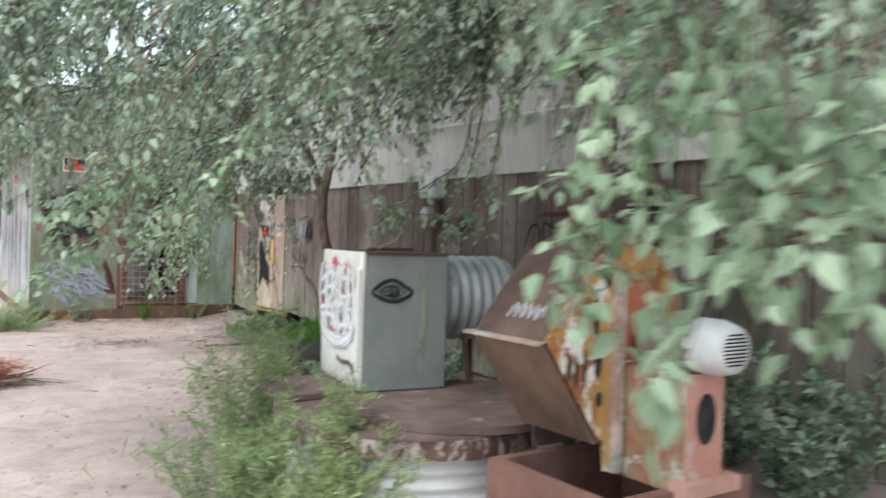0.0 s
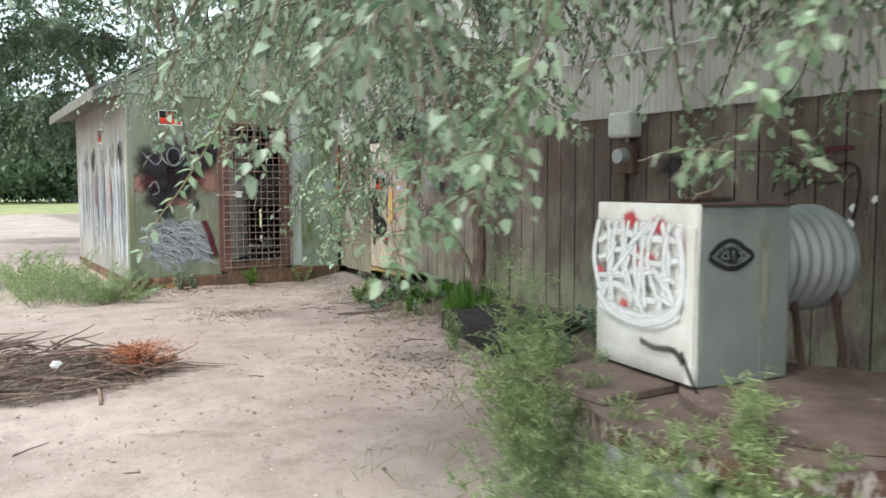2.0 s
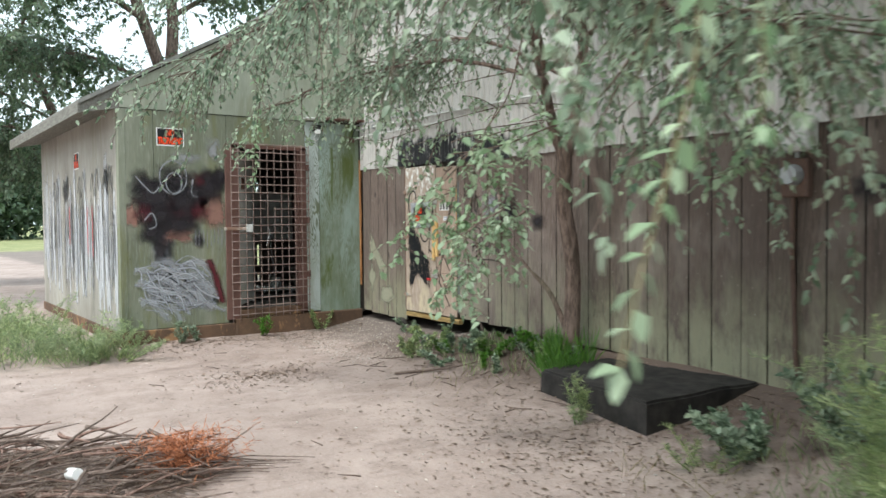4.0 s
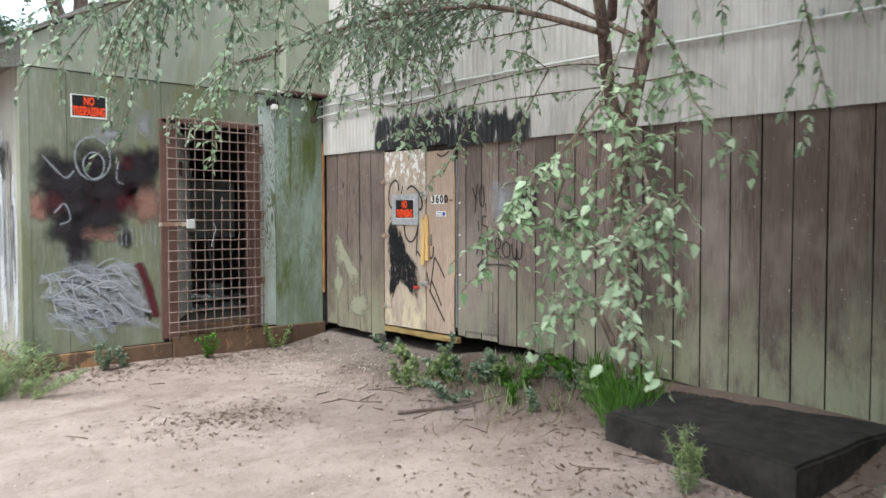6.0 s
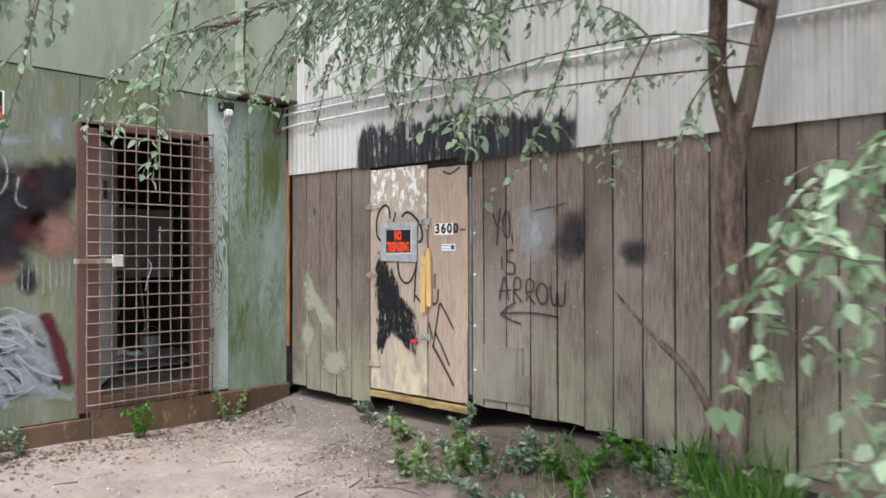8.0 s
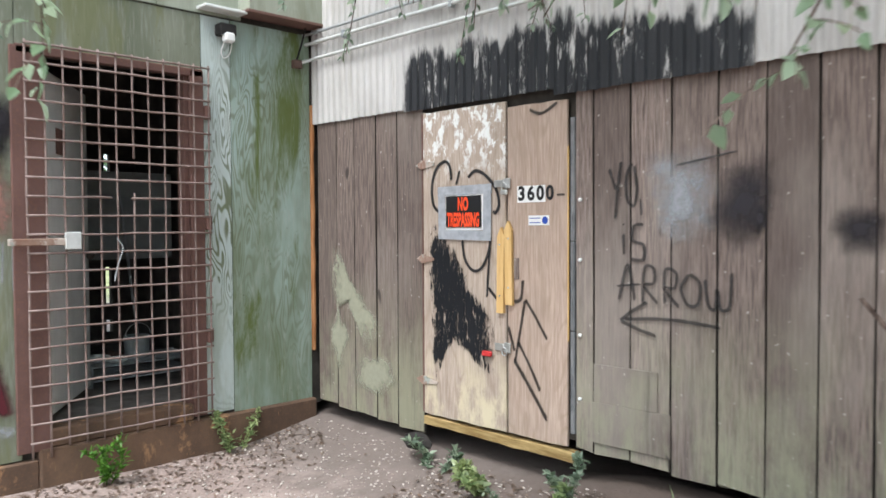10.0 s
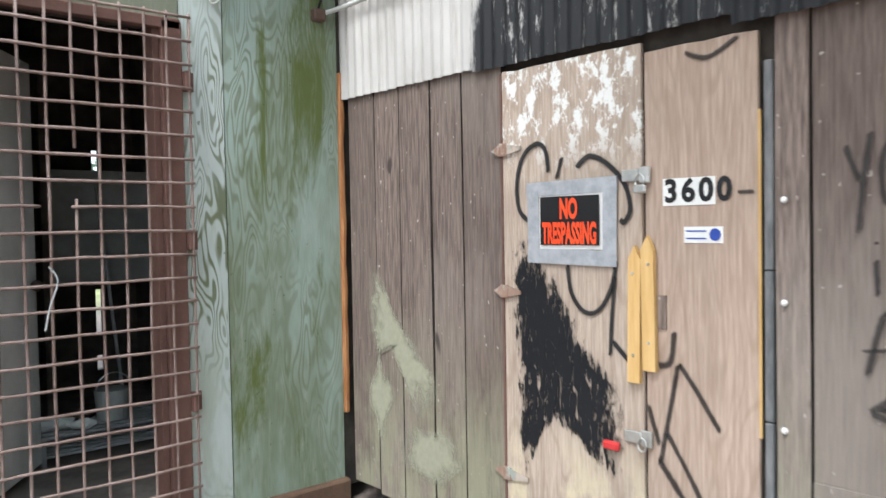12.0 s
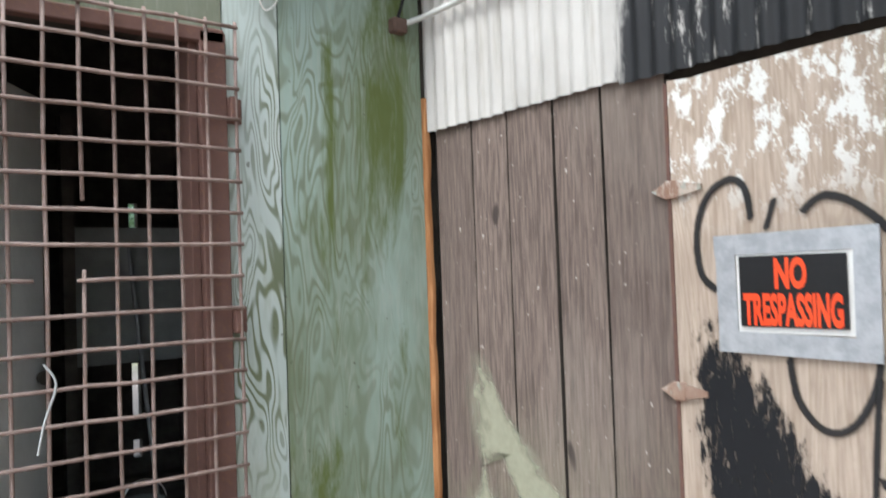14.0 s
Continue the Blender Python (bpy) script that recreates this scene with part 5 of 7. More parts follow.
part("rim", lid(bmesh.new(), (-2.25, -9.9), 0.87, 0.36, 0.47, 2.0, 0.035), LIDEDGE, PIT, "crumbling dark rim")
part("lower_lid", lid(bmesh.new(), (-2.26, -9.88), 0.88, 0.47, 0.485, 3.0, 0.02), DISC, PIT, "brown lower lid")
part("upper_lid", lid(bmesh.new(), (-2.05, -10.10), 0.72, 0.489, 0.535, 5.0, 0.012), DISC, PIT, "brown round upper lid")
part("plank", box(bmesh.new(), (-2.98, -9.5, 0.487), (-2.2, -8.86, 0.533), None, 0.006), DISC, PIT, "brown plank under the box")

BOXM = Matrix(((0.990, 0.143, 0, -2.495), (-0.143, 0.990, 0, -9.655), (0, 0, 1, 0.537), (0, 0, 0, 1)))
CASE = thing("steel_cabinet", (-2.2, -9.2, 0.537), "grey steel cabinet with a graffiti-covered white door and a painted eye", "cabinet")
bm = box(bmesh.new(), (0.0, 0, 0), (0.61, 0.82, 0.92), BOXM, 0.012)
part("body", bm, BOX_GREY, CASE)
bm = bmesh.new()
box(bm, (-0.03, -0.005, 0.015), (-0.002, 0.825, 0.93), BOXM, 0.006)
bmesh.ops.subdivide_edges(bm, edges=[e for e in bm.edges if e.calc_length() > 0.5], cuts=10, use_grid_fill=True)
inv = BOXM.inverted()
for v in bm.verts:
    q = inv @ v.co
    q.x += 0.012 * noise.noise((q.y * 3, q.z * 3, 1)) - 0.03 * max(0, 1 - abs(q.y - 0.12) / 0.1) * max(0, 1 - abs(q.z - 0.2) / 0.2)
    v.co = BOXM @ q
DOORW = part("door", bm, BOX_WHITE, CASE, "dented white door with red and black scrawl", True)
part("edge_fold", box(bmesh.new(), (-0.052, -0.006, 0.02), (-0.03, 0.05, 0.82), BOXM, 0.008), BOX_WHITE, CASE, "bent white edge of the door")
part("seam_strip", box(bmesh.new(), (0.40, -0.004, 0.01), (0.43, 0.0, 0.91), BOXM), BOX_GREY, CASE)
part("top_plate", box(bmesh.new(), (-0.01, -0.015, 0.92), (0.625, 0.83, 0.932), BOXM, 0.003), RUST, CASE, "rusty top plate")
part("bent_rod", tube(bmesh.new(), [BOXM @ Vector(p) for p in ((0.18, 0.3, 0.93), (0.22, 0.28, 0.97), (0.30, 0.25, 1.0), (0.34, 0.2, 1.08))], 0.009, 6), PALE_RUST, CASE, "bent rod on the top")
part("bent_rod", tube(bmesh.new(), [BOXM @ Vector(p) for p in ((0.12, 0.3, 0.945), (0.45, 0.28, 0.95))], 0.012, 6), RUST, CASE)
on_face = lambda a, b, d=0.0: BOXM @ Vector((-0.047 - d, 0.46 + (a - 0.47) * 1.25, 0.60 + (b - 0.60) * 1.2))
on_flank = lambda a, b, d=0.0: BOXM @ Vector((a, -0.006 - d, b))
brd = random.Random(8)
paint("scrawl", SP_FADED, DOORW, "grey and black spray under the lattice", (), [oval(0.68, 0.76, 0.05, 0.05, 12, 0, 0.3, 1), oval(0.52, 0.66, 0.1, 0.06, 16, 0.2, 0.3, 2), oval(0.28, 0.66, 0.05, 0.05, 14, 0, 0.3, 3), oval(0.66, 0.56, 0.06, 0.07, 14, 0, 0.3, 5), oval(0.42, 0.5, 0.1, 0.04, 14, 0.2, 0.35, 6)], on_face)
paint("scrawl", SP_RED, DOORW, "red spray patches", (), [oval(0.50, 0.80, 0.09, 0.06, 14, 0.1, 0.3, 3), oval(0.30, 0.77, 0.09, 0.06, 14, 0.1, 0.3, 13), oval(0.42, 0.62, 0.13, 0.08, 14, 0.1, 0.3, 14), oval(0.73, 0.55, 0.05, 0.06, 12, 0, 0.3, 4), oval(0.54, 0.40, 0.05, 0.05, 12, 0, 0.3, 7), oval(0.17, 0.70, 0.03, 0.05, 10, 0, 0.3, 8)], on_face, 0.001)
lattice = [(0.05, [(0.74, 0.68), (0.6, 0.74), (0.4, 0.72), (0.2, 0.72)]), (0.04, [(0.74, 0.60), (0.55, 0.66), (0.35, 0.61), (0.18, 0.64)]), (0.04, [(0.74, 0.52), (0.55, 0.54), (0.4, 0.58), (0.2, 0.54)]), (0.05, [(0.75, 0.46), (0.6, 0.49), (0.4, 0.44), (0.2, 0.48)]), (0.1, [(0.74, 0.40), (0.5, 0.35), (0.3, 0.36), (0.18, 0.42)])]
for i in range(13):
    a = 0.74 - 0.045 * i + brd.uniform(-0.015, 0.015)
    lattice.append((brd.uniform(0.03, 0.05), [(a, 0.80), (a - brd.uniform(-0.05, 0.06), 0.6), (a - brd.uniform(-0.06, 0.08), 0.4)]))
for i in range(14):
    a, b = brd.uniform(0.3, 0.74), brd.uniform(0.42, 0.76)
    lattice.append((0.034, [(a, b), (a - brd.uniform(0.05, 0.16), b - brd.uniform(-0.15, 0.16))]))
lattice.append((0.06, [(0.2, 0.78), (0.16, 0.6), (0.2, 0.42), (0.4, 0.34), (0.62, 0.36), (0.74, 0.44)]))
for i, line in enumerate(lattice):
    paint("spray_stroke", SP_LATTICE, DOORW, "", [line], (), on_face, 0.002 + 0.00012 * i)
paint("scrawl", SP_FADED, DOORW, "smoky streak under the scrawl", [(0.05, [(0.42, 0.26), (0.32, 0.24), (0.2, 0.25), (0.14, 0.2)]), (0.04, [(0.16, 0.26), (0.1, 0.16), (0.04, 0.08)])], (), on_face, 0.008)
paint("eye_mark", SP_BLACK, CASE, "black painted eye", [(0.04, [(0.045, 0.665), (0.12, 0.725), (0.20, 0.745), (0.28, 0.705), (0.335, 0.66), (0.25, 0.61), (0.17, 0.605), (0.09, 0.635), (0.045, 0.665)])], [[(0.05, 0.668), (0.12, 0.72), (0.2, 0.74), (0.28, 0.705), (0.33, 0.66), (0.25, 0.61), (0.17, 0.605), (0.09, 0.635)], [(0.09, 0.67), (0.2, 0.71), (0.29, 0.66), (0.19, 0.63)]], on_flank)
paint("eye_mark", SP_SCRIBBLE, CASE, "pale marks inside the painted eye", [(0.016, [(0.15, 0.69), (0.13, 0.665), (0.17, 0.655), (0.16, 0.70)]), (0.018, [(0.2, 0.70), (0.21, 0.64)]), (0.016, [(0.24, 0.69), (0.26, 0.66), (0.235, 0.65)])], (), on_flank, 0.002)
paint("rust_streak", MILDEW, CASE, "faint brown streak", (), [[(0.36, 0.92), (0.46, 0.92), (0.47, 0.5), (0.44, 0.1), (0.38, 0.1)]], on_flank)

DRUM = thing("culvert_drum", (-1.55, -9.45, 0.5), "horizontal corrugated steel drum behind the cabinet", "drum")


def drum_mesh():
    bm = bmesh.new()
    c0 = BOXM @ Vector((0.61, 0.36, 0.60))
    ax = (BOXM.to_3x3() @ Vector((1, 0, 0))).normalized()
    up, sd = Vector((0, 0, 1)), (BOXM.to_3x3() @ Vector((0, 1, 0))).normalized()
    rows, seg = [], 44
    for k in range(64):
        s = 0.62 * k / 63
        r = 0.30 + 0.013 * math.sin(2 * math.pi * s / 0.088)
        if k == 63:
            r = 0.27
        rows.append([bm.verts.new(c0 + ax * s + (up * math.sin(t) + sd * math.cos(t)) * r) for t in (2 * math.pi * i / seg for i in range(seg))])
    for a, b in zip(rows, rows[1:]):
        for i in range(seg):
            bm.faces.new((a[i], a[(i + 1) % seg], b[(i + 1) % seg], b[i]))
    bm.faces.new(rows[-1])
    return bm


part("shell", drum_mesh(), GALV, DRUM, "", True)
for s, o in ((0.2, -0.2), (0.5, -0.22), (0.2, 0.25), (0.5, 0.25)):
    p = BOXM @ Vector((0.61 + s, 0.36 + o, 0.42))
    q = BOXM @ Vector((0.61 + s + 0.1, 0.36 + o * 1.5, -0.55))
    part("leg", tube(bmesh.new(), [p, (p + q) / 2, q], 0.022, 6), RUST, DRUM, "dark angle-iron leg")

# ---- rusty hooded machine with a motor ----
MACH = thing("hopper_machine", (-1.9, -11.3, 0), "rusty old feed machine with a curved hood, chute and electric motor", "machine")
E_AX, H_AX, P0 = Vector((0, 1, 0)), Vector((1, 0, 0)), Vector((-2.57, -11.51, 0))
LEN = 0.52


def mach(h, z, d):
    """Machine frame: h along the side plate, z up, d out towards the motor."""
    return P0 + H_AX * h - E_AX * d + Vector((0, 0, z))


HOOD_LINE = spline([(0.0, 1.10, 0), (0.13, 1.27, 0), (0.29, 1.46, 0), (0.45, 1.58, 0), (0.60, 1.60, 0), (0.76, 1.54, 0), (0.89, 1.40, 0), (0.95, 1.15, 0)], 5)
outline = [(p.x, p.y) for p in HOOD_LINE] + [(0.95, 0.46), (0.42, 0.46), (0.40, 0.62), (0.35, 0.61)]
part("side_plate", prism(bmesh.new(), outline, lambda a, b, d: mach(a, b, d), -0.02), ORANGE_PLATE, MACH, "side plate with flaking orange and white paint")
part("rear_plate", prism(bmesh.new(), outline, lambda a, b, d: mach(a, b, -LEN + d), -0.02), RUST, MACH)
bm = bmesh.new()
top = [(p.x, p.y) for p in HOOD_LINE]
for (a0, b0), (a1, b1) in zip(top, top[1:]):
    vs = [bm.verts.new(mach(a, b, d)) for a, b, d in ((a0, b0, -0.012), (a1, b1, -0.012), (a1, b1, -LEN), (a0, b0, -LEN))]
    bm.faces.new(vs)
bmesh.ops.remove_doubles(bm, verts=bm.verts[:], dist=0.001)
bmesh.ops.solidify(bm, geom=bm.faces[:], thickness=0.012)
part("hood", bm, RUST, MACH, "curved brown hood", True)
bm = prism(bmesh.new(), [(-0.02, 1.10), (0.34, 0.60), (0.37, 0.61), (0.01, 1.11)], lambda a, b, d: mach(a, b, -d), LEN + 0.01)
part("chute", bm, m_rust("chute_rust", (0.12, 0.075, 0.055), (0.23, 0.15, 0.11)), MACH, "sloping brown chute")
bm = prism(bmesh.new(), [(-0.05, 1.095), (0.02, 1.095), (0.02, 1.11), (-0.05, 1.11)], lambda a, b, d: mach(a, b, -d), LEN + 0.05)
part("chute_lip", bm, PALE_RUST, MACH, "bright worn lip")
bm = bmesh.new()
for (a0, b0), (a1, b1) in zip(top[3:], top[4:]):
    n1 = Vector((b0 - b1, a1 - a0)).normalized() * 0.035
    vs = [bm.verts.new(mach(a, b, 0.006)) for a, b in ((a0, b0), (a1, b1), (a1 - n1.x, b1 - n1.y), (a0 - n1.x, b0 - n1.y))]
    bm.faces.new(vs)
part("plate_band", bm, PALE_RUST, MACH, "pale painted band along the hood's rim")
part("flange", prism(bmesh.new(), [(0.43, 0.46), (0.48, 0.46), (0.48, 1.42), (0.43, 1.38)], lambda a, b, d: mach(a, b, d), 0.05), PALE_RUST, MACH, "upright pale painted flange")
bars = [(x + 0.055, z + 0.02, w, q) for x, z, w, q in [(0.10, 0.97, 0.025, 0.14), (0.145, 0.94, 0.025, 0.15), (0.20, 0.95, 0.022, 0.2), (0.29, 0.98, 0.05, 0.16), (0.30, 0.80, 0.045, 0.07), (0.27, 1.2, 0.04, 0.2), (0.34, 1.4, 0.04, 0.14)]]
for a, b, w, hh in bars:
    part("paint_bar", prism(bmesh.new(), oval(a, b, w / 2, hh / 2, 10, 0, 0.12, int(a * 100)), lambda p, q, d: mach(p, q, 0.004 + d), 0.001), BLACK_GAP, MACH, "black painted bar")
onhood = lambda a, b, d=0.0: mach(0.06 + b * 0.78, 1.19 + b * 0.98, -a) + Vector((-0.011, -0.006, 0.009))
paint("hood_scrawl", SP_WHITE, MACH, "white scrawl on the hood", [(0.016, [(0.10 + 0.05 * i, 0.01), (0.12 + 0.05 * i, 0.07), (0.14 + 0.05 * i, 0.0), (0.15 + 0.05 * i, 0.06)]) for i in range(5)], (), onhood)
bm = bmesh.new()
tube(bm, [mach(0.62 + 0.035 * math.cos(t), 1.63 + 0.055 * math.sin(t), -0.02) for t in np.linspace(0, 2 * math.pi, 15)], 0.010, 6, False)
part("lifting_eye", bm, PALE_RUST, MACH, "lifting eye")
# motor stand: a box standing out from the plate
bm = prism(bmesh.new(), [(0.50, 0.44), (0.75, 0.44), (0.75, 0.98), (0.50, 0.98)], lambda a, b, d: mach(a, b, 0.002 + d), 0.40)
stand = part("motor_stand", bm, m_rust("stand_rust", (0.2, 0.12, 0.06), (0.34, 0.24, 0.15), [(0.3, 0.12, 0.08), (0.42, 0.4, 0.33)], 0.3), MACH, "rusty motor stand with an oval hole")
part("stand_face", prism(bmesh.new(), [(0.50, 0.44), (0.76, 0.44), (0.76, 0.99), (0.50, 0.99)], lambda a, b, d: mach(a, b, 0.403 + d), 0.006), m_rust("salmon_paint", (0.42, 0.2, 0.15), (0.55, 0.3, 0.24), [(0.5, 0.4, 0.35)], 0.3), stand, "salmon painted end of the stand")
# A flat black disc; the hole's inner shade is only its colour.
part("oval_hole", prism(bmesh.new(), oval(0.635, 0.78, 0.07, 0.12, 20, 0, 0), lambda a, b, d: mach(a, b, 0.410 + d), 0.002), BLACK_GAP, stand, "dark oval hole")
part("foot_plate", prism(bmesh.new(), [(0.44, 0.44), (0.84, 0.44), (0.84, 0.51), (0.44, 0.51)], lambda a, b, d: mach(a, b, 0.36 + d), 0.1), m_rust("salmon_foot", (0.42, 0.22, 0.17), (0.52, 0.32, 0.26)), stand)
part("gear_patch", prism(bmesh.new(), oval(0.60, 1.18, 0.17, 0.22, 20, 0, 0.08), lambda a, b, d: mach(a, b, 0.004 + d), 0.02), m_rust("red_oxide", (0.36, 0.1, 0.055), (0.5, 0.17, 0.1)), MACH, "red oxide bearing plate")


def motor_mesh(d0, d1, r, seg=28, ribs=False):
    bm = bmesh.new()
    rows = []
    steps = 40 if ribs else 10
    for k in range(steps + 1):
        s = k / steps
        rr = r * (1 - (0.05 if ribs and k % 2 else 0)) if ribs else r * (1.0 - 0.18 * max(0, s - 0.6) / 0.4)
        c = mach(0.64, 1.115, d0 + (d1 - d0) * s)
        rows.append([bm.verts.new(c + (H_AX * math.cos(t) + Vector((0, 0, 1)) * math.sin(t)) * rr) for t in (2 * math.pi * i / seg for i in range(seg))])
    for a, b in zip(rows, rows[1:]):
        for i in range(seg):
            bm.faces.new((a[i], a[(i + 1) % seg], b[(i + 1) % seg], b[i]))
    bm.faces.new(rows[0][::-1])
    bm.faces.new(rows[-1])
    bmesh.ops.recalc_face_normals(bm, faces=bm.faces[:])
    return bm


motor = part("motor", motor_mesh(0.08, 0.36, 0.118, 28, True), m_plain("grey_brown_motor", (0.16, 0.14, 0.11), (0.28, 0.26, 0.22), 10, 0.6), MACH, "ribbed motor body")
part("fan_cover", motor_mesh(0.36, 0.55, 0.13), PLASTIC_WHITE, motor, "pale grey fan cover", True)
for i in range(9):
    z = 1.115 + 0.017 * (i - 4)
    hw = math.sqrt(max(0.0004, 0.088 ** 2 - (z - 1.115) ** 2))
    # Slots are thin black bars coloured like shaded openings.
    part("grille_slot", prism(bmesh.new(), [(0.64 - hw, z - 0.004), (0.64 + hw, z - 0.004), (0.64 + hw, z + 0.004), (0.64 - hw, z + 0.004)], lambda a, b, d: mach(a, b, 0.5505 + d), 0.001), BLACK_GAP, motor)
part("motor_foot", prism(bmesh.new(), [(0.54, 0.98), (0.74, 0.98), (0.68, 1.04), (0.60, 1.04)], lambda a, b, d: mach(a, b, 0.12 + d), 0.14), RUST, motor)
# trough under the chute
TROUGH = m_rust("trough_rust", (0.14, 0.07, 0.055), (0.23, 0.125, 0.1))
for h0, h1, d0, d1 in ((0.04, 1.0, 0.34, 0.40), (0.04, 1.0, -0.44, -0.38), (0.04, 0.10, -0.377, 0.337), (0.94, 1.0, -0.377, 0.337)):
    part("trough_wall", prism(bmesh.new(), [(h0, -0.12), (h1, -0.12), (h1, 0.47), (h0, 0.47)], lambda a, b, d: mach(a, b, d0 + d * (d1 - d0)), 1.0), TROUGH, MACH, "brown rusty trough wall")
part("trough_floor", prism(bmesh.new(), [(0.0, 0.0), (0.88, 0.0), (0.88, 0.05), (0.0, 0.05)], lambda a, b, d: mach(a + 0.08, b, -0.40 + d), 0.76), BLACK_GAP, MACH)

# ---- stone by the doors, stakes ----
bm = bmesh.new()
bmesh.ops.create_icosphere(bm, subdivisions=2, radius=0.09, matrix=Matrix.Translation((-0.16, -1.30, 0.19)) @ Matrix.Diagonal((0.7, 1.3, 0.6, 1)))
for v in bm.verts:
    v.co += Vector((noise.noise(v.co * 9), 0, noise.noise(v.co * 9 + Vector((3, 3, 3))))) * 0.03
solid("stone", bm, CONCRETE, "grey stone under the door sill", "stone")

# ---- plants ----
def leaf_cloud(items, name, material):
    """Leaves from (place, along, flat, length, width): pointed ovals folded along the rib, in one mesh."""
    n = len(items)
    pos = np.array([i[0] for i in items], float)
    a = np.array([i[1] for i in items], float)
    f = np.array([i[2] for i in items], float)
    ln = np.array([i[3] for i in items], float)[:, None]
    wd = np.array([i[4] for i in items], float)[:, None]
    a /= np.linalg.norm(a, axis=1)[:, None] + 1e-9
    s = np.cross(a, f)
    s /= np.linalg.norm(s, axis=1)[:, None] + 1e-9
    nn = np.cross(s, a)
    droop = -0.12 * ln * nn
    v = np.stack([pos, pos + a * ln * 0.35 + s * wd * 0.5 + nn * wd * 0.18, pos + a * ln * 0.4, pos + a * ln * 0.35 - s * wd * 0.5 + nn * wd * 0.18,
                  pos + a * ln * 0.75 + s * wd * 0.3 + nn * wd * 0.1 + droop * 0.4, pos + a * ln * 0.75 - s * wd * 0.3 + nn * wd * 0.1 + droop * 0.4, pos + a * ln + droop], 1).reshape(-1, 3)
    me = bpy.data.meshes.new(name)
    b = (np.arange(n) * 7)[:, None]
    tri = np.concatenate([b + np.array([[0, 2, 1]]), b + np.array([[0, 3, 2]])], 0)
    four = np.concatenate([b + np.array([[1, 2, 6, 4]]), b + np.array([[2, 3, 5, 6]])], 0)
    me.vertices.add(len(v))
    me.vertices.foreach_set("co", v.ravel())
    me.loops.add(tri.size + four.size)
    me.loops.foreach_set("vertex_index", np.concatenate([tri.ravel(), four.ravel()]))
    me.polygons.add(len(tri) + len(four))
    me.polygons.foreach_set("loop_start", np.concatenate([np.arange(len(tri)) * 3, len(tri) * 3 + np.arange(len(four)) * 4]))
    me.materials.append(material)
    me.update(calc_edges=True)
    me.validate()
    return me


def droop_twig(r, start, way, length, sag, steps=7):
    pts, p, d = [Vector(start)], Vector(start), Vector(way).normalized()
    for _ in range(steps):
        d = (d + Vector((r.uniform(-0.14, 0.14), r.uniform(-0.14, 0.14), r.uniform(-0.1, 0.1) - sag))).normalized()
        p = p + d * length / steps
        pts.append(p.copy())
    return pts


def leaves_on(r, line, per_m, size, out, wide=0.55):
    for a, b in zip(line, line[1:]):
        seg = (b - a)
        for _ in range(max(1, int(seg.length * per_m + r.random()))):
            p = a + seg * r.random()
            side = Vector((r.uniform(-1, 1), r.uniform(-1, 1), r.uniform(-0.9, 0.25)))
            d = (seg.normalized() * 0.6 + side).normalized()
            flat = Vector((r.uniform(-0.7, 0.7), r.uniform(-0.7, 0.7), 1))
            k = size * r.uniform(0.6, 1.25)
            out.append((p, d, flat, k, k * wide))


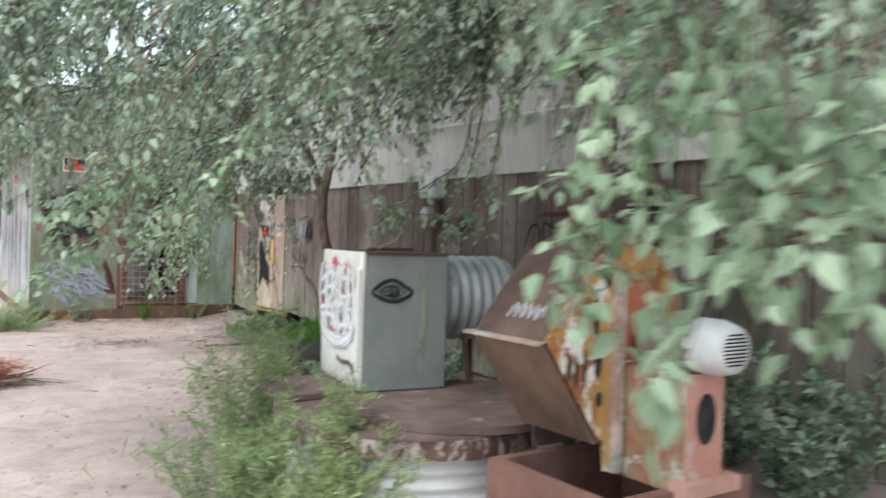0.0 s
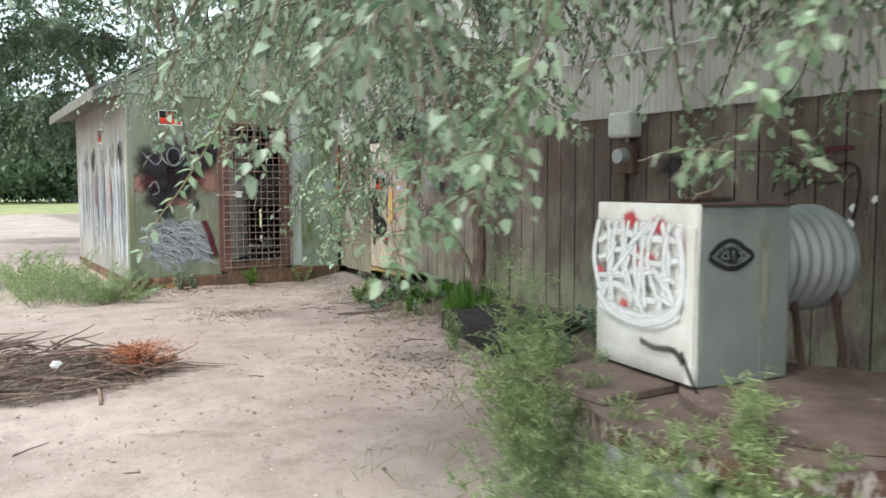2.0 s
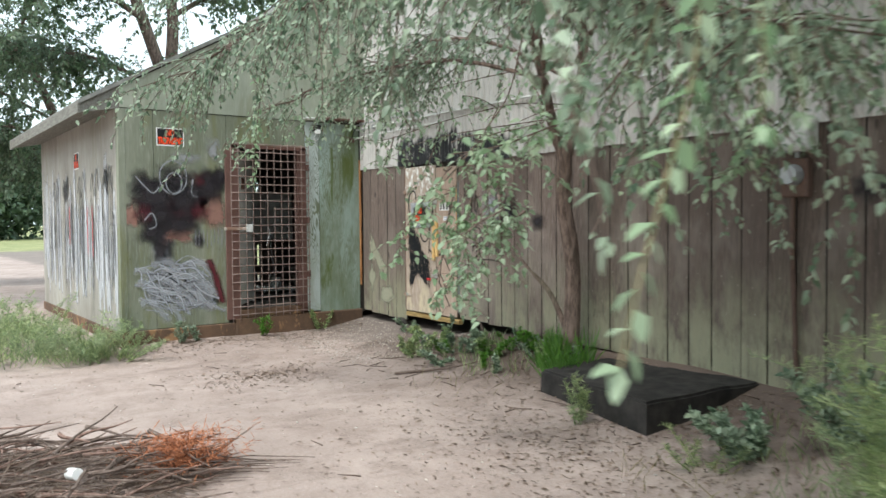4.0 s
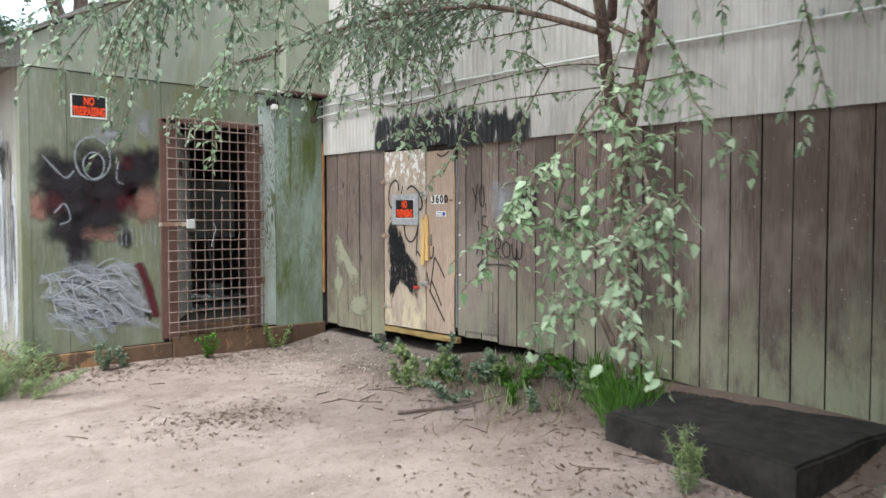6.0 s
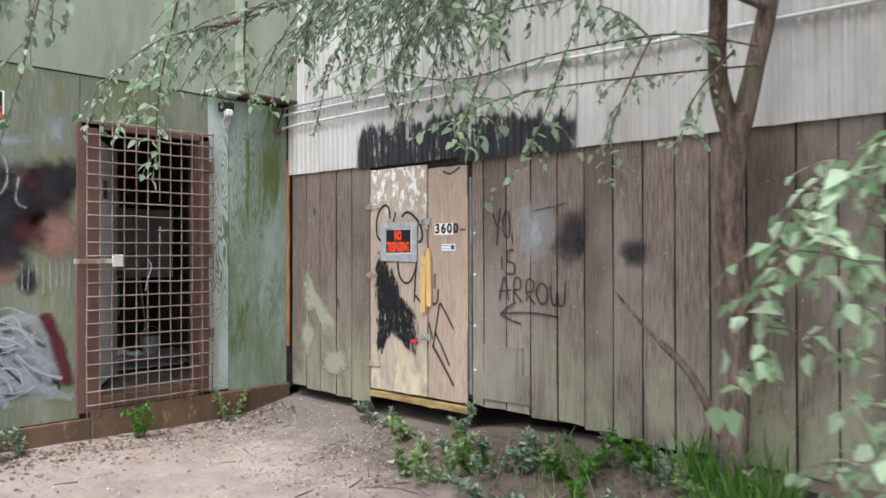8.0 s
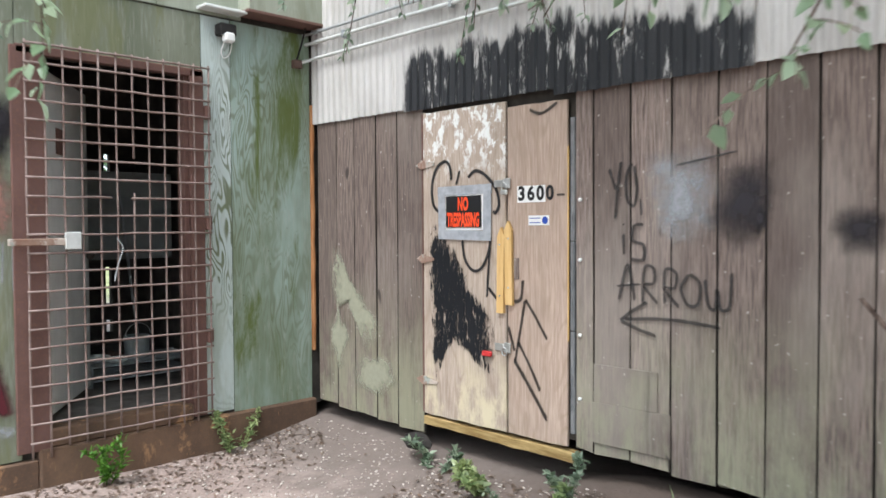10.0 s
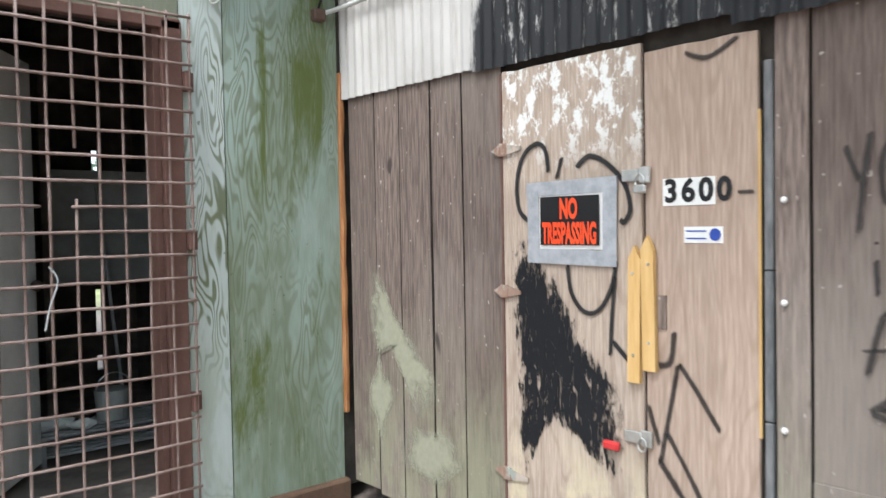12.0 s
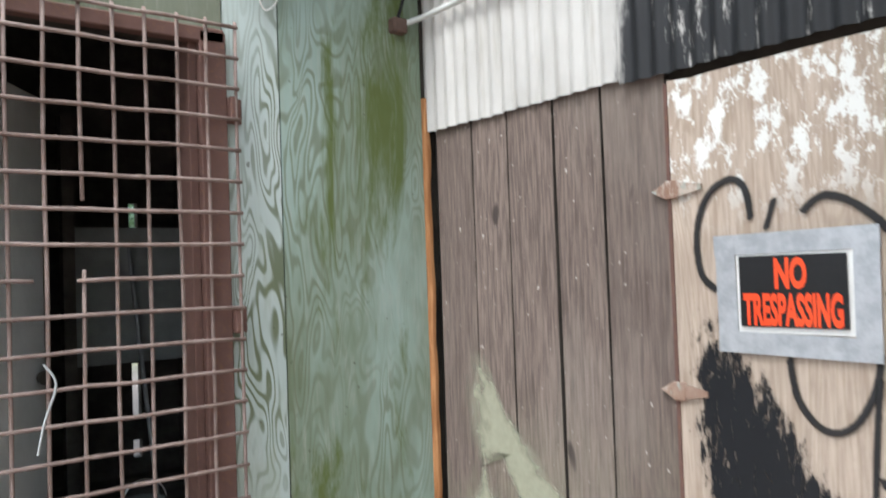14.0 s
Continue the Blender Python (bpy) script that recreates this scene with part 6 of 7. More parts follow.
def tree(name, label, trunk, limbs, seed, twigs_per_m, twig_len, sag, per_m, size, leaf_mat, extra=(), spread=1.0, bare=0.25, keep=None):
    """Trunk and limbs as tapered tubes; drooping leafy twigs spring from the limbs."""
    r = random.Random(seed)
    top = thing(name, trunk[0], label, "tree")
    for pts, r0, r1 in trunk[1]:
        line = spline(pts, 6)
        rad = [(r0 + (r1 - r0) * i / (len(line) - 1)) * (1 + 0.08 * noise.noise(p * 4)) for i, p in enumerate(line)]
        part("trunk", tube(bmesh.new(), line, rad, 12), BARK, top, "", True)
    items = []
    tw = bmesh.new()
    for pts, r0, *dens in limbs:
        line = spline(pts, 6)
        rad = [max(0.006, r0 * (1 - 0.88 * i / (len(line) - 1))) for i in range(len(line))]
        part("limb", tube(bmesh.new(), line, rad, 8), BARK, top, "", True)
        total = sum((b - a).length for a, b in zip(line, line[1:]))
        for _ in range(int(total * twigs_per_m * (dens[0] if dens else 1.0))):
            t = bare + (1 - bare) * r.random()
            k = min(len(line) - 2, int(t * (len(line) - 1)))
            s = line[k].lerp(line[k + 1], r.random())
            way = (line[k + 1] - line[k]).normalized() + Vector((r.uniform(-1, 1), r.uniform(-1, 1), r.uniform(-0.35, 0.7))) * spread
            tl = droop_twig(r, s, way, twig_len * r.uniform(0.5, 1.3), sag * r.uniform(0.5, 1.4))
            if keep and not all(keep(p) for p in tl):
                continue
            tube(tw, tl, [0.006 * (1 - 0.7 * i / len(tl)) for i in range(len(tl))], 4, False)
            leaves_on(r, tl[1:], per_m, size, items)
            for _ in range(3):
                j = r.randrange(1, len(tl) - 1)
                side = droop_twig(r, tl[j], (tl[j + 1] - tl[j]).normalized() + Vector((r.uniform(-1, 1), r.uniform(-1, 1), r.uniform(-0.5, 0.3))), twig_len * r.uniform(0.2, 0.5), sag, 4)
                if keep and not all(keep(p) for p in side):
                    continue
                tube(tw, side, 0.0025, 3, False)
                leaves_on(r, side, per_m, size, items)
    outer = []
    for pts, n_per, k in extra:
        line = spline(pts, 6)
        tube(tw, line, [0.007 * (1 - 0.75 * i / len(line)) for i in range(len(line))], 4, False)
        leaves_on(r, line[len(line) // 5:], n_per, k, outer, 0.62)
        for j in range(3, len(line) - 1, 1):
            side = droop_twig(r, line[j], Vector((r.uniform(-1, 1), r.uniform(-1, 1), r.uniform(-0.6, 0.2))), r.uniform(0.08, 0.26), 0.2, 4)
            tube(tw, side, 0.002, 3, False)
            leaves_on(r, side, n_per, k, outer, 0.62)
    tagged(part("twig_mass", tw, BARK, top), kind="stuff")
    tagged(part("crown", leaf_cloud(items, "crown", leaf_mat), None, top), kind="stuff")
    # Outer shoots use the leaf colour lightened to look lit.
    if outer:
        tagged(part("hanging_leaves", leaf_cloud(outer, "hanging_leaves", SPRIG_LEAF), None, top, "leaves on hanging shoots, coloured pale as if lit"), kind="stuff")
    return top


def open_air(p):
    """Keeps twigs out of the wall and off the line walked."""
    if p.x > -0.08:
        return False
    y = p.y
    px = np.interp(y, [-14.5, -13.2, -12.0, -10.0, -7.6, -6.3, -4.2, -2.6], [-4.85, -5.36, -5.7, -5.83, -5.3, -4.65, -2.95, -2.0])
    return abs(p.x - px) > 0.55 or p.z > 2.35


TREE_A = tree("elm_tree", "young elm leaning against the board wall with drooping leafy branches",
     ((-0.33, -4.58, 0.1), [([(-0.29, -4.56, 0.0), (-0.29, -4.55, 0.12), (-0.27, -4.54, 0.5), (-0.26, -4.55, 0.85), (-0.31, -4.58, 1.2), (-0.42, -4.58, 1.75), (-0.44, -4.62, 2.05), (-0.44, -4.63, 2.25)], 0.088, 0.068),
       ([(-0.44, -4.62, 2.1), (-0.56, -4.58, 2.45), (-0.78, -4.68, 2.85), (-1.0, -4.76, 3.3), (-1.25, -4.96, 3.9)], 0.058, 0.032),
       ([(-0.44, -4.63, 2.1), (-0.39, -4.71, 2.5), (-0.37, -4.80, 3.0), (-0.42, -4.81, 3.6), (-0.5, -4.86, 4.8)], 0.06, 0.04),
       ([(-0.28, -4.50, 0.4), (-0.36, -4.34, 0.78), (-0.44, -4.18, 0.98)], 0.03, 0.02),
       ([(-0.44, -4.20, 0.96), (-0.47, -4.06, 1.1), (-0.54, -3.94, 1.27)], 0.014, 0.007)]),
     [([(-0.85, -4.80, 2.9), (-1.6, -5.40, 3.25), (-2.6, -6.40, 3.2), (-3.4, -7.50, 2.9), (-4.0, -8.50, 2.5)], 0.035, 1.2),
      ([(-1.0, -4.85, 3.2), (-1.9, -5.10, 3.5), (-2.9, -5.40, 3.35), (-3.7, -5.70, 2.9)], 0.03, 1.3),
      ([(-1.1, -4.90, 3.4), (-2.0, -4.30, 3.6), (-2.9, -3.60, 3.3), (-3.6, -3.30, 2.8)], 0.03, 1.5),
      ([(-0.8, -4.75, 2.8), (-1.3, -4.00, 3.05), (-1.8, -3.10, 3.0), (-2.3, -2.40, 2.75)], 0.025, 1.7),
      ([(-0.45, -4.80, 2.8), (-0.7, -3.90, 3.3), (-0.8, -2.90, 3.5), (-0.9, -1.90, 3.3)], 0.025, 1.8),
      ([(-0.45, -4.80, 3.0), (-0.9, -5.70, 3.4), (-1.3, -6.70, 3.4), (-1.8, -7.70, 3.0)], 0.03, 1.2),
      ([(-2.6, -6.40, 3.2), (-3.8, -7.10, 3.0), (-4.6, -7.90, 2.8), (-5.1, -8.40, 2.6)], 0.025, 1.2),
      ([(-1.6, -5.50, 3.3), (-2.2, -6.70, 2.9), (-2.7, -7.70, 2.5), (-3.1, -8.50, 2.2)], 0.025, 1.6),
      ([(-0.45, -4.85, 3.4), (-1.5, -6.00, 4.1), (-2.9, -7.30, 4.1), (-4.2, -8.70, 3.5), (-4.9, -9.70, 2.9)], 0.035, 1.3),
      ([(-0.5, -4.90, 4.2), (-1.6, -4.50, 4.7), (-3.0, -4.10, 4.7), (-4.4, -4.10, 4.2)], 0.035),
      ([(-0.5, -4.90, 4.5), (-1.2, -3.30, 5.0), (-2.2, -1.70, 4.9), (-3.0, -0.80, 4.3)], 0.03),
      # High limbs out of view, added so the crown shades the boards.
      ([(-0.5, -4.9, 4.6), (-1.0, -6.0, 5.3), (-1.4, -7.2, 5.6), (-1.7, -8.4, 5.3)], 0.035, 2.2),
      ([(-0.5, -4.9, 4.7), (-1.6, -5.8, 5.5), (-2.8, -6.8, 5.8), (-3.8, -7.6, 5.4)], 0.035, 2.2),
      ([(-0.5, -4.9, 4.6), (-0.9, -3.8, 5.4), (-1.2, -2.6, 5.6), (-1.4, -1.6, 5.2)], 0.035, 1.6),
      ([(-0.5, -4.9, 4.7), (-1.8, -4.8, 5.6), (-3.0, -4.9, 5.8), (-4.2, -5.2, 5.3)], 0.035, 1.8)],
     3, 10.0, 0.95, 0.18, 38, 0.05, LEAF,
     [([(-1.94, -5.72, 2.95), (-2.19, -5.82, 2.40), (-2.68, -6.04, 1.99), (-2.62, -6.11, 1.87), (-2.56, -6.18, 1.75), (-2.45, -6.30, 1.55)], 9, 0.054),
      ([(-2.68, -6.04, 1.99), (-2.85, -5.98, 1.79), (-2.94, -5.88, 1.68), (-3.00, -5.81, 1.55), (-3.06, -5.75, 1.40), (-3.06, -5.75, 1.26)], 12, 0.054),
      ([(-2.62, -6.11, 1.84), (-2.62, -6.11, 1.61), (-2.60, -6.12, 1.52), (-2.63, -6.10, 1.33)], 12, 0.054),
      ([(-2.62, -6.11, 1.63), (-2.69, -6.02, 1.46), (-2.75, -5.95, 1.27), (-2.80, -5.91, 1.10), (-2.87, -5.83, 0.98)], 12, 0.054),
      ([(-2.59, -6.18, 1.76), (-2.68, -6.30, 1.55), (-2.67, -6.31, 1.39), (-2.63, -6.34, 1.16)], 12, 0.054),
      ([(-2.70, -5.96, 1.93), (-2.74, -5.85, 1.56), (-2.75, -5.82, 1.45), (-2.73, -5.86, 1.25)], 12, 0.054),
      ([(-2.61, -6.12, 1.55), (-2.63, -6.21, 1.49), (-2.54, -6.31, 1.55)], 12, 0.054),
      ([(-2.46, -6.29, 1.58), (-2.60, -6.25, 1.48), (-2.67, -6.18, 1.41)], 12, 0.054),
      ([(-2.68, -6.05, 1.41), (-2.64, -6.07, 1.21), (-2.72, -6.00, 1.15), (-2.80, -5.91, 1.05)], 12, 0.054),
      ([(-2.57, -6.17, 1.76), (-2.60, -6.25, 1.83), (-2.52, -6.34, 1.86)], 18, 0.054),
      ([(-2.63, -6.00, 2.01), (-2.54, -6.06, 2.08), (-2.44, -6.18, 2.11), (-2.34, -6.28, 2.14)], 20, 0.054),
      ([(-2.04, -5.72, 2.70), (-2.04, -6.02, 2.30), (-2.51, -6.39, 1.97), (-2.42, -6.56, 1.76)], 19, 0.054),
      ([(-2.68, -6.31, 1.58), (-3.02, -6.40, 1.45), (-3.03, -6.43, 1.29), (-3.03, -6.42, 1.15), (-3.02, -6.43, 0.98)], 12, 0.054),
      ([(-2.68, -6.05, 1.84), (-2.70, -6.00, 1.55), (-2.75, -5.96, 1.51), (-2.75, -5.95, 1.40)], 12, 0.054),
      ([(-2.74, -5.88, 1.71), (-2.82, -5.75, 1.64), (-2.88, -5.69, 1.50)], 12, 0.054),
      ([(-3.1, -7.2, 3.0), (-3.44, -8.1, 2.45), (-3.75, -8.15, 1.98), (-4.01, -7.98, 1.8), (-4.2, -7.84, 1.75)], 14, 0.052),
      ([(-3.0, -7.0, 2.9), (-3.06, -7.89, 2.12), (-3.15, -7.86, 1.79), (-3.2, -7.82, 1.75)], 12, 0.052),
      ([(-2.6, -7.4, 2.7), (-2.81, -8.07, 2.03), (-2.85, -8.07, 1.79), (-2.9, -8.03, 1.7)], 12, 0.052),
      ([(-0.45, -4.75, 2.6), (-1.0, -4.56, 2.59), (-1.71, -4.37, 2.4), (-2.2, -4.13, 2.23), (-2.53, -3.93, 2.28)], 12, 0.05),
      ([(-1.18, -4.51, 2.54), (-1.38, -4.44, 2.16), (-1.52, -4.43, 1.81)], 14, 0.05),
      ([(-1.71, -4.37, 2.4), (-1.78, -4.3, 2.1), (-1.88, -4.18, 1.8)], 14, 0.05),
      ([(-2.12, -4.22, 2.26), (-2.15, -4.18, 2.1), (-2.2, -4.13, 1.95)], 14, 0.05),
      ([(-0.61, -4.69, 2.56), (-0.84, -4.58, 2.3), (-0.9, -4.51, 2.04)], 14, 0.05),
      ([(-0.45, -4.76, 2.5), (-1.1, -4.3, 2.39), (-1.57, -3.94, 2.28), (-1.9, -3.72, 2.1)], 14, 0.05),
      ([(-1.96, -4.25, 2.33), (-2.11, -4.24, 2.5), (-2.34, -4.13, 2.51)], 14, 0.05),
      ([(-1.18, -4.51, 2.54), (-1.35, -4.47, 2.62), (-1.52, -4.43, 2.64)], 14, 0.05),
      ([(-0.8, -4.4, 2.95), (-1.2, -3.6, 2.85), (-1.5, -3.0, 2.7), (-1.7, -2.6, 2.5)], 14, 0.05),
      ([(-2.9, -3.4, 3.1), (-2.8, -2.9, 2.6), (-2.72, -2.6, 2.25), (-2.7, -2.55, 1.95)], 26, 0.06),
      ([(-2.2, -2.6, 2.9), (-2.15, -2.5, 2.6), (-2.1, -2.5, 2.35)], 30, 0.06),
      ([(-3.2, -3.4, 3.1), (-3.4, -3.0, 2.8), (-3.45, -2.8, 2.6)], 26, 0.06)],
     1.0, 0.25, open_air)

TREE_B = tree("elm_tree", "taller elm beside the board wall with a low spreading crown",
     ((-0.75, -9.9, 0.0), [([(-0.7, -9.85, -0.05), (-0.72, -9.9, 0.9), (-0.66, -9.95, 1.8), (-0.6, -9.9, 2.6), (-0.7, -10.0, 3.4), (-0.8, -10.2, 4.6)], 0.13, 0.08)]),
     [([(-0.62, -9.92, 2.7), (-1.6, -10.2, 3.2), (-2.7, -10.6, 3.1), (-3.7, -11.2, 2.7)], 0.045),
      ([(-0.65, -9.95, 3.0), (-1.7, -9.6, 3.6), (-2.9, -9.5, 3.5), (-4.0, -9.7, 3.0), (-4.7, -10.1, 2.5)], 0.045),
      ([(-0.7, -10.0, 3.4), (-1.4, -8.8, 3.8), (-2.1, -7.8, 3.6), (-2.8, -7.2, 3.1)], 0.04),
      ([(-0.7, -10.0, 3.2), (-1.2, -11.0, 3.5), (-1.8, -12.0, 3.2), (-2.4, -12.7, 2.7)], 0.04),
      ([(-0.75, -10.1, 3.8), (-2.0, -10.9, 4.3), (-3.4, -11.6, 4.1), (-4.4, -12.3, 3.3)], 0.045),
      ([(-0.8, -10.2, 4.2), (-1.6, -9.7, 4.7), (-2.4, -9.3, 4.8), (-3.0, -9.2, 4.5)], 0.045),
      ([(-0.65, -9.95, 2.8), (-1.3, -10.6, 2.95), (-1.9, -11.4, 2.8), (-2.4, -12.2, 2.5)], 0.03),
      ([(-0.7, -10.0, 3.3), (-1.0, -11.4, 3.4), (-1.2, -12.6, 3.1), (-1.5, -13.4, 2.6)], 0.03),
      ([(-1.7, -10.6, 3.9), (-2.6, -11.6, 3.6), (-3.3, -12.5, 3.1), (-3.8, -13.1, 2.6)], 0.03),
      ([(-2.0, -9.6, 3.6), (-3.3, -9.1, 3.4), (-4.3, -8.8, 3.0), (-5.0, -8.7, 2.6)], 0.03),
      # Unseen top limbs, added to cut sky light on the wall.
      ([(-0.8, -10.2, 4.5), (-1.2, -9.0, 5.4), (-1.6, -7.8, 5.6), (-1.9, -6.8, 5.2)], 0.04, 1.5),
      ([(-0.8, -10.2, 4.5), (-1.2, -11.3, 5.3), (-1.6, -12.6, 5.5), (-1.9, -13.8, 5.1)], 0.04, 1.5),
      ([(-0.8, -10.2, 4.6), (-1.6, -9.8, 5.5), (-2.3, -9.5, 5.7), (-2.9, -9.2, 5.4)], 0.04, 1.5),
      ([(-0.68, -9.98, 3.0), (-1.0, -9.0, 3.4), (-1.3, -7.9, 3.7), (-1.7, -7.0, 3.7)], 0.03, 1.5),
      ([(-0.65, -9.95, 2.8), (-1.5, -10.2, 3.05), (-2.3, -10.3, 2.95), (-3.0, -10.4, 2.65)], 0.03, 1.5),
      ([(-0.65, -9.95, 2.7), (-1.2, -9.8, 3.05), (-1.9, -9.7, 3.1), (-2.6, -9.8, 2.85)], 0.03, 1.5),
      ([(-0.68, -9.98, 3.0), (-1.2, -9.4, 3.4), (-1.8, -9.1, 3.4), (-2.5, -9.2, 3.0)], 0.03, 1.4),
      ([(-0.68, -9.98, 2.9), (-1.0, -10.7, 3.2), (-1.3, -11.5, 3.2), (-1.7, -12.2, 2.9)], 0.03, 1.4),
      ([(-0.68, -9.98, 3.1), (-1.5, -10.8, 3.4), (-2.2, -11.6, 3.25), (-2.9, -12.2, 2.9)], 0.03, 1.4),
      # Limbs added high along the wall for more shade on it.
      ([(-0.72, -10.05, 3.6), (-0.9, -11.5, 3.9), (-1.2, -12.8, 3.8), (-1.6, -14.0, 3.3)], 0.03, 1.5),
      ([(-0.78, -10.15, 4.2), (-1.3, -11.2, 4.6), (-1.9, -12.2, 4.5), (-2.3, -13.0, 4.0)], 0.035, 1.5),
      ([(-0.78, -10.15, 4.1), (-1.1, -9.2, 4.5), (-1.5, -8.0, 4.6), (-2.0, -7.0, 4.3)], 0.035, 1.5)],
     7, 17.0, 0.95, 0.17, 36, 0.052, LEAF,
     [([(-3.6, -12.96, 2.22), (-3.64, -12.92, 2.08), (-3.69, -12.88, 1.81), (-3.71, -12.87, 1.57), (-3.68, -12.89, 1.42)], 22, 0.07),
      ([(-3.69, -13.24, 2.09), (-3.73, -13.22, 1.87), (-3.64, -13.28, 1.77), (-3.67, -13.27, 1.61)], 18, 0.072),
      ([(-3.63, -13.28, 2.07), (-3.58, -13.32, 1.85), (-3.6, -13.31, 1.69), (-3.68, -13.26, 1.59), (-3.74, -13.22, 1.35)], 18, 0.072),
      ([(-3.55, -13.4, 2.06), (-3.56, -13.4, 1.77), (-3.54, -13.42, 1.62), (-3.51, -13.44, 1.45)], 18, 0.072),
      ([(-3.44, -13.29, 1.97), (-3.54, -13.23, 1.79), (-3.68, -13.14, 1.63)], 18, 0.072),
      ([(-3.5, -13.02, 2.19), (-3.53, -13.0, 2.0), (-3.59, -12.97, 1.75), (-3.6, -12.95, 1.59)], 18, 0.07),
      ([(-3.34, -13.36, 2.04), (-3.35, -13.35, 1.86), (-3.33, -13.37, 1.65)], 18, 0.072),
      ([(-3.4, -10.3, 2.9), (-3.9, -10.01, 2.3), (-3.89, -10.02, 1.85), (-3.99, -9.97, 1.86), (-4.13, -9.88, 1.74), (-4.26, -9.79, 1.66)], 13, 0.058),
      ([(-3.8, -10.4, 2.5), (-4.1, -10.28, 1.88), (-4.15, -10.22, 1.77), (-4.2, -10.2, 1.6)], 13, 0.058),
      ([(-4.05, -10.16, 1.8), (-4.12, -10.13, 1.6), (-4.27, -10.04, 1.47), (-4.32, -10.0, 1.4)], 13, 0.058),
      ([(-4.0, -10.5, 2.6), (-4.31, -10.59, 1.9), (-4.44, -10.52, 1.62)], 13, 0.058),
      ([(-4.2, -10.13, 1.9), (-4.35, -10.1, 1.67), (-4.41, -10.08, 1.43), (-4.46, -10.06, 1.28)], 13, 0.058),
      ([(-3.5, -9.6, 2.76), (-3.63, -9.69, 2.12), (-3.73, -9.66, 1.79), (-3.77, -9.65, 1.51)], 13, 0.058),
      ([(-2.6, -9.5, 2.6), (-2.35, -9.43, 1.9), (-2.08, -9.5, 1.75), (-1.72, -9.7, 1.75)], 22, 0.06),
      ([(-1.5, -9.8, 2.6), (-1.58, -9.8, 2.09), (-1.72, -9.75, 1.77), (-1.89, -9.65, 1.6)], 15, 0.06),
      ([(-1.7, -9.7, 2.5), (-1.8, -9.7, 2.12), (-2.07, -9.59, 1.89), (-2.35, -9.45, 1.6)], 15, 0.06),
      ([(-0.8, -8.6, 2.7), (-0.7, -8.3, 2.2), (-0.75, -8.1, 1.8), (-0.8, -8.0, 1.4)], 15, 0.06),
      ([(-3.5, -11.2, 2.7), (-3.8, -11.11, 2.1), (-3.89, -11.07, 1.89), (-4.04, -10.99, 1.6)], 13, 0.058)],
     1.0, 0.22, open_air)

def sprigs(parent, lines, seed, material=SPRIG_LEAF):
    """Long shoots hanging from a limb, with large leaves set alternately in two ranks."""
    r = random.Random(seed)
    for pts, size, gap in lines:
        line = spline(pts, 10)
        stem = part("shoot", tube(bmesh.new(), line, [0.0045 * (1 - 0.75 * i / len(line)) + 0.0006 for i in range(len(line))], 5, False), SHOOT, parent, "young green-brown shoot", True)
        items, run, side = [], 0.0, 1
        total = sum((b - a).length for a, b in zip(line, line[1:]))
        gone = 0.0
        for a, b in zip(line, line[1:]):
            seg = b - a
            run += seg.length
            gone += seg.length
            if gone < total * 0.22 or run < gap:
                continue
            run, side = 0.0, -side
            d = seg.normalized()
            out = d.cross(Vector((0.25, -0.5, 0.8))).normalized() * side
            k = size * r.uniform(0.75, 1.2) * (1 - 0.35 * (gone / total) ** 3)
            items.append((b, out * r.uniform(0.7, 1.0) + d * r.uniform(0.35, 0.8) + Vector((0, 0, r.uniform(-0.5, 0.0))), Vector((r.uniform(-0.8, 0.3), r.uniform(-0.6, 0.3), 1)), k, k * r.uniform(0.5, 0.62)))
        items.append((line[-1], line[-1] - line[-2], Vector((-0.5, -0.5, 1)), size * 0.75, size * 0.38))
        tagged(part("shoot_leaves", leaf_cloud(items, "shoot_leaves", material), None, stem), kind="stuff")


sprigs(TREE_A, [
    ([(-4.35, -8.95, 2.55), (-4.55, -9.08, 2.15), (-4.74, -9.22, 1.8), (-4.90, -9.28, 1.56), (-5.0, -9.32, 1.44), (-5.06, -9.34, 1.33)], 0.066, 0.024),
    ([(-4.3, -8.9, 2.5), (-4.45, -9.12, 2.1), (-4.62, -9.26, 1.85), (-4.75, -9.34, 1.66)], 0.056, 0.024),
    ([(-3.9, -8.6, 2.6), (-4.1, -8.9, 2.25), (-4.25, -9.08, 1.98), (-4.38, -9.2, 1.72)], 0.056, 0.024),
    ([(-3.7, -8.6, 2.7), (-3.8, -8.95, 2.3), (-3.95, -9.15, 2.0), (-4.05, -9.25, 1.7)], 0.056, 0.024),
    ([(-3.4, -8.6, 2.7), (-3.5, -9.0, 2.35), (-3.62, -9.2, 2.05), (-3.7, -9.32, 1.76), (-3.74, -9.36, 1.6)], 0.056, 0.024),
    ([(-3.6, -8.4, 2.7), (-3.85, -8.55, 2.35), (-4.12, -8.66, 2.1), (-4.32, -8.74, 1.85)], 0.056, 0.024),
    ([(-3.2, -8.1, 2.7), (-3.45, -8.4, 2.35), (-3.7, -8.6, 2.1), (-3.85, -8.72, 1.8)], 0.056, 0.024),
    ([(-4.0, -8.5, 2.75), (-4.2, -8.8, 2.5), (-4.35, -9.05, 2.32), (-4.45, -9.2, 2.1)], 0.056, 0.024),
    ([(-3.0, -8.2, 2.75), (-3.1, -8.6, 2.4), (-3.25, -8.85, 2.1), (-3.35, -9.0, 1.8)], 0.056, 0.024)], 41)
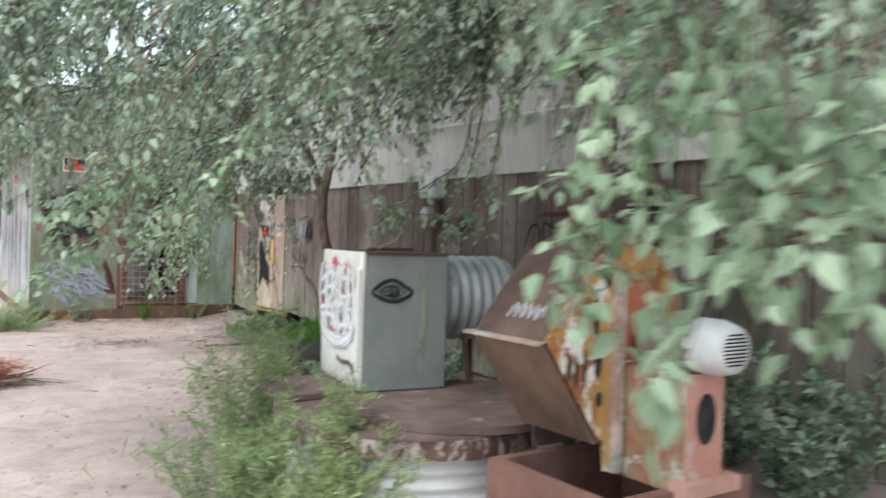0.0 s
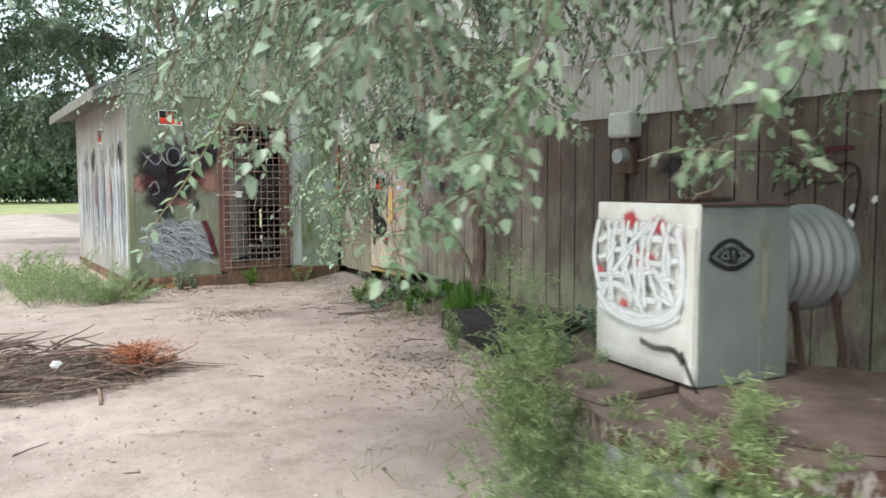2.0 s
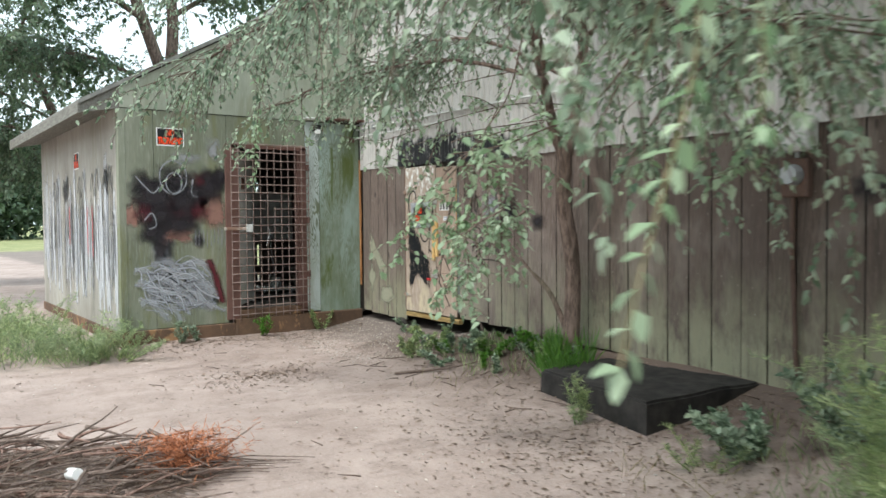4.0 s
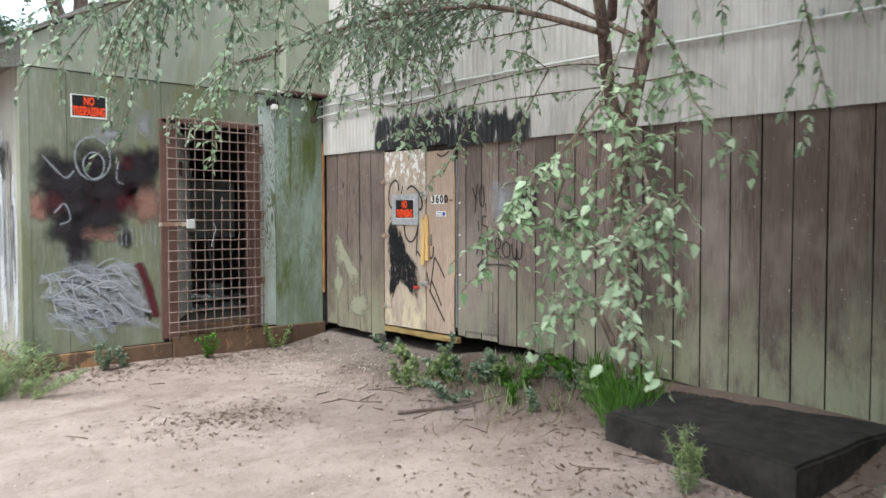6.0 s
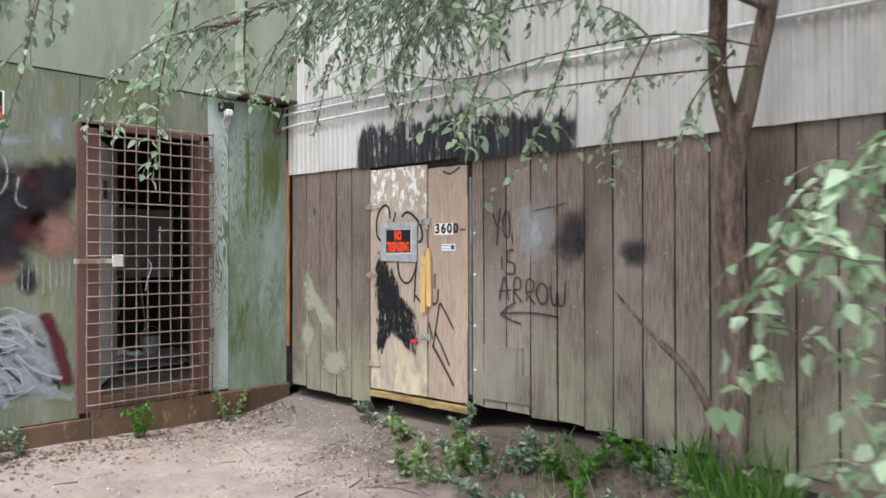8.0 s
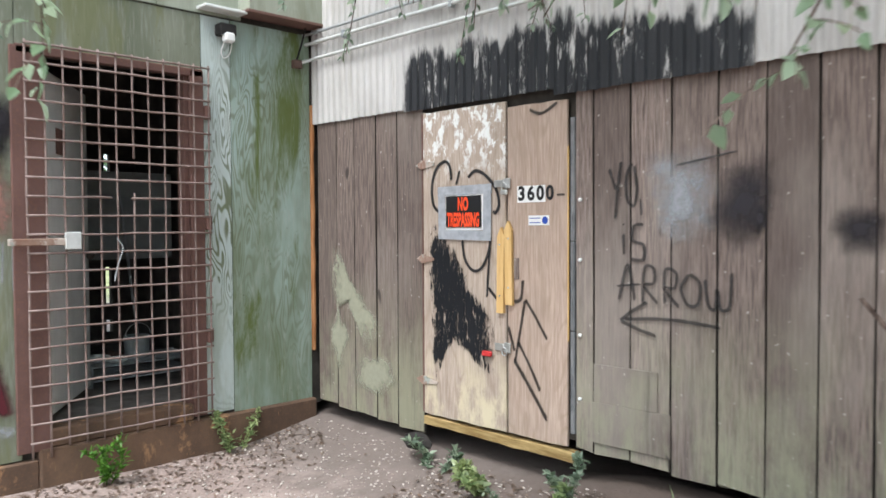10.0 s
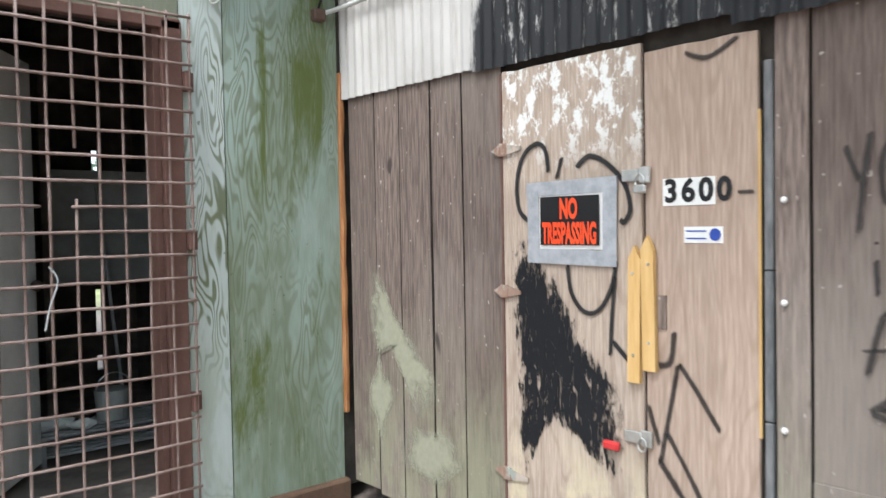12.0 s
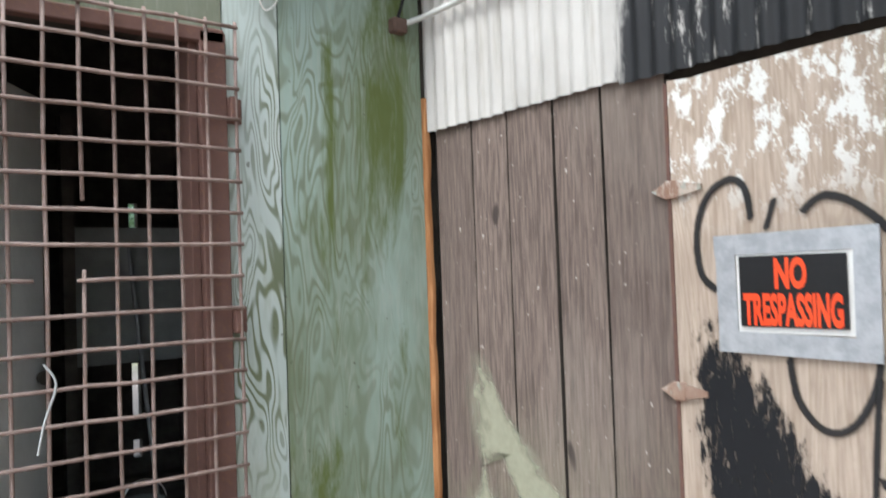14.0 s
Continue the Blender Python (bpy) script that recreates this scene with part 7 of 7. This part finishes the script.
sprigs(TREE_B, [
    ([(-3.45, -12.85, 2.5), (-3.52, -12.93, 2.2), (-3.6, -12.98, 1.9), (-3.62, -13.0, 1.6), (-3.58, -13.02, 1.38)], 0.07, 0.028),
    ([(-3.4, -13.1, 2.5), (-3.5, -13.15, 2.2), (-3.56, -13.2, 1.85), (-3.6, -13.2, 1.5)], 0.07, 0.028),
    ([(-3.3, -13.2, 2.4), (-3.42, -13.3, 2.1), (-3.46, -13.36, 1.8), (-3.44, -13.4, 1.5)], 0.07, 0.028),
    ([(-3.2, -13.0, 2.5), (-3.3, -13.08, 2.15), (-3.36, -13.12, 1.8), (-3.38, -13.14, 1.45)], 0.07, 0.028)], 42)

# trees behind the shed and across the field
TREE_C = tree("background_tree", "forked dark tree behind the shed", ((-0.40, 8.00, 0), [([(-0.40, 8.00, -0.1), (-0.35, 8.00, 2.5), (-0.30, 8.00, 4.6)], 0.26, 0.2),
     ([(-0.30, 8.00, 4.5), (-0.90, 7.80, 6.0), (-1.50, 7.60, 7.6), (-1.90, 7.60, 9.5)], 0.15, 0.08), ([(-0.30, 8.00, 4.5), (-0.15, 8.10, 6.2), (-0.30, 8.20, 8.0), (0.00, 8.00, 10)], 0.15, 0.08)]),
     [([(-0.35, 8.00, 4.4), (-2.00, 7.60, 5.0), (-4.00, 7.20, 4.8), (-5.60, 6.80, 4.0)], 0.06), ([(-0.90, 7.80, 6.0), (-2.60, 7.20, 6.6), (-4.40, 6.60, 6.2), (-5.80, 6.20, 5.2)], 0.07), ([(-1.50, 7.60, 7.4), (-3.40, 8.00, 8.2), (-5.40, 8.20, 7.9), (-6.90, 8.20, 6.8)], 0.07),
      ([(-0.20, 8.10, 6.2), (1.20, 7.60, 7.0), (2.80, 7.00, 7.0)], 0.07), ([(-0.30, 8.20, 7.6), (-1.60, 7.00, 8.6), (-3.00, 5.60, 8.6)], 0.06), ([(-1.80, 7.60, 9.0), (-3.40, 7.00, 10.0), (-5.20, 6.40, 9.6)], 0.06), ([(-0.10, 8.10, 9.0), (-1.00, 6.00, 9.8), (-1.80, 4.20, 9.2)], 0.06)],
     9, 22, 1.4, 0.14, 20, 0.12, LEAF_FAR, (), 1.2, 0.1)
TREE_D = tree("background_tree", "leafy tree beyond the shed corner", ((-1.0, 12.6, 0), [([(-1.0, 12.6, -0.1), (-1.1, 12.6, 2.5), (-1.8, 12.6, 4.2), (-2.7, 12.6, 6.5)], 0.17, 0.08)]),
     [([(-1.3, 12.6, 2.9), (-3.2, 12.2, 3.7), (-4.9, 11.8, 3.4)], 0.05), ([(-1.4, 12.6, 3.1), (-3.4, 13.2, 3.5), (-5.2, 13.4, 2.9)], 0.05), ([(-1.5, 12.6, 3.4), (-1.2, 12.1, 4.4), (-0.6, 11.8, 4.6)], 0.05), ([(-1.8, 12.6, 4.2), (-3.9, 12.4, 5.2), (-5.3, 12.0, 5.2)], 0.05),
      ([(-2.05, 12.6, 4.8), (-2.9, 11.5, 5.8), (-3.3, 10.4, 5.9)], 0.05), ([(-2.3, 12.6, 5.4), (-3.7, 13.0, 6.9), (-5.0, 13.2, 7.3)], 0.05), ([(-2.7, 12.6, 6.2), (-2.2, 12.2, 7.8), (-1.8, 11.8, 8.8)], 0.05), ([(-1.45, 12.6, 3.2), (-2.8, 11.8, 3.9), (-3.8, 10.9, 3.7)], 0.05)],
     12, 20, 1.4, 0.22, 20, 0.12, LEAF_FAR, (), 1.1, 0.05)


def far_woods():
    r = random.Random(31)
    items = []
    for i in range(64):
        t = r.uniform(0, 1)
        x, y = -75 + 120 * t + r.uniform(-4, 4), 72 + 18 * r.random()
        if i < 16:
            x, y = -40 + r.uniform(-14, 6), -25 + 7 * i + r.uniform(-3, 3)
        h, w = r.uniform(6, 12), r.uniform(2.5, 4.5)
        for _ in range(900):
            a = Vector((r.gauss(0, 1), r.gauss(0, 1), r.gauss(0, 1))).normalized() * r.uniform(0.45, 1.0) ** 0.5
            bump = 1 + 0.35 * noise.noise((a.x * 2 + i, a.y * 2, a.z * 2))
            p = Vector((x + a.x * w * bump, y + a.y * w * bump, 0.3 + h * 0.5 + a.z * h * 0.5 * bump))
            items.append((p, Vector((r.uniform(-1, 1), r.uniform(-1, 1), r.uniform(-1, 0.4))), Vector((r.uniform(-1, 1), r.uniform(-1, 1), 1)), r.uniform(0.5, 0.9), r.uniform(0.35, 0.6)))
    return leaf_cloud(items, "far_woods", LEAF_FAR)


tagged(new("far_woods", far_woods()), "green tree line far across the grassy field", "woods", kind="stuff")


def grass_patch(name, label, spots, seed, material, h, count, lean=0.5, wide=0.008):
    r = random.Random(seed)
    items = []
    for x, y, rad in spots:
        for _ in range(count):
            a, d = r.uniform(0, 6.28), rad * math.sqrt(r.random())
            px, py = x + d * math.cos(a), y + d * math.sin(a)
            k = h * r.uniform(0.4, 1.15)
            items.append((Vector((px, py, ground_z(px, py) - 0.01)), Vector((r.uniform(-lean, lean), r.uniform(-lean, lean), 1)), Vector((r.uniform(-1, 1), r.uniform(-1, 1), 0.1)), k, wide * r.uniform(0.7, 1.5)))
    return tagged(new(name, leaf_cloud(items, name, material)), label, "grass", kind="stuff")


def weed(name, label, at, height, stems, seed, material, spread=0.35, feather=130, size=0.042, base=None, slim=0.08):
    """A bushy weed: many thin branching stems set with narrow leaves."""
    r = random.Random(seed)
    z0 = ground_z(at[0], at[1]) if base is None else base
    top = thing(name, (at[0], at[1], z0), label, "weed")
    bm = bmesh.new()
    items = []
    for _ in range(stems):
        a = r.uniform(0, 6.28)
        d = spread * math.sqrt(r.random())
        h = height * r.uniform(0.55, 1.1)
        p0 = Vector((at[0] + 0.3 * d * math.cos(a), at[1] + 0.3 * d * math.sin(a), z0 - 0.02))
        p2 = Vector((at[0] + 1.25 * d * math.cos(a), at[1] + 1.25 * d * math.sin(a), z0 + h))
        line = spline([p0, p0.lerp(p2, 0.45) + Vector((r.uniform(-0.05, 0.05), r.uniform(-0.05, 0.05), h * 0.06)), p2], 5)
        tube(bm, line, [0.004 * (1 - 0.7 * i / len(line)) for i in range(len(line))], 4, False)
        for j in range(2, len(line)):
            for _ in range(3):
                tw = droop_twig(r, line[j], Vector((r.uniform(-1, 1), r.uniform(-1, 1), r.uniform(0.1, 1.0))), height * r.uniform(0.08, 0.24), 0.02, 4)
                tube(bm, tw, 0.0016, 3, False)
                for q, s in zip(tw, tw[1:]):
                    for _ in range(max(1, int((s - q).length * feather))):
                        k = size * r.uniform(0.6, 1.3)
                        items.append((q.lerp(s, r.random()), Vector((r.uniform(-1, 1), r.uniform(-1, 1), r.uniform(-0.2, 1))), Vector((r.uniform(-1, 1), r.uniform(-1, 1), 1)), k, k * slim * 2))
    part("stem", bm, material, top)
    tagged(part("foliage", leaf_cloud(items, "foliage", material), None, top), kind="stuff")
    return top


weed("tall_weed", "tall feathery green weed in front of the cabinet", (-2.72, -8.6), 1.02, 15, 1, WEED, 0.32, 115, 0.04)
weed("tall_weed", "tall feathery green weed beside the culvert ring", (-2.98, -9.0), 0.8, 15, 2, WEED, 0.34, 115, 0.04)
weed("tall_weed", "tall feathery green weed at the edge of the dirt", (-3.15, -9.4), 0.62, 13, 25, WEED, 0.34, 115, 0.04)
weed("bushy_weed", "low yellow-green bushy weed", (-3.3, -10.1), 0.6, 18, 3, WEED, 0.42)
weed("bushy_weed", "low yellow-green bushy weed", (-3.25, -10.75), 0.55, 16, 4, WEED, 0.38)
weed("bushy_weed", "bushy yellow-green weed on the open dirt", (-3.5, -9.8), 0.55, 16, 23, WEED, 0.4)
weed("bushy_weed", "bushy yellow-green weed against the culvert ring", (-3.05, -10.45), 0.6, 13, 24, WEED, 0.32)
weed("bushy_weed", "yellow-green weed against the culvert lid", (-2.98, -10.25), 0.8, 8, 5, WEED, 0.16)
weed("bushy_weed", "thin low weed by the concrete step", (-1.6, -7.0), 0.22, 5, 6, WEED, 0.25)
weed("bushy_weed", "small weed by the concrete step", (-1.45, -5.75), 0.35, 5, 14, WEED, 0.1)
weed("bushy_weed", "weeds at the foot of the shed corner", (-3.75, -0.25), 0.42, 16, 7, WEED, 0.5)
weed("bushy_weed", "weeds at the foot of the shed corner", (-4.3, 0.3), 0.4, 16, 8, WEED, 0.5)
weed("bushy_weed", "weeds along the shed's side", (-4.1, 1.4), 0.45, 14, 9, WEED, 0.5)
for i, (x, y) in enumerate(((-4.0, -0.45), (-4.65, -0.1), (-4.75, 0.75), (-5.2, 1.3), (-4.6, 1.9), (-3.62, -0.55))):
    weed("bushy_weed", "rank wispy weeds round the shed corner", (x, y), 0.5 if x < -3.7 else 0.3, 11, 110 + i, WEED, 0.5, 80, 0.05)
weed("vine", "dark green broad-leaved vine behind the machine", (-1.0, -10.5), 0.55, 12, 10, LEAF, 0.45, 40, 0.07, None, 0.32)
weed("vine", "dark green broad-leaved vine along the wall", (-0.6, -11.6), 0.8, 16, 11, LEAF, 0.55, 40, 0.07, None, 0.32)
weed("vine", "dark green broad-leaved vine along the wall", (-0.5, -10.9), 0.5, 12, 15, LEAF, 0.5, 40, 0.07, None, 0.32)
weed("vine", "low green weeds at the foot of the wall", (-0.7, -7.6), 0.45, 12, 16, LEAF, 0.45, 40, 0.06, None, 0.3)
weed("vine", "low green weeds at the foot of the wall", (-1.2, -7.1), 0.3, 9, 17, LEAF, 0.4, 40, 0.06, None, 0.3)
sr = random.Random(17)
spots = [(-0.22, -1.5), (-0.25, -1.95), (-0.32, -2.55), (-0.75, -0.12), (-1.62, -0.16), (-2.5, -0.2), (-2.72, -0.2)] + [(-0.2 - 0.45 * sr.random(), -2.6 - 0.17 * i) for i in range(13)] + [(-0.3 - 0.7 * sr.random(), -2.3 - 0.26 * i) for i in range(9)]
for i, (x, y) in enumerate(spots):
    weed("seedling", "small green weed at the foot of the wall", (x, y), sr.uniform(0.1, 0.26), sr.choice((2, 2, 3, 4)), 60 + i, sr.choice((GRASS, LEAF, WEED)), sr.uniform(0.08, 0.22), sr.uniform(22, 45), sr.uniform(0.03, 0.055), None, sr.uniform(0.16, 0.32))
grass_patch("grass_tuft", "bright green grass at the foot of the tree", [(-0.5, -4.72, 0.24), (-0.75, -4.85, 0.14), (-0.35, -4.4, 0.15)], 3, GRASS, 0.36, 170, 0.6, 0.011)
grass_patch("sparse_grass", "sparse grass along the board wall", [(-0.5, -3.3, 0.4), (-0.6, -4.0, 0.5), (-0.8, -7.5, 0.6), (-1.6, -8.0, 0.5), (-2.3, -8.9, 0.4), (-3.8, 0.0, 0.6), (-4.4, 0.9, 0.7), (-0.7, -8.5, 0.5)], 4, WEED, 0.2, 110, 0.7, 0.007)
grass_patch("corner_grass", "rank grass and weeds round the shed corner", [(-3.75, -0.35, 0.3), (-4.1, -0.1, 0.45), (-4.6, 0.4, 0.55), (-4.3, 1.2, 0.6), (-5.0, 1.4, 0.6), (-4.5, 2.4, 0.6), (-5.2, 2.6, 0.7)], 14, WEED, 0.36, 120, 0.9, 0.007)
grass_patch("dry_grass", "dry straw stalks in the yard", [(-1.9, -7.1, 0.4), (-2.4, -7.6, 0.4), (-1.3, -4.2, 0.5), (-3.6, -8.6, 0.5)], 5, STRAW, 0.22, 26, 1.2, 0.005)

# ---- brush pile ----
PILE = thing("brush_pile", (-5.15, -4.75, 0), "heap of dead brown branches with a tuft of orange needles", "brush pile")
r = random.Random(77)
for i in range(280):
    a = r.uniform(0, 6.28)
    d = math.sqrt(r.random())
    c = Vector((-5.2 + 1.15 * d * math.cos(a), -4.95 + 0.8 * d * math.sin(a), 0))
    c.z = ground_z(c.x, c.y) + 0.02 + 0.44 * (1 - d) * r.random() + 0.05 * r.random()
    t = r.gauss(0.25, 0.85)
    ln = r.uniform(0.25, 0.95)
    w = Vector((math.cos(t), -math.sin(t) * 0.8, r.uniform(-0.16, 0.24)))
    bend = Vector((math.sin(t), math.cos(t), 0)) * r.uniform(-0.12, 0.12) * ln
    pts = spline([c - w * ln / 2, c - w * ln * 0.15 + bend + Vector((0, 0, r.uniform(-0.02, 0.04))), c + w * ln * 0.2 + bend * r.uniform(-0.5, 1.0), c + w * ln / 2], 3)
    for p in pts:
        p.z = max(p.z, ground_z(p.x, p.y) + 0.006)
    r0, r1 = r.uniform(0.004, 0.017), r.uniform(0.002, 0.004)
    part("branch", tube(bmesh.new(), pts, [r0 + (r1 - r0) * k / (len(pts) - 1) for k in range(len(pts))], 5), r.choice((STICK, STICK, STICK_RED)), PILE)
for i in range(26):
    c = Vector((-4.25 + r.uniform(-0.3, 0.45), -5.15 + r.uniform(-0.2, 0.2), 0))
    w = Vector((1, -0.5, 0)) * r.uniform(0.15, 0.4)
    pts = [c - w, c, c + w]
    for k, p in enumerate(pts):
        p.z = ground_z(p.x, p.y) + 0.012 + 0.03 * (2 - k) * r.random()
    part("branch", tube(bmesh.new(), pts, [0.005, 0.004, 0.002], 4), STICK, PILE)
items = []
for _ in range(1500):
    c = Vector((r.gauss(-4.28, 0.16), r.gauss(-5.1, 0.1), 0))
    c.z = ground_z(c.x, c.y) + 0.05 + 0.2 * r.random()
    items.append((c, Vector((r.uniform(-1, 1), r.uniform(-1, 1), r.uniform(-0.3, 0.5))), Vector((0, 0, 1)), r.uniform(0.05, 0.12), 0.006))
tagged(part("needles", leaf_cloud(items, "needles", NEEDLE), None, PILE, "orange dead needles"), kind="stuff")
items = []
for _ in range(4200):
    a, d = r.uniform(0, 6.28), math.sqrt(r.random())
    c = Vector((-5.2 + 1.15 * d * math.cos(a), -4.95 + 0.8 * d * math.sin(a), 0))
    c.z = ground_z(c.x, c.y) + 0.01 + 0.3 * (1 - d) * r.random()
    items.append((c, Vector((r.uniform(-1, 1), r.uniform(-1, 1), r.uniform(-0.2, 0.3))), Vector((0, 0, 1)), r.uniform(0.05, 0.14), 0.008))
tagged(part("matted_brush", leaf_cloud(items, "small_twigs", LITTER), None, PILE, "matted small twigs"), kind="stuff")
bm = bmesh.new()
bmesh.ops.create_cone(bm, cap_ends=True, segments=12, radius1=0.033, radius2=0.033, depth=0.1, matrix=pose(-4.95, -5.3, ground_z(-4.95, -5.3) + 0.2, 80, 20, 10))
solid("crushed_can", bm, SIGN_WHITE, "white crushed can on the brush pile", "can")

# ---- litter on the dirt ----
def litter():
    r = random.Random(90)
    items = []
    for _ in range(10500):
        k = r.random()
        if k < 0.46:
            x, y = -abs(r.gauss(0, 0.7)) - 0.1, r.uniform(-9, -1.5)
        elif k < 0.62:
            x, y = r.gauss(-1.9, 0.5), r.gauss(-6.3, 0.9)
        elif k < 0.7:
            x, y = r.gauss(-2.55, 0.35), r.gauss(-2.4, 0.28)
        elif k < 0.85:
            x, y = r.uniform(-3.3, -0.2), -abs(r.gauss(0.1, 0.3)) - 0.06
        else:
            x, y = r.uniform(-7, -0.3), r.uniform(-12, -0.3)
        if y > -0.05 or x > -0.03:
            continue
        s = r.uniform(0.012, 0.05)
        items.append((Vector((x, y, ground_z(x, y) + 0.005)), Vector((r.uniform(-1, 1), r.uniform(-1, 1), r.uniform(-0.05, 0.25))), Vector((r.uniform(-0.3, 0.3), r.uniform(-0.3, 0.3), 1)), s, s * r.uniform(0.15, 0.6)))
    return leaf_cloud(items, "leaf_litter", LITTER)


tagged(new("leaf_litter", litter()), "dry brown leaves and bark crumbs on the dirt", "litter", kind="stuff")


def pebbles():
    r = random.Random(91)
    verts, faces = [], []
    octa = [(1, 0, 0), (0, 1, 0), (-1, 0, 0), (0, -1, 0), (0, 0, 1), (0, 0, -1)]
    tri = [(0, 1, 4), (1, 2, 4), (2, 3, 4), (3, 0, 4), (1, 0, 5), (2, 1, 5), (3, 2, 5), (0, 3, 5)]
    for i in range(3400):
        if r.random() < 0.55:
            x, y = r.uniform(-1.6, -0.05), r.uniform(-2.6, -0.08)
        else:
            x, y = r.uniform(-6.5, -0.3), r.uniform(-11, -0.2)
        s = r.uniform(0.003, 0.013)
        z = ground_z(x, y)
        b = len(verts)
        a = r.uniform(0, 6.28)
        for p in octa:
            k = s * r.uniform(0.7, 1.3)
            verts.append((x + k * (p[0] * math.cos(a) - p[1] * math.sin(a)), y + k * (p[0] * math.sin(a) + p[1] * math.cos(a)), z + k * 0.6 * p[2] + s * 0.3))
        faces += [tuple(b + q for q in f) for f in tri]
    me = bpy.data.meshes.new("pebbles")
    me.from_pydata(verts, [], faces)
    k = Mat("pebble", 0.9)
    k.base(k.island(), (0.24, 0.19, 0.165), (0.56, 0.5, 0.45))
    me.materials.append(k.done())
    return me


tagged(new("pebbles", pebbles()), "small pale pebbles scattered by the doors", "pebbles", kind="stuff")
for i in range(92):
    x, y = r.uniform(-5.5, -0.6), r.uniform(-9, -0.6)
    if i < 60:
        x, y = r.uniform(-1.7, -0.2), r.uniform(-6.5, -2.2)
    t = r.uniform(0, 3.14)
    ln = r.uniform(0.06, 0.3)
    pts = [Vector((x + k * ln * math.cos(t), y + k * ln * math.sin(t), 0)) for k in (-0.5, 0.05, 0.5)]
    for p in pts:
        p.x += r.uniform(-0.01, 0.01)
        p.z = ground_z(p.x, p.y) + 0.006
    solid("fallen_twig", tube(bmesh.new(), pts, [0.005, 0.004, 0.002], 5), STICK, "dead twig lying on the dirt", "twig", "fallen twigs")
solid("fallen_branch", tube(bmesh.new(), spline([(-1.55, -3.3, ground_z(-1.55, -3.3) + 0.02), (-1.1, -3.6, ground_z(-1.1, -3.6) + 0.03), (-0.7, -3.75, ground_z(-0.7, -3.75) + 0.05)], 5), [0.014] * 6 + [0.007] * 5, 6), STICK, "grey fallen branch by the board wall", "branch")
